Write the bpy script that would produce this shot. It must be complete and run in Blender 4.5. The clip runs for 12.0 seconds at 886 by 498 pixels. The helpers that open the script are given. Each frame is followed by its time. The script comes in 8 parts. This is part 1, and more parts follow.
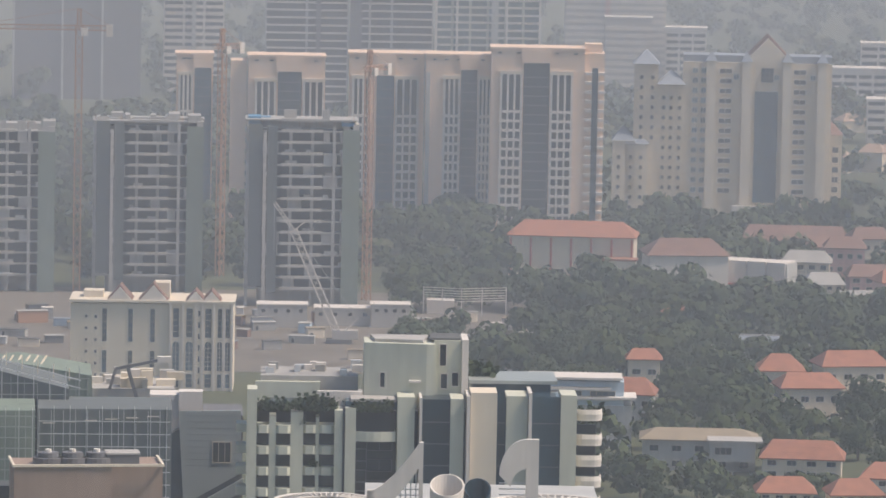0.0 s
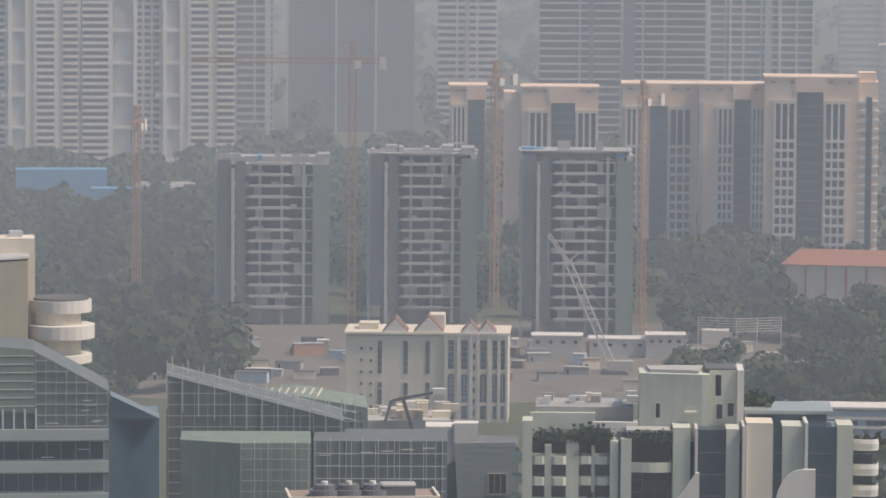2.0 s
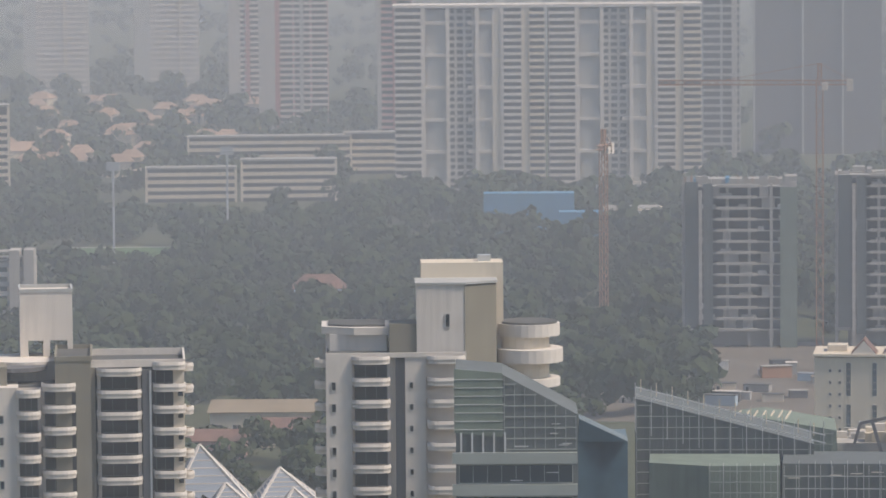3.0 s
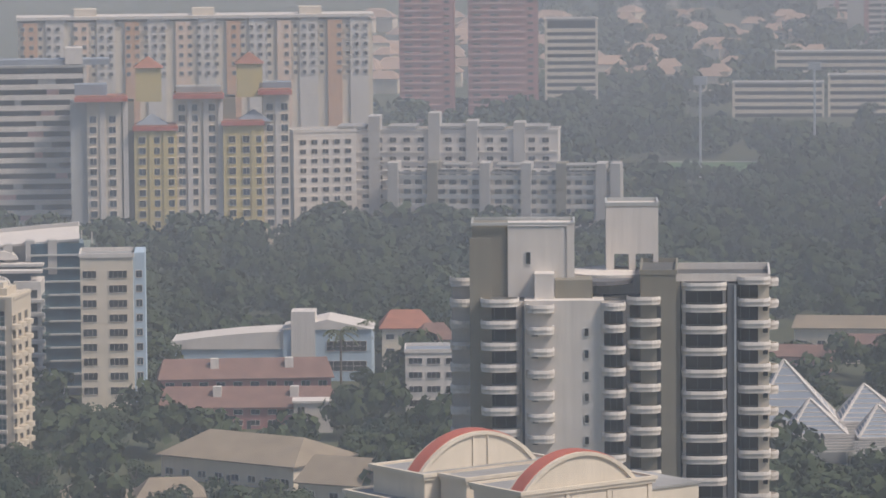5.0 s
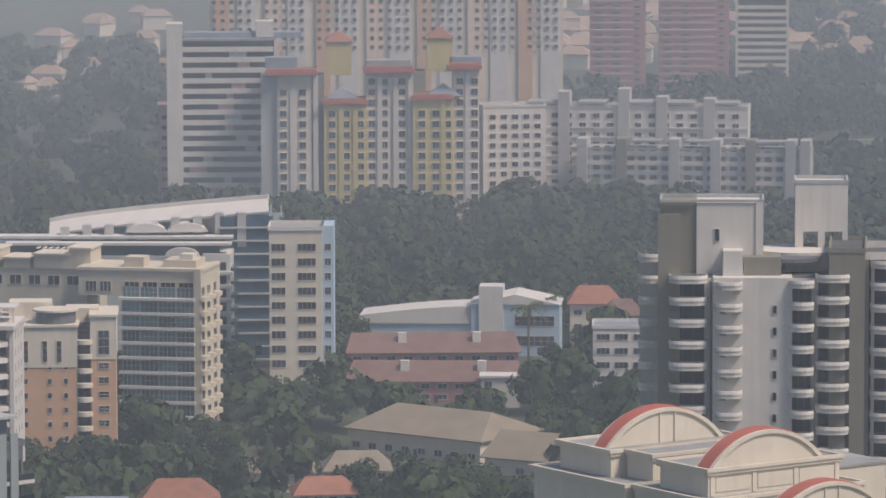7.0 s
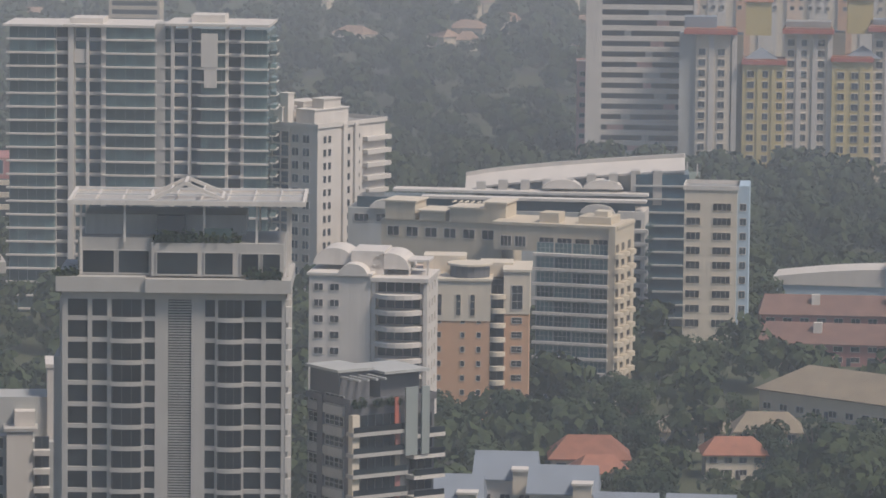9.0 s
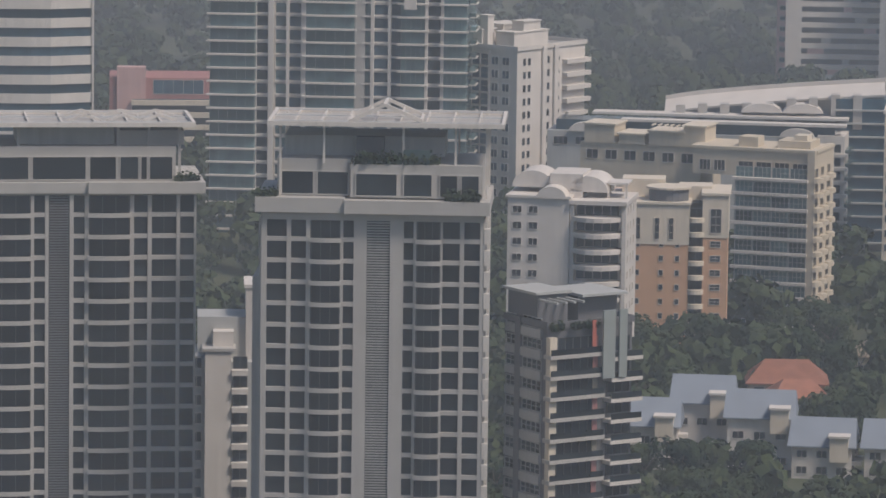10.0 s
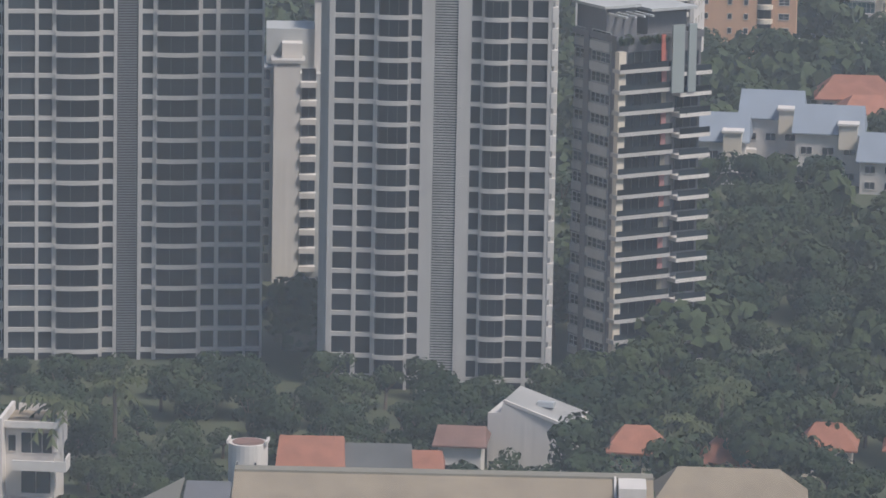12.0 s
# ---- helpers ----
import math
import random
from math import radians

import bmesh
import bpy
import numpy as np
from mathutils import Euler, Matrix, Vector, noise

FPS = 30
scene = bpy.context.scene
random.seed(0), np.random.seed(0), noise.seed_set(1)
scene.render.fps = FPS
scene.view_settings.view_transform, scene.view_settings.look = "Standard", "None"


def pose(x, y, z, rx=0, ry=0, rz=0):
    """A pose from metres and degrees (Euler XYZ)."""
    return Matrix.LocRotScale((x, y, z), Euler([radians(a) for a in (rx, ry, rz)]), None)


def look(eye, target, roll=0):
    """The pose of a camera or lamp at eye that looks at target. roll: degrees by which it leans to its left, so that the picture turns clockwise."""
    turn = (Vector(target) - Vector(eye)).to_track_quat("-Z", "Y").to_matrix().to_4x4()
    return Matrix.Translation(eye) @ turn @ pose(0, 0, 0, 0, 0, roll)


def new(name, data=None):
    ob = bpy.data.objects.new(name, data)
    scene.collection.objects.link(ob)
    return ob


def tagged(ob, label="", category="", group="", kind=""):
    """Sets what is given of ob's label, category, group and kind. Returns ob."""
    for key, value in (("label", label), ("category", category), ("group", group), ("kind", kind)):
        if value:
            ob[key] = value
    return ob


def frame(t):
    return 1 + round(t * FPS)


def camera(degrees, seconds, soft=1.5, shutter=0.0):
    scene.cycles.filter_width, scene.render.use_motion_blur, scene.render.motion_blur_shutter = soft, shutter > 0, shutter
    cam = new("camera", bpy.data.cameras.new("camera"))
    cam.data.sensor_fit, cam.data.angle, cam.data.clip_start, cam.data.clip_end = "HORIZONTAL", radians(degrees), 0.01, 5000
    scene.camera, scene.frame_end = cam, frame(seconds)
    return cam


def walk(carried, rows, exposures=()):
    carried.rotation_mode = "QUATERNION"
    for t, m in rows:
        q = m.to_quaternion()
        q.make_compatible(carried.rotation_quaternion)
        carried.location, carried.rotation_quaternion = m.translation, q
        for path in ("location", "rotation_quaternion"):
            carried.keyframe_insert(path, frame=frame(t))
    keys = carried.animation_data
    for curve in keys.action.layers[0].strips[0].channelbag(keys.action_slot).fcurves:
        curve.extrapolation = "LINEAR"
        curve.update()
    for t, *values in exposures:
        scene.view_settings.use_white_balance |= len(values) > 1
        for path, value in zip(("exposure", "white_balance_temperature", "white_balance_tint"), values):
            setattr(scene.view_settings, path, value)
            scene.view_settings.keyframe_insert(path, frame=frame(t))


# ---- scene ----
# A hazy city panorama from a high terrace: the eye stays where it is, turns left and then tips down.
EYE_Z = 168.0


def aim(turn, dip, lean):
    return pose(0, 0, EYE_Z, 90 - dip, 0, -turn) @ pose(0, 0, 0, 0, 0, -lean)


cam = camera(9.958, 12.0, soft=1.6)
walk(cam, [(t, aim(a, b, c)) for t, a, b, c in (
    (0.0, 0.0000, 5.7986, -1.0667),
    (0.5, -0.0590, 5.8076, -1.0234),
    (1.0, -0.5029, 5.7919, -0.9109),
    (1.5, -1.3212, 5.6817, -0.7670),
    (2.0, -3.1084, 5.4878, -0.3767),
    (2.5, -5.6272, 5.3323, 0.0069),
    (3.0, -8.3957, 5.2274, 0.4292),
    (3.5, -10.5602, 5.1851, 0.6409),
    (3.7, -11.3599, 5.2244, 0.6025),
    (5.3, -15.4669, 6.2687, 0.4293),
    (5.5, -15.6781, 6.3057, 0.3987),
    (6.0, -16.1282, 6.3390, 0.2894),
    (6.5, -16.5467, 6.3703, 0.1991),
    (6.7, -16.7587, 6.3830, 0.2373),
    (8.3, -19.9512, 6.6182, -0.5851),
    (8.5, -20.4806, 6.6664, -0.5372),
    (9.0, -21.8688, 6.8961, -0.6183),
    (9.5, -23.0828, 7.2553, -0.6548),
    (10.0, -24.1142, 7.7950, -0.7281),
    (10.5, -24.7984, 8.4409, -0.7070),
    (11.0, -25.2435, 9.3470, -1.2821),
    (11.5, -25.3892, 10.1529, -0.9039),
    (12.0, -24.8466, 11.0374, -1.0191),
)], exposures=[(0.0, 0.37, 6550, 11), (2.5, 0.22, 6500, 10), (5.5, 0.01, 6250, 12), (6.5, -0.03, 6200, 12), (8.5, -0.11, 6300, 10), (9.5, -0.23, 6300, 10), (10.5, -0.33, 6100, 12), (11.2, -0.09, 6100, 10), (12.0, 0.10, 5850, 9)])

# ---- light ----
SUN_AZ, SUN_EL = 101.0, 54.0
world = bpy.data.worlds.new("sky")
scene.world = world
world.use_nodes = True
wn = world.node_tree
sky = wn.nodes.new("ShaderNodeTexSky")
sky.sky_type = "NISHITA"
sky.sun_disc = False
sky.sun_elevation, sky.sun_rotation = radians(SUN_EL), radians(SUN_AZ)
sky.air_density, sky.dust_density, sky.ozone_density = 1.0, 1.2, 1.5
wn.links.new(sky.outputs["Color"], wn.nodes["Background"].inputs["Color"])
wn.nodes["Background"].inputs["Strength"].default_value = 0.10
sun = new("sun", bpy.data.lights.new("sun", "SUN"))
sun.data.energy, sun.data.angle, sun.data.color = 3.5, radians(14), (1.0, 0.88, 0.76)
s_dir = Vector((math.sin(radians(SUN_AZ)) * math.cos(radians(SUN_EL)), math.cos(radians(SUN_AZ)) * math.cos(radians(SUN_EL)), math.sin(radians(SUN_EL))))
sun.matrix_world = look((0, 0, 400), Vector((0, 0, 400)) - s_dir)

# the humid haze that lies over the city, as real scattering air
def haze_air(name, density):
    m = bpy.data.materials.new(name)
    m.use_nodes = True
    nt = m.node_tree
    nt.nodes.clear()
    o = nt.nodes.new("ShaderNodeOutputMaterial")
    sc = nt.nodes.new("ShaderNodeVolumeScatter")
    sc.inputs["Color"].default_value = (0.86, 0.93, 1.0, 1)
    sc.inputs["Density"].default_value = density
    sc.inputs["Anisotropy"].default_value = -0.3
    nt.links.new(sc.outputs[0], o.inputs["Volume"])
    return m


near_air, far_air = haze_air("thin_haze_air", 0.0002), haze_air("thick_haze_air", 0.00046)

# ---- materials ----
def shade(name, color, rough=0.8, var=0.25, scale=0.25, metal=0.0, spec=0.3, fine=3.0, streak=0.0, tint=None, island=0.0):
    """A weathered surface: broad stains, fine grain, rain streaks, a little relief and a shift from piece to piece."""
    m = bpy.data.materials.new(name)
    m.use_nodes = True
    n, lk = m.node_tree.nodes, m.node_tree.links
    b = n["Principled BSDF"]
    b.inputs["Roughness"].default_value, b.inputs["Metallic"].default_value = rough, metal
    b.inputs["Specular IOR Level"].default_value = spec
    co = n.new("ShaderNodeTexCoord")
    geo = n.new("ShaderNodeNewGeometry")
    n1 = n.new("ShaderNodeTexNoise")
    n1.inputs["Scale"].default_value, n1.inputs["Detail"].default_value = scale, 5
    lk.new(geo.outputs["Position"], n1.inputs["Vector"])
    n2 = n.new("ShaderNodeTexNoise")
    n2.inputs["Scale"].default_value, n2.inputs["Detail"].default_value = fine, 3
    lk.new(geo.outputs["Position"], n2.inputs["Vector"])
    mp = n.new("ShaderNodeMapping")
    mp.inputs["Scale"].default_value = (1.3, 1.3, 0.06)
    lk.new(geo.outputs["Position"], mp.inputs["Vector"])
    n3 = n.new("ShaderNodeTexNoise")
    n3.inputs["Scale"].default_value, n3.inputs["Detail"].default_value = 1.0, 4
    lk.new(mp.outputs[0], n3.inputs["Vector"])

    def mth(op, a, c):
        q = n.new("ShaderNodeMath")
        q.operation = op
        for i, v in enumerate((a, c)):
            if isinstance(v, (int, float)):
                q.inputs[i].default_value = v
            else:
                lk.new(v, q.inputs[i])
        return q.outputs[0]

    k = mth("MULTIPLY", mth("SUBTRACT", n1.outputs["Fac"], 0.5), var * 1.6)
    k = mth("ADD", k, mth("MULTIPLY", mth("SUBTRACT", n2.outputs["Fac"], 0.5), var * 0.8))
    if streak:
        k = mth("ADD", k, mth("MULTIPLY", mth("SUBTRACT", n3.outputs["Fac"], 0.5), streak * 1.8))
    if island:
        ob = n.new("ShaderNodeObjectInfo")
        k = mth("ADD", k, mth("MULTIPLY", mth("SUBTRACT", ob.outputs["Random"], 0.5), island))
    mix = n.new("ShaderNodeMix")
    mix.data_type = "RGBA"
    low = tint or [c * 0.45 for c in color]
    high = [min(1, c * 1.35) for c in color]
    mix.inputs["A"].default_value = (*low, 1)
    mix.inputs["B"].default_value = (*high, 1)
    lk.new(mth("ADD", k, 0.62), mix.inputs["Factor"])
    lk.new(mix.outputs["Result"], b.inputs["Base Color"])
    bp = n.new("ShaderNodeBump")
    bp.inputs["Strength"].default_value, bp.inputs["Distance"].default_value = 0.25, 0.03
    lk.new(n2.outputs["Fac"], bp.inputs["Height"])
    lk.new(bp.outputs[0], b.inputs["Normal"])
    return m


def glazing(name, color, rough=0.12, spread=0.6):
    """Window glass in front of a dim room: a dark, glossy surface that differs from pane to pane."""
    m = bpy.data.materials.new(name)
    m.use_nodes = True
    n, lk = m.node_tree.nodes, m.node_tree.links
    b = n["Principled BSDF"]
    b.inputs["Roughness"].default_value = rough
    b.inputs["Specular IOR Level"].default_value = 0.4
    ob = n.new("ShaderNodeObjectInfo")
    geo = n.new("ShaderNodeNewGeometry")
    ns = n.new("ShaderNodeTexNoise")
    ns.inputs["Scale"].default_value = 0.35
    lk.new(geo.outputs["Position"], ns.inputs["Vector"])
    ad = n.new("ShaderNodeMath")
    ad.operation = "MULTIPLY"
    lk.new(ob.outputs["Random"], ad.inputs[0])
    lk.new(ns.outputs["Fac"], ad.inputs[1])
    mix = n.new("ShaderNodeMix")
    mix.data_type = "RGBA"
    mix.inputs["A"].default_value = (*[c * (1 - spread) for c in color], 1)
    mix.inputs["B"].default_value = (*[c * (1 + spread * 1.8) for c in color], 1)
    lk.new(ad.outputs[0], mix.inputs["Factor"])
    lk.new(mix.outputs["Result"], b.inputs["Base Color"])
    return m


M = {
    "white": shade("white_render", (0.64, 0.59, 0.53), var=0.22, streak=0.22),
    "cream": shade("cream_render", (0.66, 0.58, 0.46), var=0.2, streak=0.2),
    "beige": shade("beige_render", (0.58, 0.50, 0.38), var=0.2, streak=0.2),
    "grey": shade("grey_render", (0.42, 0.42, 0.40), var=0.25, streak=0.25),
    "stone": shade("pale_stone_cladding", (0.45, 0.425, 0.39), var=0.2, streak=0.15),
    "dark": shade("dark_grey_render", (0.14, 0.14, 0.145), var=0.3, streak=0.2),
    "concrete": shade("raw_concrete", (0.36, 0.35, 0.33), var=0.4, streak=0.3),
    "olive": shade("olive_brown_render", (0.24, 0.22, 0.17), var=0.2, streak=0.2),
    "green": shade("pale_green_render", (0.53, 0.53, 0.43), var=0.2, streak=0.25),
    "tan": shade("tan_brown_render", (0.29, 0.215, 0.17), var=0.25, streak=0.2),
    "orange": shade("peach_render", (0.60, 0.36, 0.21), var=0.2, streak=0.15),
    "peach": shade("pale_peach_cladding", (0.80, 0.56, 0.42), var=0.2, streak=0.15),
    "redpaint": shade("red_paint", (0.45, 0.13, 0.09), var=0.25),
    "redbrick": shade("dull_red_render", (0.40, 0.19, 0.17), var=0.22, streak=0.2),
    "pink": shade("faded_pink_render", (0.56, 0.36, 0.33), var=0.2, streak=0.2),
    "yellow": shade("faded_yellow_render", (0.58, 0.47, 0.20), var=0.2, streak=0.2),
    "bluepaint": shade("pale_blue_paint", (0.42, 0.52, 0.60), var=0.2, streak=0.15),
    "tile": shade("terracotta_roof_tiles", (0.31, 0.135, 0.085), var=0.55, scale=0.5, fine=2.5, island=0.25),
    "oldtile": shade("weathered_red_roof", (0.20, 0.12, 0.095), var=0.6, scale=0.3),
    "tanroof": shade("tan_sheet_roof", (0.27, 0.22, 0.155), var=0.4),
    "greyroof": shade("blue_grey_sheet_roof", (0.24, 0.27, 0.31), var=0.25),
    "flat": shade("stained_flat_roof", (0.32, 0.31, 0.29), var=0.6, scale=0.18),
    "darkflat": shade("dark_roof_felt", (0.11, 0.11, 0.105), var=0.6, scale=0.2),
    "steel": shade("painted_steel", (0.55, 0.56, 0.56), rough=0.45, metal=0.3),
    "crane": shade("orange_crane_paint", (0.40, 0.22, 0.13), var=0.2),
    "net": shade("green_safety_net", (0.18, 0.22, 0.18), var=0.35, scale=0.3, streak=0.3),
    "greynet": shade("grey_safety_net", (0.125, 0.14, 0.14), var=0.35, scale=0.3, streak=0.3),
    "bluenet": shade("blue_safety_net", (0.10, 0.26, 0.42), var=0.35),
    "panel": shade("grey_metal_panels", (0.34, 0.37, 0.35), rough=0.4, var=0.2, metal=0.2),
    "bark": shade("tree_bark", (0.13, 0.10, 0.07), var=0.4),
    "soil": shade("bare_soil", (0.16, 0.14, 0.115), var=0.6, scale=0.06),
    "asphalt": shade("asphalt", (0.07, 0.07, 0.07), var=0.3),
    "pave": shade("pale_concrete_paving", (0.40, 0.38, 0.35), var=0.4),
    "pool": shade("pool_water", (0.08, 0.30, 0.36), rough=0.1, var=0.1),
    "louvre": shade("dark_louvre", (0.16, 0.16, 0.165), var=0.2),
    "glass": glazing("window_glass", (0.022, 0.030, 0.036)),
    "glassb": glazing("blue_window_glass", (0.045, 0.085, 0.115)),
    "glassg": glazing("green_window_glass", (0.13, 0.20, 0.20)),
    "fadedtile": shade("sun_faded_roof_tiles", (0.38, 0.27, 0.20), var=0.6, scale=0.05),
    # Near-black colour that stands in for shade inside rooms and recesses.
    "dim": shade("painted_inner_shade", (0.030, 0.033, 0.036), var=0.3, scale=0.4),
}


def leafy(name, color, second):
    m = bpy.data.materials.new(name)
    m.use_nodes = True
    n, lk = m.node_tree.nodes, m.node_tree.links
    b = n["Principled BSDF"]
    b.inputs["Roughness"].default_value = 0.85
    b.inputs["Specular IOR Level"].default_value = 0.15
    geo = n.new("ShaderNodeNewGeometry")
    ob = n.new("ShaderNodeObjectInfo")
    ns = n.new("ShaderNodeTexNoise")
    ns.inputs["Scale"].default_value, ns.inputs["Detail"].default_value = 0.11, 4
    lk.new(geo.outputs["Position"], ns.inputs["Vector"])
    a = n.new("ShaderNodeMath")
    a.operation = "MULTIPLY_ADD"
    lk.new(geo.outputs["Random Per Island"], a.inputs[0])
    a.inputs[1].default_value = 0.15
    lk.new(ns.outputs["Fac"], a.inputs[2])
    a2 = n.new("ShaderNodeMath")
    a2.operation = "MULTIPLY_ADD"
    lk.new(ob.outputs["Random"], a2.inputs[0])
    a2.inputs[1].default_value = 0.75
    lk.new(a.outputs[0], a2.inputs[2])
    rp = n.new("ShaderNodeMapRange")
    rp.inputs["From Min"].default_value, rp.inputs["From Max"].default_value = 0.3, 1.4
    lk.new(a2.outputs[0], rp.inputs["Value"])
    mix = n.new("ShaderNodeMix")
    mix.data_type = "RGBA"
    mix.inputs["A"].default_value, mix.inputs["B"].default_value = (*color, 1), (*second, 1)
    lk.new(rp.outputs[0], mix.inputs["Factor"])
    lk.new(mix.outputs["Result"], b.inputs["Base Color"])
    return m


M["leaf"] = leafy("broad_leaves", (0.015, 0.032, 0.016), (0.062, 0.080, 0.034))
M["palm"] = leafy("palm_fronds", (0.045, 0.06, 0.025), (0.10, 0.11, 0.05))


# ---- building blocks ----
def thing(name, label, category, x, y, z=0.0, rz=0.0, group="", kind=""):
    e = new(name)
    e.empty_display_size = 1
    e.matrix_basis = pose(x, y, z, 0, 0, rz)
    return tagged(e, label, category, group, kind)


CACHE = {}


def mesh_of(verts, faces, mats, index=None, smooth=False):
    me = bpy.data.meshes.new("mesh")
    me.from_pydata([tuple(v) for v in verts], [], faces)
    for m in mats:
        me.materials.append(M[m] if isinstance(m, str) else m)
    if index:
        me.polygons.foreach_set("material_index", index)
    if smooth:
        me.polygons.foreach_set("use_smooth", [True] * len(me.polygons))
    me.update()
    return me


def put(name, me, parent, u=0.0, v=0.0, w=0.0, rz=0.0, label="", kind=""):
    ob = new(name, me)
    ob.parent = parent
    ob.matrix_basis = pose(u, v, w, 0, 0, rz)
    if label or kind:
        tagged(ob, label, kind=kind)
    return ob


class Geo:
    """Collects boxes and prisms of one part."""

    def __init__(self):
        self.v, self.f, self.m = [], [], []

    def box(self, u0, u1, v0, v1, w0, w1, m=0):
        k = len(self.v)
        self.v += [(u0, v0, w0), (u1, v0, w0), (u1, v1, w0), (u0, v1, w0), (u0, v0, w1), (u1, v0, w1), (u1, v1, w1), (u0, v1, w1)]
        self.f += [(k, k + 3, k + 2, k + 1), (k + 4, k + 5, k + 6, k + 7), (k, k + 1, k + 5, k + 4), (k + 1, k + 2, k + 6, k + 5), (k + 2, k + 3, k + 7, k + 6), (k + 3, k, k + 4, k + 7)]
        self.m += [m] * 6
        return self

    def prism(self, outline, w0, w1, m=0):
        """An upright prism on an outline given counter-clockwise from above."""
        k, c = len(self.v), len(outline)
        self.v += [(a, b, w0) for a, b in outline] + [(a, b, w1) for a, b in outline]
        self.f += [tuple(range(k + c - 1, k - 1, -1)), tuple(range(k + c, k + 2 * c))]
        self.f += [(k + i, k + (i + 1) % c, k + c + (i + 1) % c, k + c + i) for i in range(c)]
        self.m += [m] * (c + 2)
        return self

    def extrude(self, outline, v0, v1, m=0):
        """A prism along v on an outline in (u, w), given counter-clockwise as seen from the front."""
        k, c = len(self.v), len(outline)
        self.v += [(a, v0, b) for a, b in outline] + [(a, v1, b) for a, b in outline]
        self.f += [tuple(range(k, k + c)), tuple(range(k + 2 * c - 1, k + c - 1, -1))]
        self.f += [(k + (i + 1) % c, k + i, k + c + i, k + c + (i + 1) % c) for i in range(c)]
        self.m += [m] * (c + 2)
        return self

    def beam(self, a, b, r, m=0):
        """A square bar from a to b."""
        a, b = Vector(a), Vector(b)
        d = (b - a).normalized()
        s = d.cross(Vector((0, 0, 1)) if abs(d.z) < 0.9 else Vector((1, 0, 0))).normalized() * r
        t = d.cross(s).normalized() * r
        k = len(self.v)
        self.v += [tuple(p + q) for p in (a, b) for q in (s + t, t - s, -s - t, s - t)]
        self.f += [(k, k + 1, k + 2, k + 3), (k + 7, k + 6, k + 5, k + 4)] + [(k + (i + 1) % 4, k + i, k + 4 + i, k + 4 + (i + 1) % 4) for i in range(4)]
        self.m += [m] * 6
        return self

    def mesh(self, *mats):
        return mesh_of(self.v, self.f, mats, self.m)


def box(parent, name, mat, u0, u1, v0, v1, w0, w1, label=""):
    key = (mat, round(u1 - u0, 3), round(v1 - v0, 3), round(w1 - w0, 3))
    if key not in CACHE:
        CACHE[key] = Geo().box(0, key[1], 0, key[2], 0, key[3]).mesh(mat)
    return put(name, CACHE[key], parent, u0, v0, w0, label=label)


def window_mesh(w, h, frame="white", glass="glass", bars=1, cross=0, t=0.09, deep=0.14, hood=0.0):
    """A window: a frame proud of the wall, panes set back in it, mullions and, if asked, a sun hood."""
    key = ("win", round(w, 2), round(h, 2), frame, glass, bars, cross, t, deep, hood)
    if key not in CACHE:
        def lines(size, n):
            out = [0.0, t]
            for k in range(n):
                c = size * (k + 1) / (n + 1)
                out += [c - t / 3, c + t / 3]
            return out + [size - t, size]

        xs, ys = lines(w, bars), lines(h, cross)
        nx, ny = len(xs), len(ys)
        g = Geo()
        for b, y in enumerate(ys):
            g.v += [(x, -hood if hood and b >= ny - 2 else -deep, y) for x in xs]
        for b in range(ny - 1):
            for a in range(nx - 1):
                q = [b * nx + a, b * nx + a + 1, (b + 1) * nx + a + 1, (b + 1) * nx + a]
                if a % 2 and b % 2:
                    k = len(g.v)
                    g.v += [(g.v[p][0], -0.03, g.v[p][2]) for p in q]
                    g.f += [(q[e], q[(e + 1) % 4], k + (e + 1) % 4, k + e) for e in range(4)] + [(k, k + 1, k + 2, k + 3)]
                    g.m += [0, 0, 0, 0, 1]
                else:
                    g.f.append(tuple(q))
                    g.m.append(0)
        k = len(g.v)
        corner = [0, nx - 1, ny * nx - 1, (ny - 1) * nx]
        g.v += [(g.v[p][0], 0.0, g.v[p][2]) for p in corner]
        g.f += [tuple([k, k + 1] + list(range(nx - 1, -1, -1))), tuple([k + 2, k + 3] + list(range((ny - 1) * nx, ny * nx)))]
        g.f += [tuple([k + 1, k + 2] + [b * nx + nx - 1 for b in range(ny - 1, -1, -1)]), tuple([k + 3, k] + [b * nx for b in range(ny)])]
        g.m += [0] * 4
        CACHE[key] = g.mesh(frame, glass)
    return CACHE[key]


def grid(parent, me, us, ws, v, rz=0.0, name="window", skip=()):
    """Windows in rows; rz 0 the front, 90 the face at larger u, -90 the face at u = v."""
    for j, w in enumerate(ws):
        for i, u in enumerate(us):
            if (i, j) in skip:
                continue
            if rz == 0:
                put(name, me, parent, u, v, w)
            elif rz == 90:
                put(name, me, parent, v, u, w, 90)
            elif rz == 180:
                put(name, me, parent, u, v, w, 180)
            else:
                put(name, me, parent, v, u, w, -90)


def span(a, b, n):
    return [a + (b - a) * i / (n - 1) for i in range(n)] if n > 1 else [a]


def parapet(parent, mat, u0, u1, v0, v1, w, h=1.0, t=0.3, roof="flat"):
    box(parent, "roof", roof, u0 + t, u1 - t, v0 + t, v1 - t, w, w + 0.12)
    g = Geo().box(u0, u1, v0, v0 + t, w, w + h).box(u0, u1, v1 - t, v1, w, w + h).box(u0, u0 + t, v0 + t, v1 - t, w, w + h).box(u1 - t, u1, v0 + t, v1 - t, w, w + h)
    put("parapet", g.mesh(mat), parent)


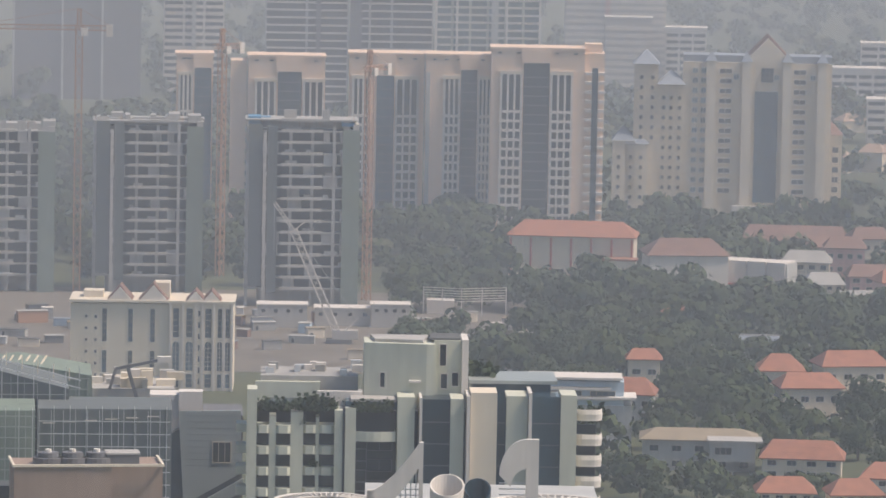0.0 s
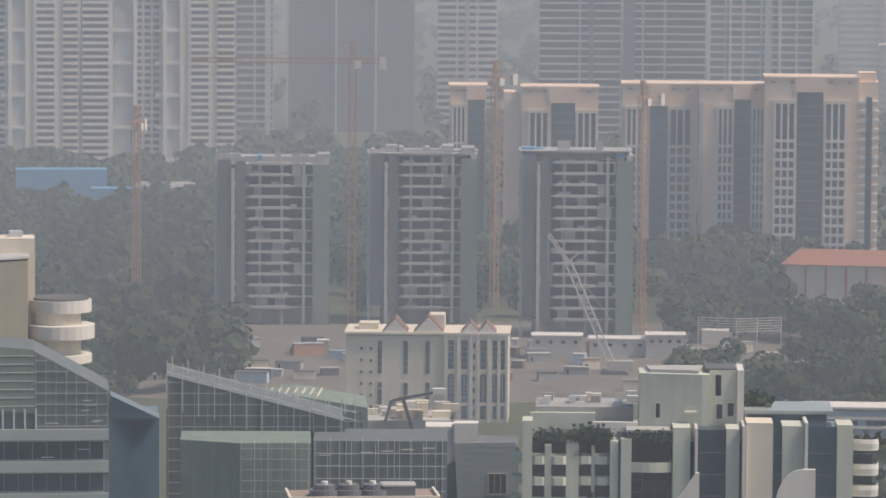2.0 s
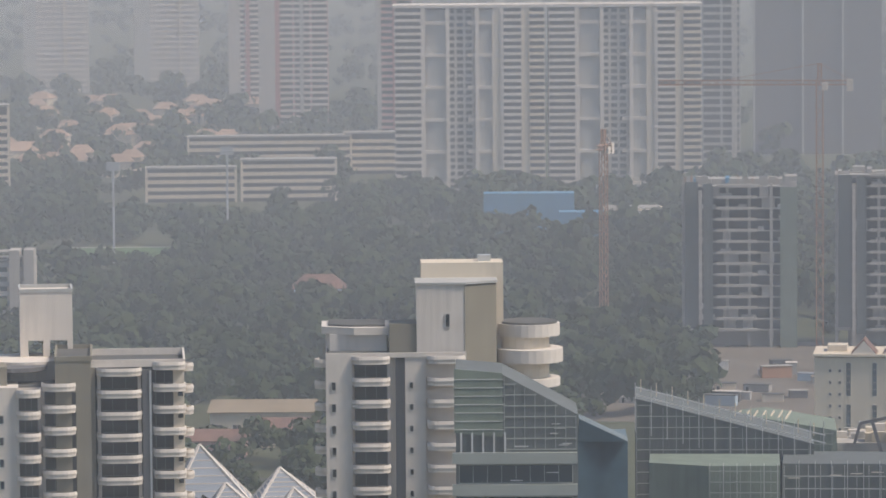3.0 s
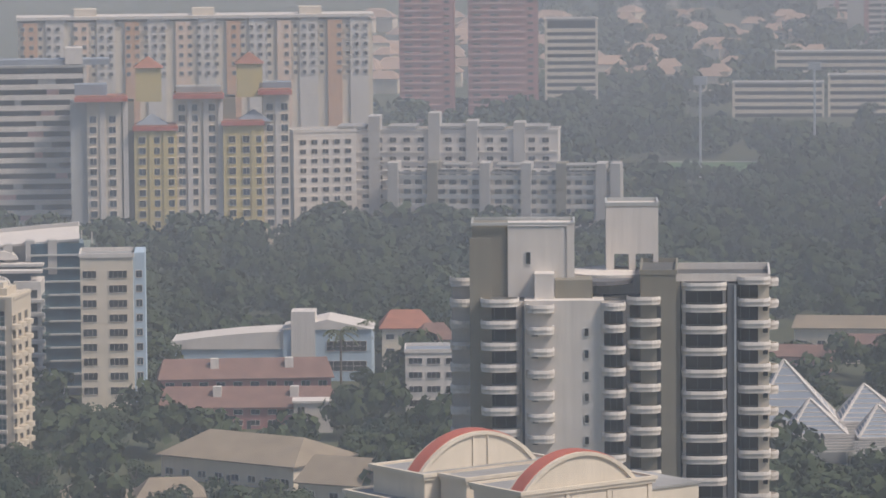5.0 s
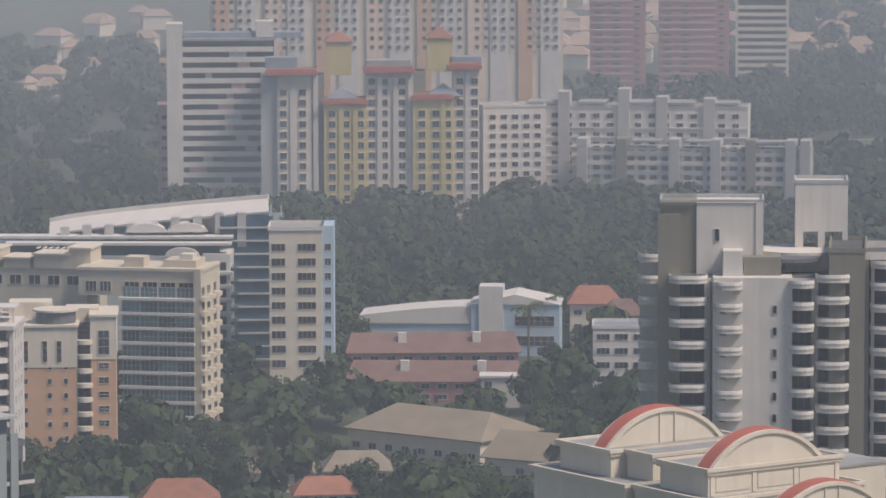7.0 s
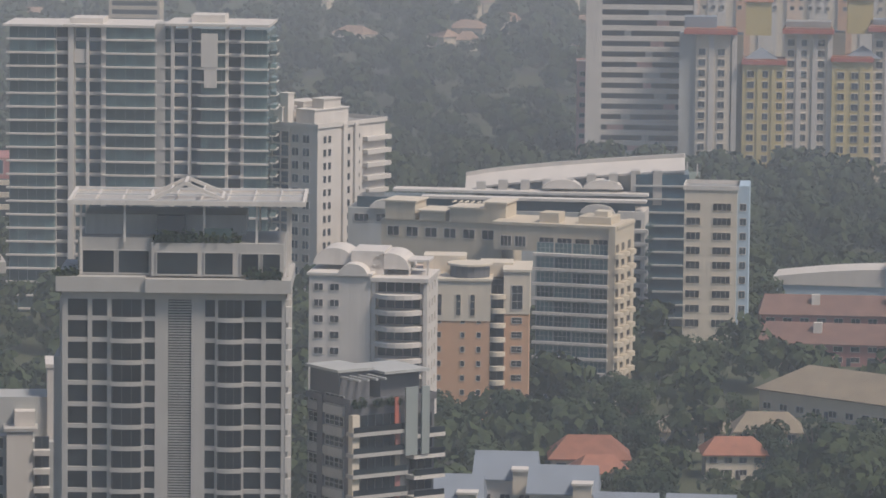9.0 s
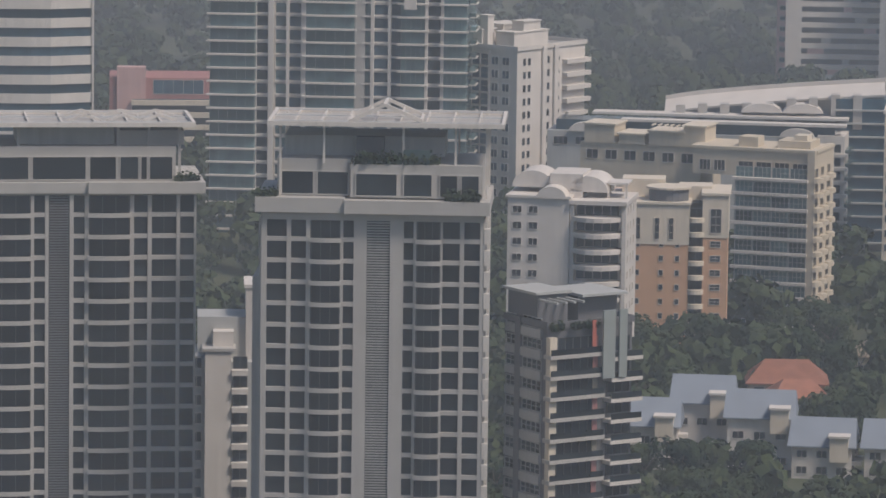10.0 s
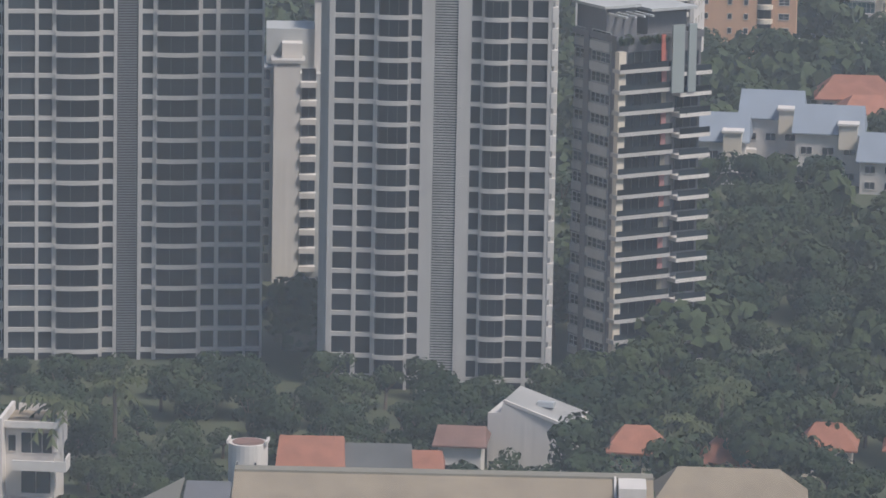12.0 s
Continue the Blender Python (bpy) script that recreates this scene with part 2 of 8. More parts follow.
def lattice(parent, name, mat, a, b, size, step, r=0.07):
    """A square lattice mast or boom from a to b as one part."""
    a, b = Vector(a), Vector(b)
    d = (b - a)
    L = d.length
    d.normalize()
    s = d.cross(Vector((0, 0, 1)) if abs(d.z) < 0.9 else Vector((1, 0, 0))).normalized() * size / 2
    t = d.cross(s).normalized() * size / 2
    cs = [s + t, t - s, -s - t, s - t]
    g = Geo()
    for c in cs:
        g.beam(a + c, b + c, r)
    n = max(2, int(L / step))
    for i in range(n):
        p, q = a + d * (L * i / n), a + d * (L * (i + 1) / n)
        for k in range(4):
            g.beam(p + cs[k], q + cs[(k + 1) % 4], r * 0.6)
    return put(name, g.mesh(mat), parent)


def arc_points(cx, cy, r, a0, a1, n):
    return [(cx + r * math.cos(radians(a)), cy + r * math.sin(radians(a))) for a in span(a0, a1, n)]


for air, lab, y0, y1 in ((near_air, "thin grey humid haze over the nearer streets", -700, 1180), (far_air, "thick grey humid haze over the far districts", 1180.5, 4700)):
    tagged(new("haze", Geo().box(-2800, 1700, y0, y1, 0.3, 240).mesh(air)), lab, "haze", kind="stuff")

# ---- ground ----
M["grass"] = leafy("rough_grass", (0.04, 0.062, 0.026), (0.10, 0.105, 0.06))
gm = mesh_of([(-4500, -600, 0), (4500, -600, 0), (4500, 4800, 0), (-4500, 4800, 0)], [(0, 1, 2, 3)], ["grass"])
tagged(new("ground", gm), "dull green and brown ground under the city", "ground", kind="structure")
for nm, lab, x0, x1, y0, y1, m in (("site_ground", "bare brown ground of the building site", -170, 30, 1325, 1520, "soil"), ("road", "grey road between the trees", -330, -200, 1200, 1208, "asphalt")):
    tagged(new(nm, Geo().box(x0, x1, y0, y1, 0.0, 0.06).mesh(m)), lab, "ground", kind="structure")


# ---- the tall pair of towers ----
def bow(W, out, deep, h, sag=0.55, n=7):
    """A balcony with a bowed front: floor slab and solid parapet, u from 0 to W, reaching out to v = -out."""
    key = ("bow", round(W, 2), out, deep, h, sag)
    if key not in CACHE:
        line = [(W * i / (n - 1), -out + sag - sag * math.sin(math.pi * i / (n - 1))) for i in range(n)]
        g = Geo().prism(line + [(W, deep), (0, deep)], 0, 0.28)
        inner = [(a, b + 0.16) for a, b in line]
        g.prism(line + inner[::-1], 0.28, h)
        g.box(0, 0.14, -out + sag + 0.17, deep, 0.28, h).box(W - 0.14, W, -out + sag + 0.17, deep, 0.28, h)
        CACHE[key] = g
    return CACHE[key]


def louvre_mesh(W, st, mat="louvre"):
    key = ("louvre", round(W, 2), round(st, 2), mat)
    if key not in CACHE:
        g = Geo()
        for i in range(8):
            z = st * i / 8
            g.box(0, W, 0, 0.25, z, z + st / 16)
        CACHE[key] = g.mesh(mat)
    return CACHE[key]


def bay_tower(e, bays, floors, st, w0, wall, depth, glass="glass", pier="stone", spandrel="stone", sill=0.62, slats="louvre"):
    """A tower of bays: p pier, w window, b balcony, l louvres; each with its start and end along the front."""
    u0, u1 = bays[0][1], bays[-1][2]
    top = w0 + floors * st
    # Core is coloured near-black: the shade of the rooms is painted on it.
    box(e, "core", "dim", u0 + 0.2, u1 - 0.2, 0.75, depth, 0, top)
    for kind, a, b in bays:
        if kind == "p":
            box(e, "pier", pier, a, b, 0, 0.9, 0, top)
        for j in range(floors):
            w = w0 + j * st
            if kind == "w":
                box(e, "spandrel", spandrel, a, b, 0.12, 0.8, w, w + sill)
                put("window", window_mesh(b - a, st - sill, "dark", glass, 1 if b - a > 3.2 else 0, 0, 0.07, 0.1), e, a, 0.72, w + sill)
            elif kind == "b":
                g = bow(b - a + 0.5, 1.25, 0.7, 0.66, 0.4)
                key = ("bowm", id(g), spandrel)
                if key not in CACHE:
                    CACHE[key] = g.mesh(spandrel)
                put("balcony", CACHE[key], e, a - 0.25, 0, w)
                put("balcony_door", window_mesh(b - a, st - 0.35, "dark", glass, 2, 0, 0.08, 0.08), e, a, 0.72, w + 0.3)
            elif kind == "l":
                put("louvre", louvre_mesh(b - a, st, slats), e, a, 0.2, w)
    return top


def bays_of(text):
    out = []
    for item in text.split():
        k, a, b = item[0], *item[1:].split(",")
        out.append((k, float(a), float(b)))
    return out


def pergola(e, u0, u1, v0, v1, w, mat="white"):
    """A white roof frame on slim posts, with open fields between its bars."""
    p = put("roof_canopy", Geo().box(u0, u1, v0, v0 + 0.5, w, w + 0.7).box(u0, u1, v1 - 0.5, v1, w, w + 0.7).box(u0, u0 + 0.5, v0 + 0.5, v1 - 0.5, w, w + 0.7).box(u1 - 0.5, u1, v0 + 0.5, v1 - 0.5, w, w + 0.7).mesh(mat), e)
    box(e, "canopy_panel", "stone", u0 + 0.5, u1 - 0.5, v0 + 0.5, v1 - 0.5, w + 0.06, w + 0.16)
    n = 9
    for i in range(1, n):
        u = u0 + (u1 - u0) * i / n
        box(e, "canopy_bar", mat, u - 0.12, u + 0.12, v0 + 0.5, v1 - 0.5, w + 0.2, w + 0.55)
    for i in range(3):
        v = v0 + 1.5 + (v1 - v0 - 3) * i / 2
        box(e, "canopy_bar", "steel", u0 + 0.5, u1 - 0.5, v - 0.1, v + 0.1, w + 0.56, w + 0.7)
    return p


def shrubs(e, u0, u1, v, w, n, size, seed):
    """A row of potted shrubs on a terrace edge."""
    rnd = random.Random(seed)
    for i in range(n):
        put("shrub", shrub_mesh(rnd.randrange(3), size), e, u0 + (u1 - u0) * (i + rnd.random() * 0.7) / n, v + rnd.uniform(-0.3, 0.3), w, rnd.uniform(0, 360))


def shrub_mesh(k, size):
    key = ("shrub", k, size)
    if key not in CACHE:
        rnd = random.Random(40 + k)
        v, f = [], []
        for i in range(70):
            c = Vector((rnd.gauss(0, 0.35), rnd.gauss(0, 0.35), abs(rnd.gauss(0.5, 0.35)))) * size
            leaf(v, f, c, rnd, 0.28 * size)
        CACHE[key] = mesh_of(v, f, ["leaf"])
    return CACHE[key]


def leaf(v, f, c, rnd, s, out=None):
    """A small clump of foliage: a crumpled pair of triangles round c, lying roughly across the direction out."""
    k = len(v)
    a = Vector((rnd.gauss(0, 1), rnd.gauss(0, 1), rnd.gauss(0, 0.6))).normalized()
    if out is None:
        b = a.cross(Vector((rnd.gauss(0, 1), rnd.gauss(0, 1), rnd.gauss(0, 1)))).normalized()
    else:
        n = (out + Vector((rnd.gauss(0, 0.3), rnd.gauss(0, 0.3), rnd.gauss(0, 0.3)))).normalized()
        a = (a - n * a.dot(n)).normalized()
        b = n.cross(a)
    s *= rnd.uniform(0.6, 1.4)
    v += [tuple(c + a * s), tuple(c + b * s * 0.8), tuple(c - a * s * 0.9), tuple(c - b * s * 0.8 + Vector((0, 0, -0.3 * s)))]
    f += [(k, k + 1, k + 2), (k, k + 2, k + 3)]


def build_tower_a():
    e = thing("apartment_tower", "tall grey stone tower with dark windows and white roof frame", "apartment tower", -331.0, 673.2, 0, 22.0)
    bays = bays_of("p0,0.8 w0.8,3.8 p3.8,4.4 w4.4,6.7 p6.7,7.3 b7.4,11.7 p11.8,12.2 w12.2,13.8 p13.8,15.7 l15.7,19.2 p19.2,21.2 w21.2,22.7 p22.7,23.1 b23.2,26.6 p26.7,27.0 w27.0,29.6 p29.6,30.2 w30.2,32.6 p32.6,33.2")
    top = bay_tower(e, bays, 21, 3.235, 1.6, "stone", 20, slats="concrete")
    box(e, "side_wall", "stone", 33.2, 33.6, 0.6, 20, 0, top)
    box(e, "side_wall", "stone", -0.4, 0.0, 0.6, 20, 0, top)
    me = window_mesh(1.6, 1.9, "white", "glass", 0)
    for j in range(21):
        box(e, "fin", "white", 33.2, 34.1, -0.1, 1.2, 1.6 + j * 3.235, 3.9 + j * 3.235)
        for v in (4, 8, 12):
            put("window", me, e, 33.6, v, 2.6 + j * 3.235, 90)
    # recessed wing beside the left edge
    box(e, "wing_wall", "stone", -1.7, -0.4, 6.0, 18, 0, 60)
    # crown
    box(e, "lintel", "stone", 0, 33.2, 0, 1.0, top, top + 1.2)
    g = Geo().box(-0.9, 12.4, -1.0, 20, top + 1.2, top + 3.4).box(12.4, 34.0, -1.6, 20, top + 1.2, top + 3.2)
    put("cornice", g.mesh("stone"), e)
    t = top + 3.4
    box(e, "penthouse", "stone", 2.2, 13.2, 1.6, 18, t, t + 5.6)
    box(e, "penthouse", "stone", 13.2, 32.8, 0.4, 17, t, t + 5.0)
    for a, b, v, h in ((2.8, 7.7, 1.6, 3.6), (8.1, 12.9, 1.6, 3.6), (13.9, 20.2, 0.4, 3.5), (21.0, 25.4, 0.4, 3.5), (26.4, 29.2, 0.4, 3.4), (29.6, 32.4, 0.4, 3.4)):
        put("penthouse_window", window_mesh(b - a, h, "stone", "glass", 0, 0, 0.15, 0.2), e, a, v, t + 0.2)
    box(e, "upper_room", "grey", 3.0, 27.0, 6, 16, t + 5.6, t + 8.6)
    box(e, "upper_room", "dark", 13.8, 18.0, 4.0, 6, t + 5.0, t + 8.6)
    for u in (2.5, 9.0, 20.8, 28.6, 33.2):
        for v in (1.0, 15.5):
            box(e, "post", "white", u, u + 0.35, v, v + 0.35, t + 5.0 if v < 2 and 3 < u < 32 else t, 84.0)
    pergola(e, 0.8, 36.0, -0.4, 18, 83.6)
    put("gable_frame", Geo().beam((13.0, 1, 84.3), (18.2, 1, 86.8), 0.25).beam((18.2, 1, 86.8), (23.6, 1, 84.5), 0.25).beam((13.0, 9, 84.3), (18.2, 9, 86.8), 0.25).beam((18.2, 9, 86.8), (23.6, 9, 84.5), 0.25).beam((18.2, 1, 86.8), (18.2, 9, 86.8), 0.2).beam((13.0, 1, 84.3), (13.0, 9, 84.3), 0.2).beam((23.6, 1, 84.5), (23.6, 9, 84.5), 0.2).beam((16, 1, 85.6), (16, 9, 85.6), 0.12).beam((20.8, 1, 85.6), (20.8, 9, 85.6), 0.12).mesh("white"), e)
    shrubs(e, 14, 26, 1.2, t + 5.0, 14, 1.3, 3)
    shrubs(e, 28, 32.5, -0.8, t - 0.1, 6, 1.2, 4)
    shrubs(e, -0.5, 2.2, 0.2, t, 3, 1.1, 5)
    box(e, "glass_screen", "glassg", 21, 25, 0.9, 1.0, t + 5.0, t + 7.2)
    return e


def build_tower_b():
    e = thing("apartment_tower", "broad grey stone tower with bowed balconies and roof frame", "apartment tower", -382.6, 666.1, 0, 31.5)
    bays = bays_of("p0,0.6 w0.6,4.7 p4.7,5.2 w5.2,7.3 p7.3,7.9 b8.0,14.4 p14.5,15.0 w15.0,16.7 p16.7,17.2 l17.2,20.4 p20.4,21.0 w21.0,22.7 p22.7,23.3 b23.4,29.5 p29.6,30.2 w30.2,32.3 p32.3,32.9 w32.9,36.7 p36.7,37.2 w37.3,39.4 p39.4,39.7")
    top = bay_tower(e, bays, 21, 3.3, 1.2, "stone", 20)
    # The set-back wing's core carries the same painted room shade.
    box(e, "core", "dim", -2.4, 0, 2.5, 18, 0, top)
    for j in range(21):
        box(e, "spandrel", "stone", -2.5, -0.1, 2.2, 2.5, 1.2 + j * 3.3, 2.2 + j * 3.3)
        put("window", window_mesh(2.0, 2.2, "steel", "glass", 0), e, -2.3, 2.45, 2.25 + j * 3.3)
    box(e, "pier", "stone", -2.8, -2.5, 2.2, 18, 0, top)
    box(e, "lintel", "stone", -1.5, 39.7, 0.1, 1.0, top, top + 0.4)
    put("cornice", Geo().box(-2.6, 23.2, -0.6, 20, top + 0.4, top + 2.0).box(23.2, 41.0, -1.3, 20, top + 0.4, top + 2.1).mesh("stone"), e)
    t = top + 2.0
    box(e, "penthouse", "stone", 7.2, 36.6, 1.0, 17, t, t + 5.4)
    for a, b in ((7.6, 14.3), (14.7, 23.0), (23.4, 27.6), (28.0, 31.0), (31.2, 32.3), (32.5, 36.2)):
        put("penthouse_window", window_mesh(b - a, 3.7, "stone", "glass", 0, 0, 0.15, 0.2), e, a, 1.0, t + 0.2)
    box(e, "upper_room", "grey", 12.5, 27.4, 4, 16, t + 5.4, t + 8.3)
    box(e, "upper_room", "stone", 28.0, 38.0, 3, 16, t + 5.4, t + 7.6)
    for u in (6.5, 12.5, 27.6, 32.3, 37.0):
        for v in (1.4, 15.5):
            box(e, "post", "stone", u, u + 0.4, v, v + 0.4, t + 5.4 if 7 < u < 36 else t, 81.2)
    pergola(e, -6.0, 39.5, -0.6, 17, 81.0)
    for u in (3.5, 20.0, 26.0, 31.5):
        put("gable_frame", Geo().beam((u, 2, 81.7), (u + 2.6, 2, 82.6), 0.2).beam((u + 2.6, 2, 82.6), (u + 5.2, 2, 81.7), 0.2).beam((u, 9, 81.7), (u + 2.6, 9, 82.6), 0.2).beam((u + 2.6, 9, 82.6), (u + 5.2, 9, 81.7), 0.2).mesh("white"), e)
    shrubs(e, -2, 6, 0.6, t, 8, 1.2, 8)
    shrubs(e, 36.8, 40, 0.5, t, 4, 1.1, 9)
    return e


def build_dark_block():
    """Seen on its corner: louvred side in the shade, balconies on the sunlit front."""
    e = thing("apartment_building", "dark grey apartment block with white balcony slabs", "apartment building", -296.9, 702.6, 0, 57)
    top, st = 54.6, 3.22
    box(e, "wall", "dark", 0.0, 15.6, 0, 11.5, 0, top - 3)
    box(e, "corner_wall", "dark", -0.5, 0.0, 6.9, 8.3, 0, top - 2)
    for j in range(16):
        w = 1.6 + j * st
        box(e, "spandrel", "grey", -0.45, 0, 1.4, 6.8, w, w + 1.35)
        put("window", window_mesh(5.2, 1.6, "grey", "glass", 3, 1), e, 0, 6.7, w + 1.45, -90)
        box(e, "spandrel", "grey", -0.3, 0, 8.4, 11.3, w, w + 1.2)
        put("window", window_mesh(2.6, 1.6, "grey", "glass", 1, 1), e, 0, 11.2, w + 1.3, -90)
    for j in range(15):
        w = 2.0 + j * st
        box(e, "balcony", "stone", -0.7, 9.4, -2.0, 0, w, w + 0.6)
        box(e, "balcony", "white", 10.4, 16.2, -2.2, 0, w - 1.0, w - 0.4)
        box(e, "railing", "glass", -0.6, 9.2, -1.95, -1.9, w + 0.6, w + 1.5)
        box(e, "railing", "glass", 10.5, 16.1, -2.15, -2.1, w - 0.4, w + 0.5)
        put("balcony_door", window_mesh(7.0, 2.4, "dark", "glass", 4), e, 1.8, -0.02, w + 0.6)
        put("balcony_door", window_mesh(4.2, 2.4, "dark", "glass", 2), e, 11.0, -0.02, w + 0.2)
        box(e, "column", "cream", -0.4, 0.9, -1.3, -0.2, w + 0.6, w + st)
        box(e, "screen", "redbrick" if j % 3 else "olive", 7.6, 8.5, -1.2, -1.05, w + 0.6, w + 3.0)
        put("plant", shrub_mesh(j % 3, 0.6), e, 1.0 + (j * 3.7) % 8, -1.5, w + 0.6, j * 40)
        if j % 3 == 0:
            put("plant", shrub_mesh(j % 3, 0.7), e, 10.8 + (j * 1.7) % 4, -1.7, w - 0.4, j * 70)
    for a, b in ((8.6, 10.8), (11.6, 13.0)):
        box(e, "metal_screen", "panel", a, b, -2.5, -2.2, top - 11, top - 0.5)
    box(e, "red_screen", "redpaint", 7.2, 7.9, -1.6, -1.4, top - 6, top - 2.0)
    parapet(e, "dark", -0.3, 15.9, -0.3, 11.8, top - 3, 1.0)
    box(e, "roof_slab", "grey", -0.6, 6.0, 2.5, 11.6, top + 1.8, top + 2.2)
    box(e, "roof_slab", "grey", 7.0, 15.4, 1, 11, top + 1.2, top + 1.6)
    box(e, "roof_room", "dark", 0, 5.6, 3, 11, top - 2.8, top + 1.8)
    box(e, "roof_room", "dark", 7.6, 14.8, 3, 10, top - 2.8, top + 1.2)
    for i in range(4):
        box(e, "pergola_bar", "grey", 0.2 + i * 1.6, 0.6 + i * 1.6, -2, 3, top + 0.9, top + 1.2)
    shrubs(e, 0.5, 9, -0.9, top - 3.2, 6, 1.0, 15)


def build_narrow_block():
    e = thing("apartment_building", "narrow white apartment block with stacked balconies", "apartment building", -375.4, 740.0, 0, 27)
    box(e, "wall", "white", 1.3, 5.6, 0.0, 14, 0, 37)
    box(e, "wall", "grey", -1.6, 1.3, 1.5, 14, 0, 36)
    box(e, "wall", "grey", 5.6, 9.0, 1.2, 14, 0, 35)
    box(e, "wall", "white", 8.0, 11.2, 4, 14, 0, 47)
    box(e, "stair_wall", "grey", 0, 8.0, 5, 14, 35, 42)
    for j in range(11):
        w = 2 + j * 3.1
        box(e, "balcony", "white", 5.7, 8.4, -0.6, 1.2, w, w + 0.9)
        put("balcony_door", window_mesh(2.4, 2.2, "dark", "glass", 1), e, 5.9, 1.2, w + 0.8)
        put("window", window_mesh(1.8, 1.9, "white", "glass", 1), e, -1.0, 1.5, w + 0.9)
    box(e, "roof", "stone", 0.8, 6.4, -0.3, 14, 37, 37.5)
    box(e, "roof_room", "white", 2.6, 6.0, 2, 7, 37.5, 40)
    box(e, "roof", "white", 7.7, 11.5, 3.8, 14, 47, 47.6)


def build_white_vaulted():
    """White block with barrel-vaulted roofs and round balconies."""
    e = thing("apartment_building", "white apartment block with barrel-vaulted roof and round balconies", "apartment building", -397.6, 919.4, 0, 14)
    box(e, "wall", "white", 0, 12.4, 0, 16, 0, 41.5)
    box(e, "wall", "white", 12.4, 23.6, 2.4, 16, 0, 40.5)
    for c, r, w, v0, v1 in ((8.8, 3.0, 41.5, -0.6, 9), (4.2, 4.2, 43.0, 5, 15), (15.5, 4.0, 42.5, 4, 15)):
        arc = [(c + r * math.cos(radians(a)), w + r * 0.8 * math.sin(radians(a))) for a in span(0, 180, 13)]
        put("vault", Geo().extrude(arc, v0, v1).mesh("white"), e)
    box(e, "upper_room", "white", 7.8, 14.4, 4, 15, 40.5, 46)
    for j in range(12):
        w = 2 + j * 3.2
        arc = arc_points(17.8, 2.6, 5.4, 180, 360, 11)
        k = "vault_balcony"
        if k not in CACHE:
            g = Geo().prism([(a - 17.8, b) for a, b in arc], 0, 0.9)
            CACHE[k] = g.mesh("white")
        put("balcony", CACHE[k], e, 17.8, 0, w)
        put("balcony_door", window_mesh(8.6, 2.2, "white", "glass", 4), e, 13.5, 2.38, w + 0.9)
        for u in (12.5, 22.9):
            box(e, "pier", "white", u, u + 0.8, 0.2, 2.4, w - 0.1, w + 3.1)
        for u in (1.0, 4.2):
            put("window", window_mesh(1.9, 1.5, "white", "glass", 1), e, u, 0, w + 1.2)
        if j > 3:
            for v in (3, 7, 11):
                put("window", window_mesh(1.0, 1.6, "white", "glass", 0), e, 23.6, v, w + 1.0, 90)
    box(e, "roof", "white", -0.4, 12.7, -0.4, 16, 41.5, 42.0)
    box(e, "roof", "white", 12.4, 24.0, -0.6, 16, 40.5, 41.3)
    box(e, "pergola", "white", 19, 23.4, 5, 12, 44, 44.4)
    for u in (19.2, 22.8):
        box(e, "post", "white", u, u + 0.4, 5.2, 5.6, 41.3, 44)


def build_peach_block():
    e = thing("apartment_building", "peach and cream apartment block with stacked balconies", "apartment building", -397.4, 983.7, 0, 20)
    box(e, "wall", "orange", 0, 12.4, 0, 16, 0, 24.5)
    box(e, "wall", "cream", -0.15, 12.55, -0.15, 16, 24.5, 33.0)
    box(e, "wall", "orange", 15.4, 20.6, 0.8, 16, 0, 26)
    box(e, "wall", "cream", 15.25, 20.75, 0.65, 16, 26, 35)
    box(e, "wall", "peach", -4.0, 0, 3.5, 20, 0, 34)
    # Near-black box colours in the shade behind the balconies.
    box(e, "recess", "dim", 12.4, 15.4, 3.0, 16, 0, 33)
    for j in range(8):
        w = 1.8 + j * 3.05
        for u in (1.2, 6.2, 9.6):
            put("window", window_mesh(1.0, 1.3, "white", "glass", 0), e, u, 0, w + 0.8)
    for j in range(10):
        w = 1.8 + j * 3.05
        arc = arc_points(0, 0, 1.9, 180, 360, 9)
        if "pbal" not in CACHE:
            CACHE["pbal"] = Geo().prism(arc, 0, 0.95).mesh("cream")
        put("balcony", CACHE["pbal"], e, 13.9, 1.2, w)
        put("balcony_door", window_mesh(2.6, 2.1, "dark", "glass", 1), e, 12.6, 2.98, w + 0.6)
        if j < 8:
            put("window", window_mesh(2.3, 1.4, "white", "glass", 1, 1), e, 16.9, 0.8, w + 0.8)
    for u in (5.2, 8.2):
        put("window", window_mesh(1.1, 4.6, "cream", "glass", 0, 2), e, u, -0.15, 25.6)
    put("window", window_mesh(1.1, 4.6, "cream", "glass", 0, 2), e, 1.2, -0.15, 25.6)
    put("window", window_mesh(2.4, 5.2, "white", "glass", 1, 2), e, 16.9, 0.65, 27)
    box(e, "roof", "cream", -0.5, 12.9, -0.5, 16, 33, 33.5)
    box(e, "roof", "cream", 15.0, 21.1, 0.3, 16, 35, 35.5)
    arc = arc_points(8, 4.5, 4.2, 0, 360, 20)[:-1]
    put("roof_drum", Geo().prism(arc, 33.5, 36).mesh("dark"), e)
    put("roof_disc", Geo().prism(arc_points(8, 4.5, 4.8, 0, 360, 20)[:-1], 36, 36.4).mesh("cream"), e)
    box(e, "roof_room", "cream", -2, 7, 9, 16, 33.5, 37.2)
    box(e, "roof_room", "cream", 10, 17, 8, 15, 33, 36.0)


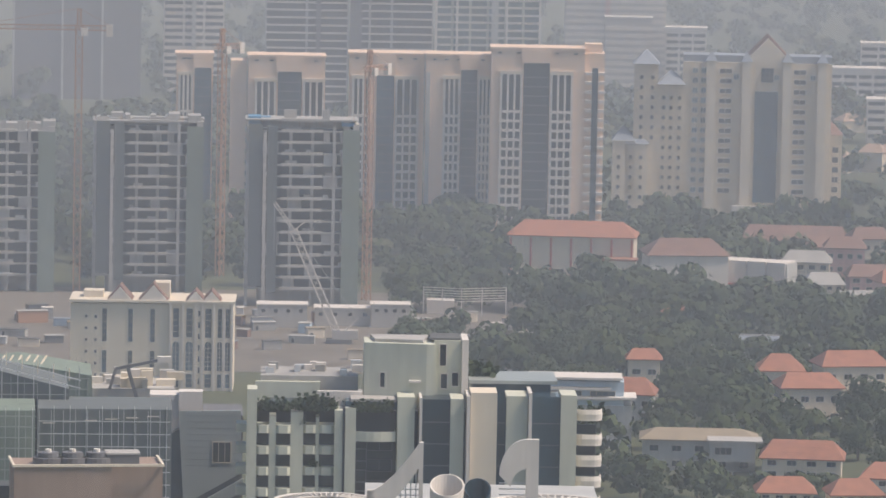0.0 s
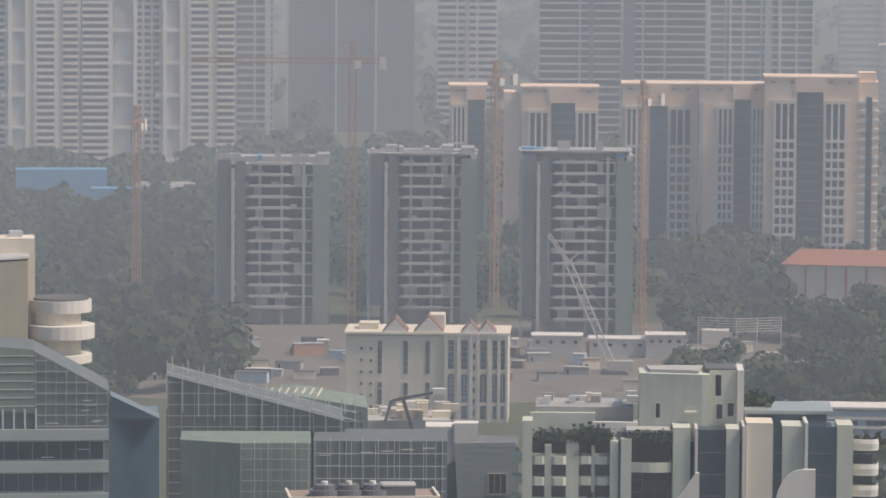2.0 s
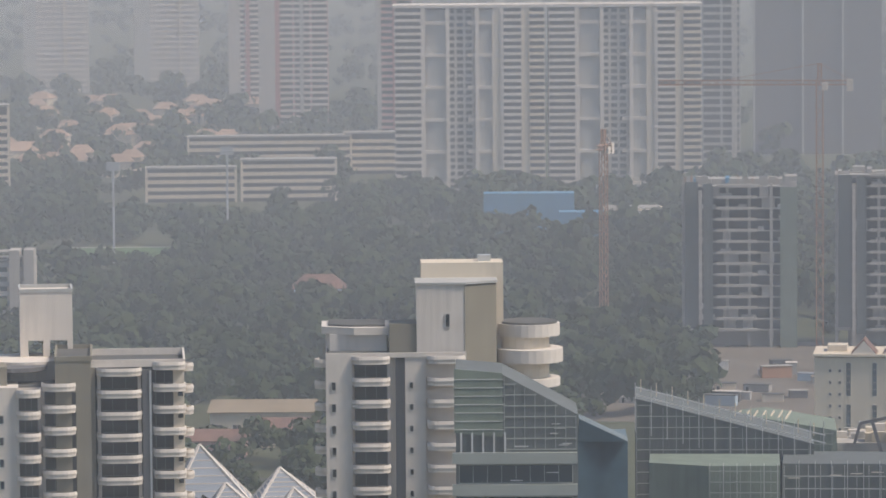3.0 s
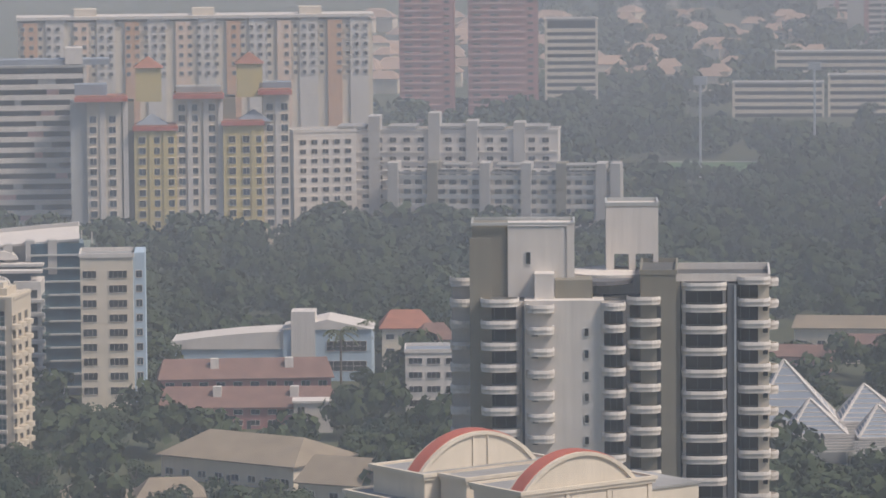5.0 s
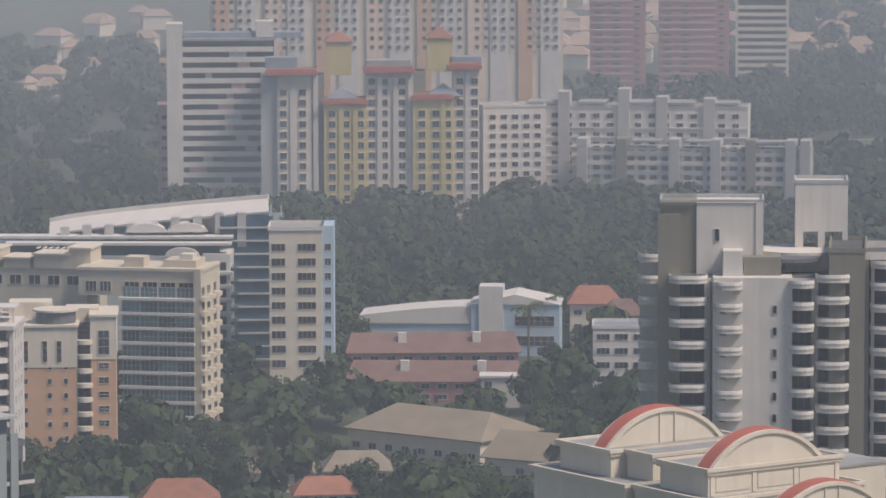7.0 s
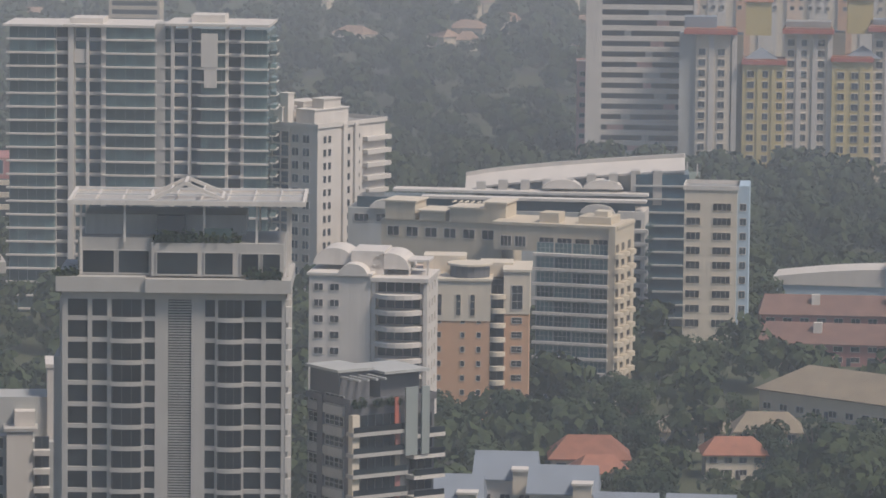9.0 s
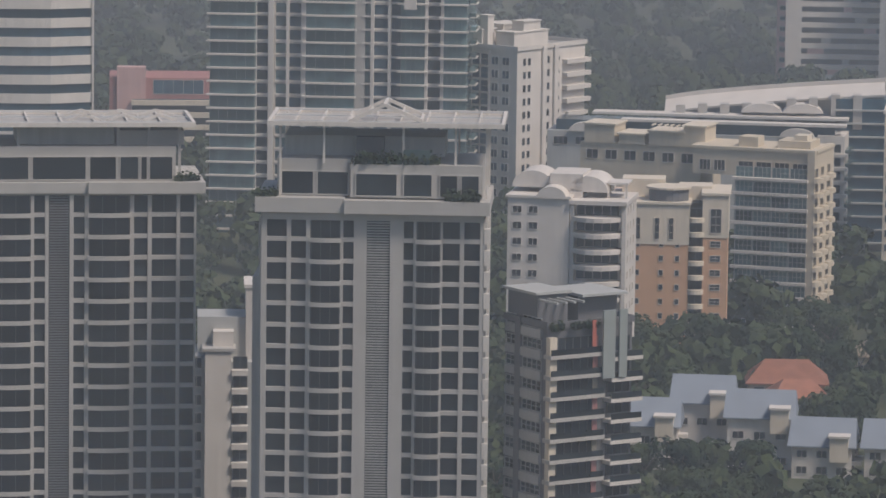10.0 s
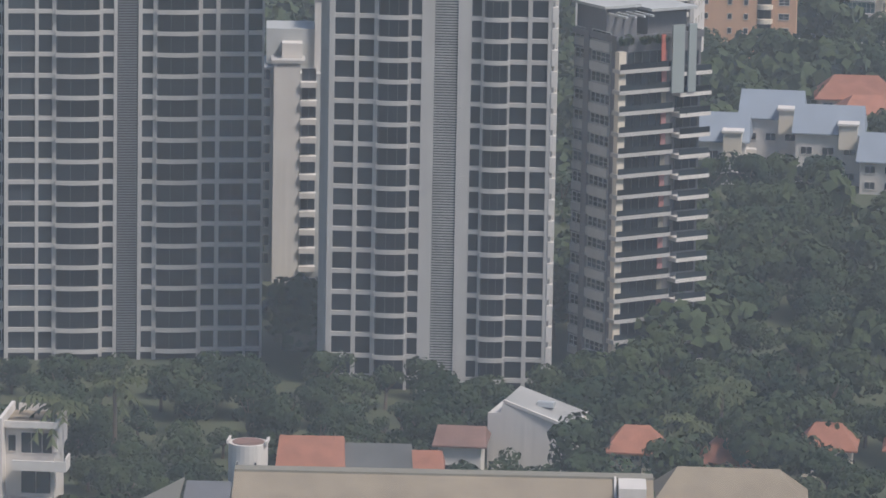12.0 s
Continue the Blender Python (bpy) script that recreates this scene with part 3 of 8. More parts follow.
def build_beige_block():
    """The beige slab with a glazed front."""
    e = thing("apartment_building", "beige apartment block with glazed front and white floor bands", "apartment building", -393.8, 1035.5, 0, 5)
    box(e, "wall", "glassg", 0, 16.6, 0.6, 16, 0, 33.6)
    box(e, "wall", "beige", 16.6, 18.2, -0.3, 16, 0, 40)
    box(e, "wall", "beige", -10, 17, 1.6, 16, 33.6, 39.2)
    box(e, "wall", "beige", -38, -10, 8, 24, 0, 38.5)
    for j in range(11):
        w = 0.4 + j * 3.25
        box(e, "floor_band", "white", -0.4, 16.8, -0.9, 0.6, w, w + 0.6)
        for i in range(4):
            put("window", window_mesh(3.9, 2.4, "steel", "glassg", 3, 1, 0.07), e, 0.2 + i * 4.1, 0.55, w + 0.5)
        # rounded balconies along the sunlit end
        if "bbal" not in CACHE:
            CACHE["bbal"] = Geo().prism(arc_points(0, 0, 1.7, -90, 90, 8), 0, 1.0).mesh("beige")
        for v in (1.2, 6.0, 11.5):
            put("balcony", CACHE["bbal"], e, 18.2, v, w)
            put("window", window_mesh(2.4, 2.0, "beige", "glass", 1), e, 18.2, v - 1.2, w + 1.1, 90)
    for i in range(4):
        put("window", window_mesh(3.4, 2.4, "beige", "glass", 2, 0), e, 0.4 + i * 4.1, 1.6, 34.4)
    for u in (-8.5, -5.2):
        put("window", window_mesh(2.6, 2.4, "white", "glass", 2, 0), e, u, 1.6, 34.4)
    box(e, "roof", "beige", -10.4, 18.4, 1.2, 16, 39.2, 39.8)
    box(e, "roof_room", "beige", 0.0, 4.4, 3, 8, 39.8, 42.0)
    box(e, "roof_room", "beige", 8.6, 16.0, 4, 12, 39.8, 41.4)
    box(e, "roof_room", "cream", 12, 15, 5, 9, 41.4, 42.6)
    for u, w, h in ((-37, 7, 42.5), (-29, 6, 40.6), (-22, 8, 41.5), (-14, 5, 43.0)):
        box(e, "roof_room", "beige", u, u + w, 7.6, 16, 38.5, h)
        box(e, "roof_cap", "cream", u - 0.4, u + w + 0.4, 7.2, 16.4, h, h + 0.35)
    for i in range(6):
        put("window", window_mesh(2.8, 2.2, "white", "glass", 1), e, -36.6 + i * 4.4, 8, 34.8)
    for i in range(6):
        box(e, "pergola_bar", "cream", -21 + i * 1.4, -20.7 + i * 1.4, 6, 9, 43.0, 43.3)


def build_white_tower():
    """White tower whose right side stands in the sun."""
    e = thing("apartment_tower", "white residential tower with blue windows and stepped roof", "apartment tower", -515.3, 1153.4, 0, -14)
    W, D = 21.4, 28.0
    box(e, "wall", "white", 0, W, 0, D, 0, 46.4)
    for j in range(13):
        w = 3.0 + j * 3.3
        for u, ww, b in ((1.4, 2.2, 1), (4.3, 2.2, 1), (13.4, 2.2, 1), (16.8, 2.2, 1)):
            put("window", window_mesh(ww, 2.0, "white", "glassb", b), e, u, 0, w)
        for u in (7.6, 10.3):
            put("window", window_mesh(2.4, 2.9, "white", "glassb", 0, 1), e, u, -0.25, w - 0.3)
        for v in (2.4, 4.4, 12.2):
            put("window", window_mesh(1.0, 1.7, "dark", "glass", 0), e, W, v, w, 90)
        put("window", window_mesh(0.9, 1.0, "dark", "glass", 0), e, W, 16.4, w + 0.4, 90)
        if j % 2 or j > 8:
            box(e, "balcony", "white", W, W + 1.6, 18.6, D + 0.6, w - 0.6, w + 0.5)
        else:
            box(e, "balcony", "white", W, W + 1.1, 20, D + 0.3, w - 0.6, w + 0.4)
    for a in (9.8, 14.6):
        box(e, "pilaster", "white", W, W + 0.7, a, a + 1.6, 0, 47)
    box(e, "bay", "white", 7.2, 13.0, -0.25, 0, 0, 46)
    parapet(e, "white", -0.4, W + 0.4, -0.4, D + 0.4, 46.4, 1.1)
    for a, b, c, d, h in ((3.0, 8.0, 3, 9, 50.5), (7.0, 9.4, 3.5, 6, 54.0), (10, 15.8, 6, 20, 50.0), (4, 10, 9, 18, 51.5), (12, 15.6, 10, 17, 52.5)):
        box(e, "roof_room", "white", a, b, c, d, 46.5, h)
        box(e, "roof_cap", "white", a - 0.25, b + 0.25, c - 0.25, d + 0.25, h, h + 0.3)


def build_glass_tower():
    e = thing("apartment_tower", "green glass residential tower with thin white floor edges", "apartment tower", -563.4, 1122.0, 0, 18)
    st = 3.35
    top = 71.1
    cols = (
        (-2.4, 8.9, -1.2, "glassg", 0),
        (8.9, 12.2, 0.4, "glass", 1),
        (13.6, 17.0, 0.6, "glassg", 1),
        (17.0, 20.4, 0.6, "glassb", 1),
        (21.5, 33.7, -0.9, "glassg", 0),
        (36.1, 38.0, 0.6, "glassg", 0),
        (38.0, 42.2, 0.4, "glassb", 1),
        (42.2, 45.0, 0.9, "glassb", 0),
        (45.0, 51.5, -0.7, "glassg", 0),
        (51.5, 55.4, 0.2, "glass", 1),
        (55.4, 61.5, -0.9, "glassg", 0),
    )
    box(e, "core", "grey", -1.8, 60.5, 2.2, 26, 0, top - 2)
    n = int(top / st)
    for a, b, v, gl, fr in cols:
        box(e, "curtain_wall", gl, a, b, v, 20, 0, n * st)
        for j in range(n):
            w = top - (j + 1) * st
            reach = 0.0 if fr else 0.7
            box(e, "floor_edge", "white", a - reach, b + reach * 0.6, v - 0.5 - reach, v, w, w + 0.4)
            if fr:
                k = max(1, int((b - a) / 3.0))
                for i in range(k):
                    put("window", window_mesh((b - a) / k - 0.1, st - 0.5, "white", gl, 0, 0, 0.22, 0.3), e, a + (b - a) * i / k + 0.05, v, w + 0.4)
            else:
                put("glass_panel", window_mesh(b - a - 0.2, st - 0.5, "panel", gl, 4, 0, 0.06, 0.06), e, a + 0.1, v, w + 0.4)
    # white fins between the bays, the broad pale slot wall and the boxed frames near the top
    for u, d, v in ((12.2, 1.3, -1.0), (16.6, 0.7, -0.8), (20.4, 1.1, -1.2), (37.6, 0.8, -0.8), (41.9, 0.7, -0.6), (51.1, 0.7, -1.0), (55.0, 0.8, -1.2)):
        box(e, "fin", "white", u, u + d, v, 2.4, 0, top + 0.4)
    box(e, "slot_wall", "stone", 33.7, 36.1, -0.4, 8, 0, top + 1.0)
    box(e, "frame", "white", 45.2, 49.2, -2.0, -0.75, top - 9.5, top - 1.2)
    box(e, "frame", "white", 46.0, 49.0, -2.2, -0.75, top - 14.5, top - 10.2)
    box(e, "frame", "white", 13.6, 16.4, -0.4, 0.55, top - 9.0, top - 5.6)
    box(e, "roof_cap", "white", -3.9, 10.9, -2.6, 18, top, top + 0.5)
    box(e, "roof_cap", "white", 11.0, 33.6, -2.0, 18, top, top + 0.6)
    box(e, "roof_cap", "white", 36.2, 62.1, -2.2, 18, top + 0.6, top + 1.2)
    box(e, "roof_room", "white", 12.2, 20.4, 2, 12, top + 0.6, top + 1.9)
    box(e, "roof_room", "white", 42.2, 50.5, 3, 12, top + 1.2, top + 3.0)
    for j in range(n):
        w = top - (j + 1) * st
        box(e, "balcony", "glassg", 61.9, 63.3, 3.0, 8.5, w + 0.3, w + 1.2)
        box(e, "balcony_edge", "white", 61.8, 63.5, 2.8, 8.7, w, w + 0.3)


def build_banded_office():
    e = thing("office_building", "white office block with dark ribbon windows and rounded front", "office building", -577.0, 995.0, 0, 32)
    arc = [(40.5, 12), (40.5, 3), (31, 0)] + [(31 - i * 4.4, 0.16 * i * i) for i in range(1, 8)] + [(0, 30), (40, 30)]
    arc = arc[::-1]
    for j in range(19):
        w = j * 4.3
        key = ("office", 0)
        if key not in CACHE:
            CACHE[key] = Geo().prism(arc, 0, 2.2).mesh("white")
            cx = [(a * 0.985 + 0.3, b + 0.35) for a, b in arc]
            CACHE["office", 1] = Geo().prism(cx, 2.2, 4.3).mesh("glassb")
        put("floor_band", CACHE[key], e, 0, 0, w)
        put("ribbon_window", CACHE["office", 1], e, 0, 0, w)
    box(e, "corner_rib", "white", 40.5, 40.9, 2.6, 3.4, 0, 82)
    e2 = thing("car_park_block", "low red and cream block with open decks", "building", -655.0, 1241.0, 0, 28)
    box(e2, "wall", "redbrick", -2, 30, 0, 20, 0, 23)
    box(e2, "wall", "pink", 0, 8, -1, 4, 14, 26)
    for j in range(5):
        box(e2, "deck", "cream", 4, 42, -2.5, 14, 2 + j * 3.4, 3.4 + j * 3.4)
    # The dark between the open decks is put into this box's colour.
    box(e2, "recess", "dim", 4.3, 41.7, -1.2, 13.5, 0, 17.2)
    put("window", window_mesh(14, 4, "white", "glassb", 4), e2, 10, -0.02, 18.5)


def build_crescent():
    """The long white crescent with stepped, curved roofs."""
    e = thing("apartment_building", "long pale block with white vaulted roof strips", "apartment building", -480.4, 1134.3, 0, 15)
    box(e, "wall", "grey", 0, 66, 0.6, 14, 0, 29)
    box(e, "end_wall", "white", 66, 72.6, 0, 14, 0, 29.6)
    box(e, "roof_strip", "white", 18, 72.8, 0.5, 4.5, 31.6, 32.2)
    box(e, "roof_strip", "white", 10, 72.6, 8, 14, 32.4, 33.0)
    box(e, "clerestory", "glassb", 2, 70, 2, 12, 29, 31.6)
    for c in (9.5, 36, 61):
        arc = [(c + 4.2 * math.cos(radians(a)), 29.0 + 2.2 * math.sin(radians(a))) for a in span(0, 180, 9)]
        put("vault", Geo().extrude(arc, -0.6, 3).mesh("white"), e)
    for j in range(8):
        w = 2.5 + j * 3.3
        for i in range(12):
            if i > 9 or j > 6:
                put("window", window_mesh(3.6, 2.0, "white", "glass", 2), e, 1.5 + i * 5.4, 0.58, w)
        box(e, "floor_band", "white", 66, 73.4, -1.0, 0.6, w - 0.9, w - 0.2)
        put("balcony_door", window_mesh(4.6, 2.1, "grey", "glass", 2), e, 67.2, -0.02, w)
        for v in (2, 7):
            box(e, "balcony", "glassg", 72.6, 74.0, v, v + 3.4, w - 0.6, w + 0.5)
    # the curved rear range
    f = thing("apartment_building", "curved pale apartment range with white sweeping roof", "apartment building", -456.3, 1150.2, 0, 20)
    n = 10
    pts = [(i * 54.0 / n, 10 - 10 * (i / n) ** 1.5) for i in range(n + 1)]
    for (a, b), (c, d) in zip(pts, pts[1:]):
        wa, wc = 34 + 6.5 * (a / 54) ** 0.8, 34 + 6.5 * (c / 54) ** 0.8
        put("wall", Geo().prism([(a, b + 1), (c, d + 1), (c, d + 16), (a, b + 16)], 0, wa - 2.0).mesh("grey"), f)
        put("roof_segment", mesh_of([(a, b, wa - 2.4), (c, d, wc - 2.4), (c, d + 9, wc), (a, b + 9, wa), (a, b, wa - 1.9), (c, d, wc - 1.9), (c, d + 9, wc + 0.5), (a, b + 9, wa + 0.5)], [(3, 2, 1, 0), (4, 5, 6, 7), (0, 1, 5, 4), (1, 2, 6, 5), (2, 3, 7, 6), (3, 0, 4, 7)], ["white"]), f)
        put("gutter", Geo().beam((a, b + 9, wa + 0.8), (c, d + 9, wc + 0.8), 0.5).mesh("white"), f)
    rnd = random.Random(6)
    for i in range(9):
        u = 3 + i * 5.4
        box(f, "roof_room", "stone", u, u + 2.2, 1.5 - i * 0.3, 4, 30, 34.5 + i * 0.5 + rnd.uniform(-0.6, 0.6))
    for c in (24, 34):
        arc = [(c + 5.2 * math.cos(radians(a)), 33.0 + 3.0 * math.sin(radians(a))) for a in span(15, 165, 9)]
        put("vault", Geo().extrude(arc, -1.5, 4).mesh("white"), f)
    box(f, "glazed_bay", "glassb", 42, 55, -0.6, 10, 2, 37.5)
    for j in range(11):
        box(f, "floor_edge", "grey", 41.8, 56.0, -1.4, -0.6, 2 + j * 3.25, 2.4 + j * 3.25)
    g = thing("apartment_building", "cream end block with square dark windows", "apartment building", -396.0, 1141.0, 0, 17)
    box(g, "wall", "cream", 0, 12.6, 0, 14, 0, 37.0)
    box(g, "side_wall", "bluepaint", 12.6, 15.4, 1.0, 14, 0, 38.0)
    parapet(g, "white", -0.3, 12.9, -0.3, 14, 37.0, 1.0)
    for j in range(9):
        w = 4 + j * 3.5
        put("window", window_mesh(3.4, 1.9, "cream", "glass", 2), g, 0.5, 0, w)
        put("window", window_mesh(4.4, 1.9, "cream", "glass", 3), g, 6.8, 0, w)
        put("window", window_mesh(1.6, 1.8, "white", "glassb", 1), g, 13.2, 1.0, w)


build_tower_a()
build_tower_b()
build_dark_block()
build_narrow_block()
build_white_vaulted()
build_peach_block()
build_beige_block()
build_white_tower()
build_glass_tower()
build_banded_office()
build_crescent()


# ---- twin balcony towers ----
def round_balcony(W, out, mat="white", h=1.15):
    """A rounded balcony tray with an open deck and a moulded rim."""
    key = ("tray", round(W, 2), out, mat, h)
    if key not in CACHE:
        r = min(out, W / 2)
        a = arc_points(r, -out + r, r, 180, 270, 6)
        b = arc_points(W - r, -out + r, r, 270, 360, 6)
        line = [(0, 1.2)] + a + b + [(W, 1.2)]
        g = Geo().prism(line, 0, 0.3)
        ins = [(max(0.18, min(W - 0.18, x)), y + 0.2 if y < 1 else y) for x, y in line]
        k, c = len(g.v), len(line)
        lip = [(max(-0.12, min(W + 0.12, W / 2 + (x - W / 2) * 1.03)), y - 0.1 if y < 0 else y) for x, y in line]
        g.v += [(x, y, 0.3) for x, y in line] + [(x, y, h * 0.6) for x, y in lip] + [(x, y, h) for x, y in line] + [(x, y, h) for x, y in ins] + [(x, y, 0.3) for x, y in ins]
        for s in range(4):
            for i in range(c - 1):
                g.f.append((k + s * c + i, k + s * c + i + 1, k + (s + 1) * c + i + 1, k + (s + 1) * c + i))
                g.m.append(0)
        CACHE[key] = g.mesh(mat)
    return CACHE[key]


def stack(e, u, v, W, out, top, n, st, mat="white", door=True, rz=0, first=0.0):
    for j in range(n):
        w = top - 1.1 - first - j * st
        if w < 0:
            break
        put("balcony", round_balcony(W, out, mat), e, u, v, w, rz)
        if door and j:
            if rz == 0:
                put("balcony_door", window_mesh(W - 0.8, 2.0, "dark", "glass", 2), e, u + 0.4, v + 1.18, w + 1.0)


def build_twin():
    e = thing("apartment_tower", "white tower with stacked rounded balconies and blank wall", "apartment tower", -190.6, 713.0, 0, 14.0)
    st = 3.2
    box(e, "wall", "white", 11.0, 22.6, 0, 18, 0, 80.9)
    box(e, "wall", "white", 3.4, 11.0, 2.0, 18, 0, 80.6)
    box(e, "wall", "white", 22.6, 29.8, 2.2, 18, 0, 80.6)
    box(e, "side_wall", "olive", 3.0, 6.2, 1.7, 2.0, 0, 90)
    box(e, "pipe_chase", "dark", 10.6, 11.0, 1.2, 2.0, 0, 80)
    stack(e, 4.6, 0.8, 5.6, 2.0, 81.2, 25, st)
    stack(e, 11.3, -0.6, 4.0, 1.5, 80.4, 25, st)
    stack(e, 22.2, 0.2, 3.6, 1.7, 80.6, 25, st)
    stack(e, 26.0, 1.0, 5.0, 2.0, 81.4, 25, st)
    stack(e, 0.0, 8.0, 3.6, 2.0, 83.6, 25, st, door=False)
    box(e, "wall", "white", 0.2, 3.4, 9.2, 16, 0, 82)
    for j in range(22):
        put("window", window_mesh(0.7, 1.3, "grey", "glass", 0), e, 19.7, 0, 75.6 - j * st)
        put("window", window_mesh(1.0, 1.3, "grey", "glass", 0), e, 12.0, 0, 75.6 - j * st)
    box(e, "lift_tower", "white", 8.6, 18.3, 6, 14, 80.6, 91.3)
    box(e, "lift_tower_side", "olive", 3.3, 8.6, 6.4, 13.6, 80.6, 91.4)
    put("window", window_mesh(0.8, 1.9, "grey", "glass", 0), e, 11.2, 6, 85.6)
    box(e, "pilaster", "white", 17.3, 18.4, 5.8, 6, 82.5, 91.5)
    g = Geo().box(3.2, 18.5, 5.8, 6.1, 91.4, 91.8).box(3.2, 18.5, 13.9, 14.2, 91.4, 91.8).box(3.2, 3.5, 6.1, 13.9, 91.4, 91.8).box(18.2, 18.5, 6.1, 13.9, 91.4, 91.8)
    put("parapet", g.mesh("grey"), e)
    box(e, "roof", "darkflat", 3.6, 29.6, 2.4, 18, 80.62, 80.8)
    box(e, "roof_room", "olive", 15.5, 21.0, 3, 8, 80.8, 83.6)
    box(e, "roof_room", "white", 12.5, 15.4, 2.2, 6, 80.8, 84.6)
    box(e, "roof_room", "grey", 18.5, 26, 9, 16, 80.8, 82.6)
    put("roof_ring", Geo().prism(arc_points(22, 9, 5.0, 0, 360, 24)[:-1], 82.6, 83.2).mesh("dark"), e)
    # rear lift tower on open legs
    for a, b in ((23.2, 24.4), (26.6, 27.6), (30.2, 31.0)):
        box(e, "leg", "white", a, b, 16, 23, 80.6, 86)
    box(e, "lift_tower", "white", 23.2, 31.0, 16, 23.5, 86, 93.2)
    g = Geo().box(23.1, 31.1, 15.9, 16.2, 93.2, 93.7).box(23.1, 31.1, 23.3, 23.6, 93.2, 93.7).box(23.1, 23.4, 16.2, 23.3, 93.2, 93.7).box(30.8, 31.1, 16.2, 23.3, 93.2, 93.7)
    put("parapet", g.mesh("grey"), e)
    put("rear_balcony", Geo().prism(arc_points(24, 15, 6.5, 0, 360, 24)[:-1], 80.8, 83.6).mesh("white"), e)
    # right wing
    f = thing("apartment_tower", "white and olive tower with rounded balconies over dark glazing", "apartment tower", -163.0, 720.3, 0, 12.0)
    box(f, "side_wall", "olive", -0.6, 4.6, 0, 16, 0, 84.6)
    # Slot strip and balcony back wall have their shade painted in near-black.
    box(f, "slot", "dim", 1.8, 2.4, -0.03, 0, 4, 80)
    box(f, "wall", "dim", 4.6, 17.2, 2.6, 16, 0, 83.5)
    box(f, "edge_wall", "olive", 4.6, 5.2, 1.0, 2.6, 0, 84)
    stack(f, 5.4, 1.4, 6.6, 2.0, 83.4, 26, st)
    stack(f, 13.6, 1.4, 4.8, 1.5, 84.2, 26, st)
    for u in (5.5, 11.4, 17.3):
        box(f, "column", "white", u, u + 0.5, 1.6, 2.6, 0, 83)
    box(f, "slot", "dark", 12.1, 13.5, 0.8, 2.6, 0, 83.2)
    box(f, "slot_edge", "steel", 13.1, 13.4, 0.6, 0.8, 0, 83)
    for j in range(25):
        put("window", window_mesh(0.9, 1.2, "cream", "glass", 0), f, 17.2, 1.2, 79.0 - j * st)
        put("balcony", round_balcony(2.2, 1.0), f, 18.0, 4.4, 82.4 - j * st, 60)
    box(f, "wall", "cream", 16.6, 18.2, 1.25, 10, 0, 83.6)
    parapet(f, "white", 4.4, 18.4, 1.0, 16.2, 83.5, 1.1, roof="darkflat")
    parapet(f, "olive", -0.7, 4.8, -0.1, 16.2, 84.6, 0.7, roof="darkflat")


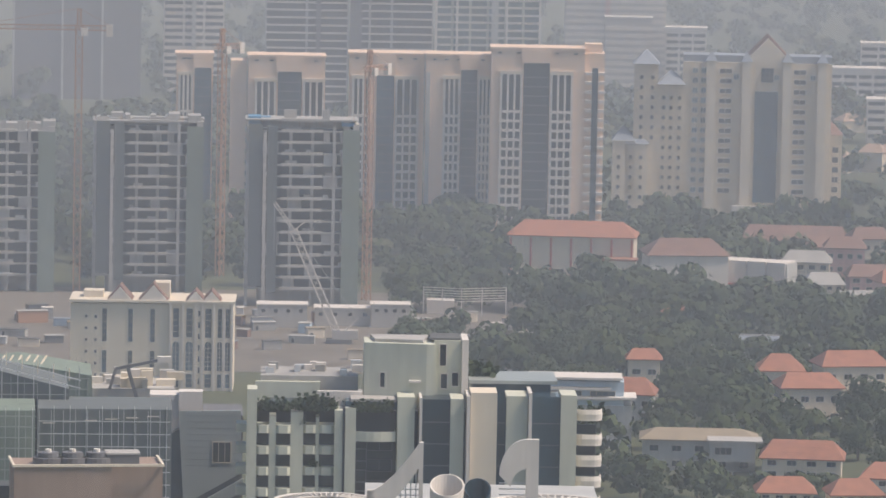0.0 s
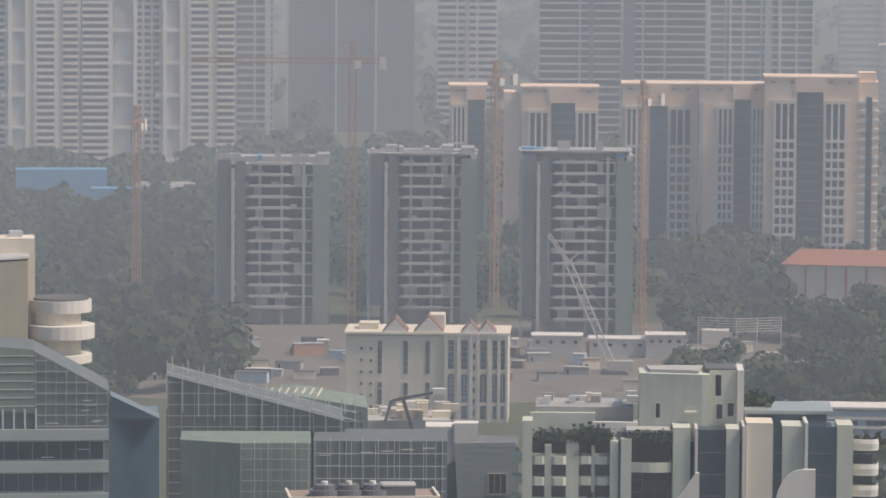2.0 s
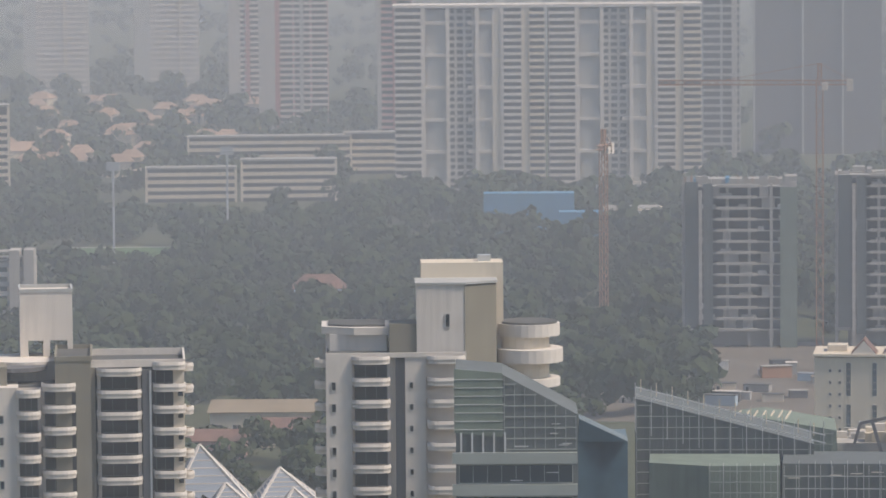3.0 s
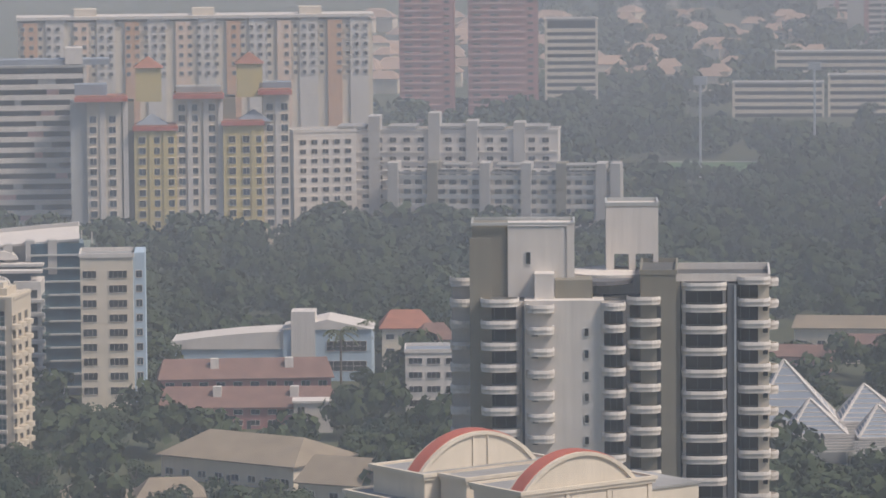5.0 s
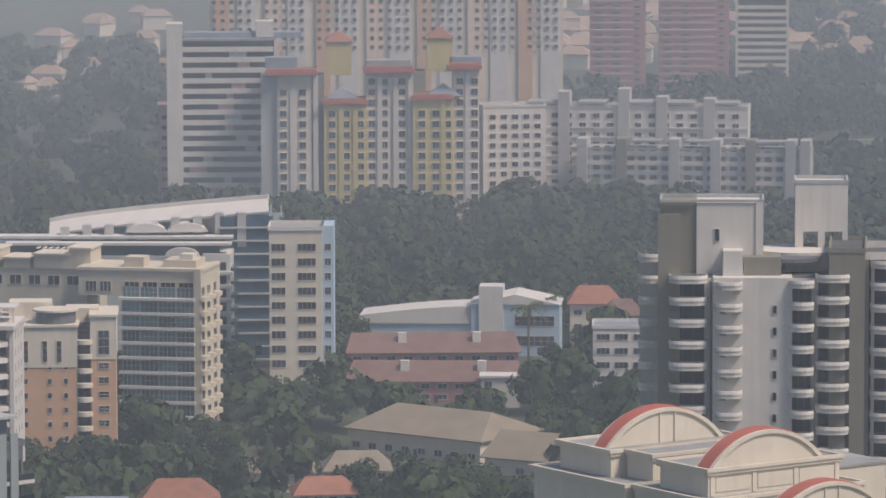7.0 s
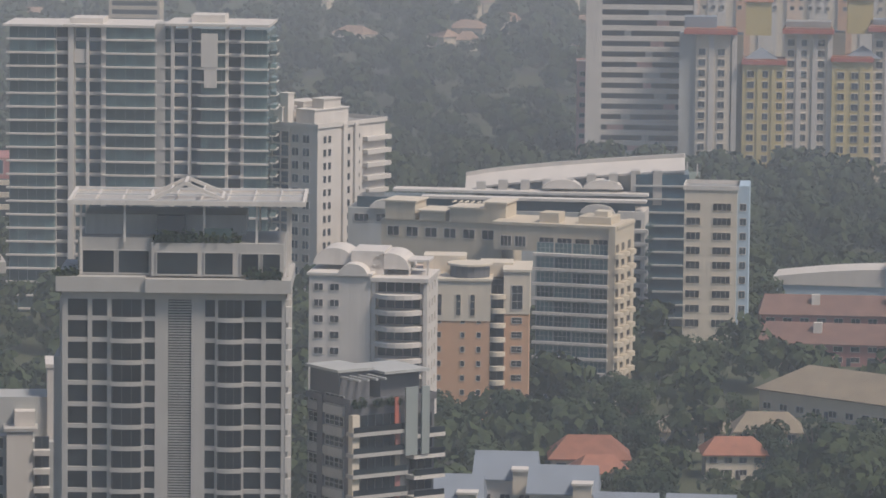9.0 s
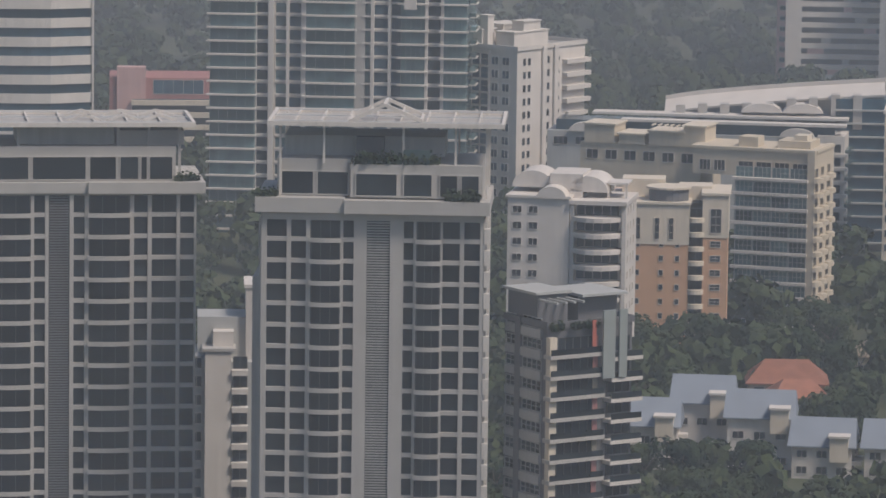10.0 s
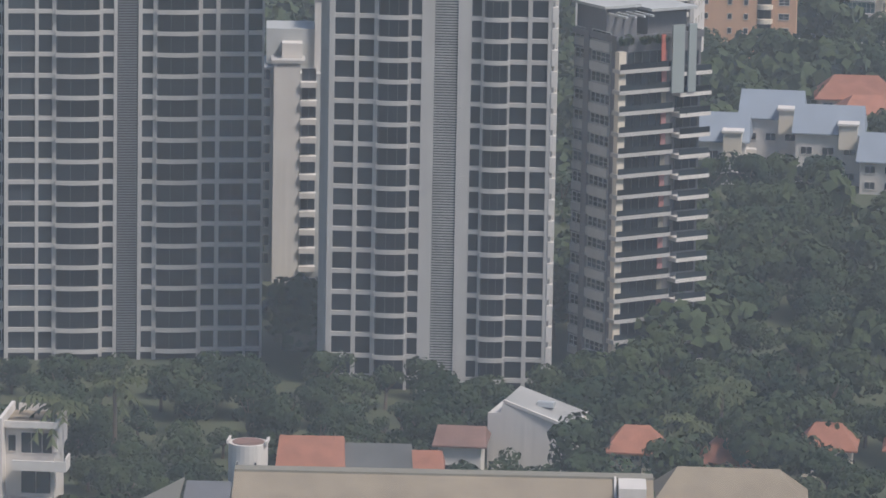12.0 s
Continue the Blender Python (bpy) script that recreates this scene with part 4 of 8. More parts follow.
def build_balcony_tower():
    e = thing("apartment_tower", "white tower with rounded balconies and tall olive lift block", "apartment tower", -126.6, 727.2, 0, 9.5)
    st, top = 3.2, 84.6
    box(e, "wall", "white", 1.8, 5.6, 0, 18, 0, top)
    box(e, "wall", "white", 5.6, 12.0, 1.6, 18, 0, top)
    box(e, "wall", "white", 13.4, 22.4, 1.4, 18, 0, top)
    box(e, "slot", "dark", 12.0, 13.4, 0.9, 2, 0, top)
    stack(e, 5.6, 0.4, 5.6, 1.6, top + 0.2, 26, st)
    stack(e, 16.6, 0.4, 5.6, 1.6, top + 0.2, 26, st)
    box(e, "wall", "white", 13.4, 16.4, 0.2, 1.4, 0, top)
    for j in range(25):
        put("window", window_mesh(0.7, 1.3, "grey", "glass", 0), e, 2.6, 0, 79.8 - j * st)
        put("window", window_mesh(0.6, 1.0, "grey", "glass", 0), e, 14.0, 0.2, 80.0 - j * st)
        put("balcony", round_balcony(2.6, 1.5), e, 0.3, 4.0, 83.0 - j * st, -20)
    box(e, "roof", "darkflat", 2.0, 22.2, 0.3, 18, top, top + 0.15)
    put("rim", Geo().box(1.8, 22.4, 0.0, 0.25, top, top + 0.7).mesh("white"), e)
    put("upper_terrace", Geo().prism([(2.4, 8), (10.8, 7.4), (11.2, 16), (1.8, 16)], top + 0.15, 87.2).mesh("white"), e)
    put("upper_rim", Geo().prism([(1.2, 9), (6, 6.8), (11.4, 7.0), (11.4, 17), (1.2, 17)], 87.2, 88.3).mesh("white"), e)
    put("upper_roof", Geo().prism([(2.2, 9.4), (6, 8), (10.6, 8.2), (10.6, 16), (2.2, 16)], 88.3, 88.6).mesh("darkflat"), e)
    box(e, "roof_room", "olive", 11.2, 16.4, 5, 11, top, 89.0)
    put("lift_tower", Geo().prism([(15.2, 4.6), (22.3, 4.6), (22.3, 12), (15.2, 12)], top, 94.8).mesh("white"), e)
    put("lift_tower_side", Geo().prism([(22.3, 4.5), (27.0, 7.2), (27.0, 13), (22.3, 12)], 40, 94.6).mesh("olive"), e)
    box(e, "lift_tower_back", "cream", 16.0, 28.2, 12.1, 18, 60, 97.3)
    box(e, "tank", "steel", 24.5, 26.4, 14, 16, 97.3, 98.2)
    put("window", window_mesh(0.7, 2.0, "grey", "glass", 0), e, 19.4, 4.6, 88.5)
    put("cap", Geo().prism([(15.0, 4.4), (22.4, 4.3), (27.2, 7.1), (27.2, 13.2), (15, 12.2)], 94.8, 95.1).mesh("grey"), e)
    ring = arc_points(32.0, 12, 5.0, 0, 360, 28)[:-1]
    put("round_terrace", Geo().prism(ring, 82.6, 84.6).mesh("white"), e)
    put("round_terrace", Geo().prism(arc_points(32.0, 13, 4.6, 0, 360, 28)[:-1], 86.4, 88.2).mesh("white"), e)
    put("round_roof", Geo().prism(arc_points(32.0, 13, 4.2, 0, 360, 28)[:-1], 88.2, 88.5).mesh("darkflat"), e)
    put("round_core", Geo().prism(arc_points(31.4, 12.6, 3.6, 0, 360, 20)[:-1], 0, 88.2).mesh("cream"), e)
    for j in range(10):
        put("round_terrace", CACHE.setdefault("rterr", Geo().prism(arc_points(0, 0, 4.8, 0, 360, 24)[:-1], 0, 1.2).mesh("white")), e, 31.8, 12, 79 - j * st)


def arch_strip(outer, inner, v0, v1):
    """One curved shell between two arcs in (u, w), from depth v0 to v1."""
    g, c = Geo(), len(outer)
    g.v = [(a, v, b) for v in (v0, v1) for arc in (outer, inner) for a, b in arc]
    for i in range(c - 1):
        o, n = i, c + i
        g.f += [(o, o + 1, n + 1, n), (2 * c + n, 2 * c + n + 1, 2 * c + o + 1, 2 * c + o), (o + 1, o, 2 * c + o, 2 * c + o + 1), (n, n + 1, 2 * c + n + 1, 2 * c + n)]
    g.f += [(0, c, 3 * c, 2 * c), (2 * c - 1, c - 1, 3 * c - 1, 4 * c - 1)]
    g.m = [0] * len(g.f)
    return g


def build_arched_pavilion():
    """The nearer building whose roof carries three arched gables, one before the other."""
    e = thing("hotel_building", "cream building with rounded gables trimmed in dark red", "building", -153.86, 610.92, 0, 51.9)

    def terrace(u0, u1, v0, v1, w, low):
        """A block with a panelled attic, a cornice and a low parapet round its flat roof."""
        box(e, "wall", "cream", u0, u1, v0, v1, low, w)
        box(e, "roof", "flat", u0 + 0.2, u1 - 0.2, v0 + 0.2, v1 - 0.2, w, w + 0.06)
        for p, q, r, t in ((u0 - 0.5, u1 + 0.5, v0 - 0.5, v0), (u0 - 0.5, u1 + 0.5, v1, v1 + 0.5), (u0 - 0.5, u0, v0, v1), (u1, u1 + 0.5, v0, v1)):
            box(e, "cornice", "cream", p, q, r, t, w - 0.15, w + 0.3)
            box(e, "cornice_moulding", "cream", p + 0.2, q - 0.2, r + 0.2, t - 0.05, w - 0.6, w - 0.17)

    def panels(u0, u1, v, w0, w1, c):
        s = (u1 - u0) / c
        for i in range(c):
            box(e, "wall_panel", "cream", u0 + s * i + 0.6, u0 + s * i + s - 0.6, v - 0.1, v, w0, w1)
        for i in range(c + 1):
            box(e, "pilaster", "cream", u0 + s * i - 0.3, u0 + s * i + 0.3, v - 0.16, v, w0 - 0.4, w1 + 0.3)

    def arch(c, half, h, w):
        R = (half * half + h * h) / (2 * h)
        t = math.asin(half / R)
        return [(c + R * math.sin(a), w + h - R + R * math.cos(a)) for a in span(t, -t, 25)]

    def gable(c, half, h, w, v):
        outer, inner, top = arch(c, half, h, w), arch(c, half - 0.75, h - 0.45, w), arch(c, half + 0.1, h + 0.18, w)
        put("rounded_gable", Geo().extrude(inner, v + 0.3, v + 2.6).mesh("cream"), e)
        put("gable_moulding", arch_strip(outer, inner, v, v + 0.6).mesh("cream"), e)
        put("barrel_roof", arch_strip(top, inner, v + 0.6, v + 2.9).mesh("redpaint"), e)
        put("gable_moulding", arch_strip(outer, inner, v + 2.9, v + 3.3).mesh("cream"), e)

    terrace(-0.6, 20.5, -0.4, 9.5, 69.4, 60)
    panels(0.0, 20.0, -0.4, 66.6, 68.4, 3)
    terrace(-2.4, 22.5, -2.4, 12.5, 66.0, 0)
    gable(9.05, 9.05, 4.3, 69.45, -0.3)
    terrace(-1.0, 20.5, 19.4, 30.5, 69.4, 60)
    terrace(1.2, 18.0, 13.4, 18.9, 69.4, 60)
    terrace(-3.4, 22.5, 13.1, 33.0, 66.0, 0)
    gable(9.6, 9.4, 4.5, 69.45, 21.6)
    for u in (8.6, 11.0):
        box(e, "mullion", "cream", u, u + 0.16, 21.7, 21.95, 68.4, 73.5)
    terrace(0.0, 19.0, -13.0, -3.1, 64.4, 0)
    gable(9.4, 8.9, 4.2, 64.45, -12.6)
    for u in (8.4, 10.6):
        box(e, "mullion", "cream", u, u + 0.16, -12.5, -12.25, 64.5, 68.0)
    box(e, "wall", "cream", 20.5, 31.0, 3.0, 16.0, 0, 67.2)
    box(e, "roof", "flat", 20.4, 31.2, 2.8, 16.2, 67.2, 67.5)


def gallery_block(e, W, D, H, st, wall="white", first=1.5, band=1.25, ends=True, rail=None):
    """Slab block with open access galleries: recessed dark storeys between solid bands."""
    n = int((H - first) / st)
    # Back wall is near-black, so the galleries' shade sits in its colour.
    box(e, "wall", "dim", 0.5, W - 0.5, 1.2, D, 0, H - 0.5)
    for j in range(n):
        w = first + j * st
        box(e, "gallery_band", rail or wall, 0, W, 0, 1.2, w, w + band)
    if ends:
        box(e, "end_wall", wall, -0.6, 0.4, -0.2, D, 0, H)
        box(e, "end_wall", wall, W - 0.4, W + 0.6, -0.2, D, 0, H)
    box(e, "roof", "flat", -0.3, W + 0.3, -0.3, D + 0.3, H - 0.5, H + 0.2)


def window_block(e, W, D, H, st, wall, cols, ww, wh, frame="white", glass="glass", first=2.0, cap=0.8, hood=0.0, bars=1):
    box(e, "wall", wall, 0, W, 0, D, 0, H)
    n = int((H - first) / st)
    me = window_mesh(ww, wh, frame, glass, bars, 0, 0.09, 0.14, hood)
    grid(e, me, cols, [first + 0.6 + j * st for j in range(n)], 0)
    parapet(e, wall, -0.2, W + 0.2, -0.2, D + 0.2, H, cap)


def build_coloured_estate():
    e = thing("apartment_building", "white slab block with long open galleries", "apartment building", -552.5, 1497.0, 0, 20)
    k = 33.5
    gallery_block(e, k, 12, 55.5, 3.3, "white", 2.0, 1.55)
    box(e, "stair_tower", "white", -0.6, 4.4, -0.8, 10, 0, 60.4)
    box(e, "upper_slab", "greyroof", 5, k + 8, 2, 11, 55.6, 57.4)
    box(e, "lift_room", "white", 27.5, 33.0, 1, 9, 56, 61.0)
    rnd = random.Random(3)
    for j in range(15):
        a = rnd.uniform(6, 24)
        box(e, "infill_panel", "pink" if j % 2 else "grey", a, a + rnd.uniform(2, 6), 0.9, 1.2, 3.6 + j * 3.3, 5.2 + j * 3.3)
    f = thing("apartment_building", "low pink and white block behind the slab", "apartment building", -561.0, 1510.0, 0, 20)
    window_block(f, 8, 12, 33, 3.3, "pink", [1, 4.5], 1.8, 1.5)
    c = thing("apartment_building", "pastel apartment block with yellow towers and red roofs", "apartment building", -520.5, 1492.5, 0, 18.2)
    st = 3.3
    wins = window_mesh(2.2, 2.2, "white", "glassb", 1, 0, 0.1, 0.2, 0.5)

    def strip(u0, u1, v, H, mat, ws):
        box(c, "wall", mat, u0, u1, v, 14, 0, H)
        for u in ws:
            for j in range(int((H - 3) / st)):
                put("window", wins, c, u, v, 2.4 + j * st)

    strip(0.0, 5.2, 1.2, 45, "grey", [])
    strip(5.2, 16.0, 0.0, 45.5, "cream", [6.0, 12.0])
    strip(16.0, 19.8, 1.0, 45, "olive", [])
    strip(19.8, 33.0, -1.4, 36.2, "yellow", [21.2, 25.6, 30.0])
    strip(33.0, 47.0, 0.2, 46, "cream", [33.6, 37.5, 43.0])
    strip(47.0, 51.5, 1.0, 46, "olive", [])
    strip(47.5, 60.0, -1.4, 37.5, "yellow", [49.2, 53.5, 57.2])
    strip(60.0, 68.2, 0.0, 47, "cream", [61.0, 65.6])
    for u in (9.2, 16.4, 24.4, 28.8, 36.4, 41.4, 46.0, 56.2, 63.8):
        box(c, "pilaster", "white" if u not in (24.4, 28.8, 56.2) else "yellow", u, u + 1.6, -1.8 if 19 < u < 33 or 47 < u < 60 else -0.4, 0.3, 0, 46 if u not in (24.4, 28.8, 56.2) else 36)
    for u0, u1, w in ((1.5, 18, 45.4), (19.4, 33.4, 36.2), (32, 48, 46), (47, 60.4, 37.5), (58.5, 69, 47)):
        box(c, "eave", "redpaint", u0, u1, -2.4, 3, w, w + 1.3)
        box(c, "eave_back", "tile", u0 + 0.5, u1 - 0.5, -1.6, 8, w + 1.3, w + 1.8)
    for u, w in ((20.5, 45), (52, 46)):
        box(c, "roof_tower", "yellow", u, u + 8.0, 2, 10, w, w + 10.5)
        a = [(u - 0.6, 1.4, w + 10.5), (u + 8.6, 1.4, w + 10.5), (u + 8.6, 10.6, w + 10.5), (u - 0.6, 10.6, w + 10.5), (u + 4, 6, w + 14.0)]
        put("tower_roof", mesh_of(a, [(0, 3, 2, 1), (0, 1, 4), (1, 2, 4), (2, 3, 4), (3, 0, 4)], ["tile"]), c)
        a = [(u - 0.6, -1.4, w - 7.4), (u + 10.6, -1.4, w - 7.4), (u + 10.6, 4, w - 7.4), (u - 0.6, 4, w - 7.4), (u + 5, 1.4, w - 3.6)]
        put("lower_roof", mesh_of(a, [(0, 3, 2, 1), (0, 1, 4), (1, 2, 4), (2, 3, 4), (3, 0, 4)], ["greyroof"]), c)
    for u in (1.5, 59):
        box(c, "roof_deck", "greyroof", u, u + 10, 2, 10, 47, 50.5)
    box(c, "roof_deck", "flat", 33, 47, 1, 9, 47.3, 49.6)
    # taller pale blocks with orange strips, farther back
    d = thing("apartment_building", "cream and orange slab block with many small windows", "apartment building", -612.0, 1700.0, 0, 19)
    W = 126
    box(d, "wall", "cream", 0, W, 0, 14, 0, 56)
    for i in range(7):
        u = 2 + i * 18
        box(d, "bay", "orange" if i % 2 == 0 else "peach", u, u + 5, -0.8, 0, 0, 56)
        box(d, "bay", "white", u + 8, u + 14.5, -0.6, 0, 0, 57)
    me = window_mesh(1.5, 1.5, "white", "glass", 1)
    for j in range(7, 13):
        for i in range(40):
            if (i % 6) < 5:
                put("window", me, d, 1 + i * 3.12, -0.82, 14 + j * 3.25)
    box(d, "roof", "white", -0.5, W + 0.5, -1.2, 14, 57, 58)
    for u in (20, 62, 100):
        box(d, "roof_room", "cream", u, u + 8, 2, 10, 58, 60.5)


def build_white_estate():
    e = thing("apartment_building", "white public housing block with gabled bays", "apartment building", -452.0, 1540.0, 0, 10)
    W = 74
    window_block(e, W, 12, 33, 3.0, "white", [3 + i * 4.4 for i in range(16)], 2.2, 1.7, hood=0.4)
    for u, h in ((14, 38), (33, 39), (45, 36.5), (60, 36)):
        box(e, "stair_tower", "stone", u, u + 3.6, -1.0, 8, 0, h)
    for u in (8, 24, 40, 52, 66):
        box(e, "roof_slab", "flat", u - 4, u + 5, -0.5, 12, 34.0, 34.8)
    for j in range(9):
        box(e, "floor_band", "white", 0, W, -0.5, 0, 2.4 + j * 3.0, 2.9 + j * 3.0)
    l = thing("apartment_building", "white public housing wing with stacked balconies", "apartment building", -459.0, 1529.0, 0, 26)
    window_block(l, 20, 12, 33.5, 3.0, "white", [2 + i * 3.6 for i in range(5)], 2.0, 1.7, hood=0.4)
    f = thing("apartment_building", "pale housing block with solid piers and galleries", "apartment building", -428.5, 1530.0, 0, 8)
    W = 73
    box(f, "wall", "cream", 0, W, 0.8, 12, 0, 21)
    for u in (0, 12.5, 29, 42, 53, 65.5, 70):
        box(f, "pier", "olive" if u in (12.5, 53) else "stone", u, u + 3.2, -1.2, 8, 0, 24.5)
    me = window_mesh(2.3, 1.7, "white", "glass", 2)
    for j in range(7):
        box(f, "floor_band", "white" if j % 2 else "grey", 0, W, 0, 0.8, 1.2 + j * 3.0, 2.6 + j * 3.0)
        for i in range(20):
            u = 1.2 + i * 3.6
            put("window", me, f, u, 0.78, 2.5 + j * 3.0)
    box(f, "roof", "flat", -0.3, W + 0.3, 0.3, 12, 21, 21.7)
    for u in (17, 34, 56):
        box(f, "roof_slab", "flat", u, u + 9, 0, 8, 23.4, 24.0)
    # dull red towers behind
    for x, y, H, W in ((-541.0, 1950.0, 53, 22), (-514.5, 1957.0, 50, 28)):
        r = thing("apartment_tower", "dull red housing tower with pale floor lines", "apartment tower", x, y, 0, 14, group="dull red towers")
        box(r, "wall", "redbrick", 0, W, 0, 18, 0, H)
        for j in range(int(H / 2.9)):
            box(r, "floor_line", "pink", 0.4, W - 5, -0.4, 0, 2 + j * 2.9, 2.6 + j * 2.9)
            put("window", window_mesh(2.2, 1.2, "pink", "glass", 1), r, W - 4.2, 0, 2.4 + j * 2.9)
            put("window", window_mesh(3.2, 1.1, "pink", "glass", 3), r, 2.0, 0, 2.8 + j * 2.9)
            put("window", window_mesh(3.2, 1.1, "pink", "glass", 3), r, 9.0, 0, 2.8 + j * 2.9)
        box(r, "roof_room", "pink", 3, W - 4, 3, 12, H, H + 3.4)
        box(r, "roof", "redbrick", -0.4, W + 0.4, -0.4, 18, H, H + 0.8)
    s = thing("apartment_building", "cream slab block with open galleries", "apartment building", -484.6, 1966.0, 0, 14)
    gallery_block(s, 20, 12, 42, 2.9, "cream", 2, 1.4)


build_twin()
build_balcony_tower()
build_arched_pavilion()
build_coloured_estate()
build_white_estate()


# ---- the pale green terraced block and the roof crown before it ----
def build_terraced_block():
    e = thing("apartment_building", "pale green terraced apartment block with roof gardens", "apartment building", -29.0, 757.4, 0, 2.0)
    st = 3.2
    # Core coloured near-black to give the deep openings their shade.
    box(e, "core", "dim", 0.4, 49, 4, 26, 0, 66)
    box(e, "roof", "flat", 0, 50, 3, 26, 66, 66.3)
    # left front: deep openings between thick bands
    for j in range(19):
        w = 63.0 - j * st
        for a, b, v in ((1.5, 3.4, 0.0), (4.4, 6.6, 0.0), (8.5, 10.4, 0.7), (10.9, 13.2, 0.7)):
            key = ("belly", round(b - a, 2))
            if key not in CACHE:
                n = b - a
                CACHE[key] = Geo().prism([(0, 0), (n * 0.2, -0.4), (n * 0.8, -0.4), (n, 0), (n, 3), (0, 3)], 0, 1.25).mesh("green")
            put("floor_band", CACHE[key], e, a, v, w - 0.2)
            put("window", window_mesh(b - a, 1.95, "dark", "glass", 0, 0, 0.12), e, a, v + 1.3, w - 2.15)
        box(e, "balcony", "green", -1.6, 0.1, 2, 6, w - 0.4, w + 0.9)
        put("balcony", bow(6.6, 1.6, 2.0, 1.5).mesh("green") if j == 0 else CACHE["gbal"], e, 15.8, 0.6, w - 1.2)
        if j == 0:
            CACHE["gbal"] = e.children[-1].data
        put("balcony_door", window_mesh(5.8, 1.9, "dark", "glass", 2), e, 16.2, 2.55, w - 3.0)
        put("balcony", CACHE.setdefault("gbal2", round_balcony(4.2, 1.6, "white", 1.7)), e, 49.6, 5, w + 1.2 - (0 if j else -0.6))
        put("balcony_door", window_mesh(3.2, 1.6, "dark", "glass", 0), e, 49.8, 6.18, w - 0.6)
        if j % 2 == 0:
            put("plant", shrub_mesh(j % 3, 0.9), e, 8.2 + j % 4, 0.5, w + 1.2, j * 50)
    for a, b, v, h in ((0.0, 1.5, -0.3, 69.4), (13.2, 14.4, -0.2, 66.4), (14.8, 16.4, -0.6, 66.8), (3.4, 4.4, -0.1, 65.4), (6.6, 8.5, 0.1, 66), (10.4, 10.9, 0.6, 65.2)):
        box(e, "pier", "green", a, b, v, 5, 0, h)
    box(e, "slot", "dark", 14.4, 14.8, 0.4, 4, 0, 66)
    # middle and right: curved walls between dark glass
    for a, b, v, h, m in ((22.6, 25.2, -0.8, 68.6, "green"), (25.9, 26.3, -1.4, 68.6, "white"), (30.6, 32.6, -0.4, 68.4, "green"), (33.0, 33.5, -1.6, 69.0, "white"), (33.6, 37.6, -0.6, 69.4, "cream"), (39.0, 42.2, -0.8, 69.0, "green"), (42.3, 42.8, -1.6, 69.6, "white"), (47.2, 49.6, -0.6, 69.2, "green")):
        box(e, "pier", m, a, b, v, 6, 0, h)
    for a, b, v, h in ((26.4, 30.6, 0.2, 68.2), (37.6, 39.0, 0.4, 68.6), (42.8, 47.2, 0.2, 68.8)):
        box(e, "glass_wall", "glassb", a, b, v, 6, 0, h)
        g = Geo()
        for j in range(20):
            g.box(a, b, v - 0.08, v, 2 + j * 3.3, 2.12 + j * 3.3)
        put("transom_grid", g.mesh("dark"), e, kind="stuff")
    # roof storey
    put("lift_tower", Geo().prism([(17.6, 6), (27.0, 4.4), (28.2, 4.4), (28.2, 13), (17.6, 13)], 66, 76.0).mesh("green"), e)
    box(e, "lift_tower_wing", "green", 28.2, 33.2, 6.4, 14, 66, 76.4)
    box(e, "corner_frame", "white", 32.4, 33.4, 5.6, 14, 66, 76.6)
    put("lift_tower_roof", Geo().prism([(19.2, 7.0), (26.5, 5.6), (27.5, 12.6), (18.6, 12.6)], 76.02, 76.5).mesh("pave"), e)
    box(e, "roof_felt", "darkflat", 27.6, 32.2, 6.8, 13.6, 76.42, 76.7)
    for u, w, h, v in ((20.0, 69.2, 2.4, 5.5), (29.0, 72.5, 3.4, 6.38), (29.2, 69.0, 2.4, 6.38), (30.9, 69.4, 2.2, 6.38)):
        put("window", window_mesh(1.1, h, "white", "glass", 0), e, u, v, w)
    put("awning", Geo().box(24.4, 26.2, 3.8, 4.8, 70.2, 70.5).mesh("white"), e)
    box(e, "terrace_wall", "green", 1.2, 11.0, 8, 9, 66.3, 69.6)
    box(e, "terrace_wall", "white", 10.6, 17.4, 5, 6, 66.3, 68.6)
    box(e, "terrace_room", "flat", 2.0, 16.8, 9, 20, 66.3, 70.4)
    box(e, "glass_roof", "glassb", 2.6, 13.2, 3.0, 7.6, 66.35, 67.2)
    box(e, "glass_roof", "glassb", 14.8, 24.0, 1.5, 5.0, 66.35, 67.6)
    box(e, "terrace_slab", "pave", 15.6, 22.4, 0.8, 5.6, 67.6, 68.0)
    box(e, "terrace_room", "glassb", 34, 46, 7, 18, 66.3, 69.9)
    box(e, "terrace_roof", "panel", 33.6, 47, 6.4, 18, 69.9, 70.4)
    for a, b, v, n, s in ((2, 6.6, 0.8, 6, 1.3), (7.6, 13, 1.2, 9, 1.5), (16, 22, 0.4, 9, 1.2), (50, 54, 6, 5, 1.8), (9, 15, 6, 6, 1.4), (34, 37, 12, 3, 1.8)):
        shrubs(e, a, b, v, 70.4 if v == 12 else (64.6 if a == 50 else 66.3), n, s, int(a * 7))
    rnd = random.Random(12)
    for i in range(16):
        u, v = rnd.uniform(2, 16), rnd.uniform(10, 19)
        box(e, "roof_unit", rnd.choice(["steel", "flat", "white"]), u, u + rnd.uniform(0.8, 2), v, v + 1.2, 70.4, 70.4 + rnd.uniform(0.5, 1.3))
    # crown of the tower standing in front
    c = thing("roof_crown", "white curved roof sails with drums and round pergolas", "roof crown", -19.3, 640.0, 0, 1.0)
    z0 = 70.0
    box(c, "tower", "grey", 10, 40, 3, 20, 0, z0)

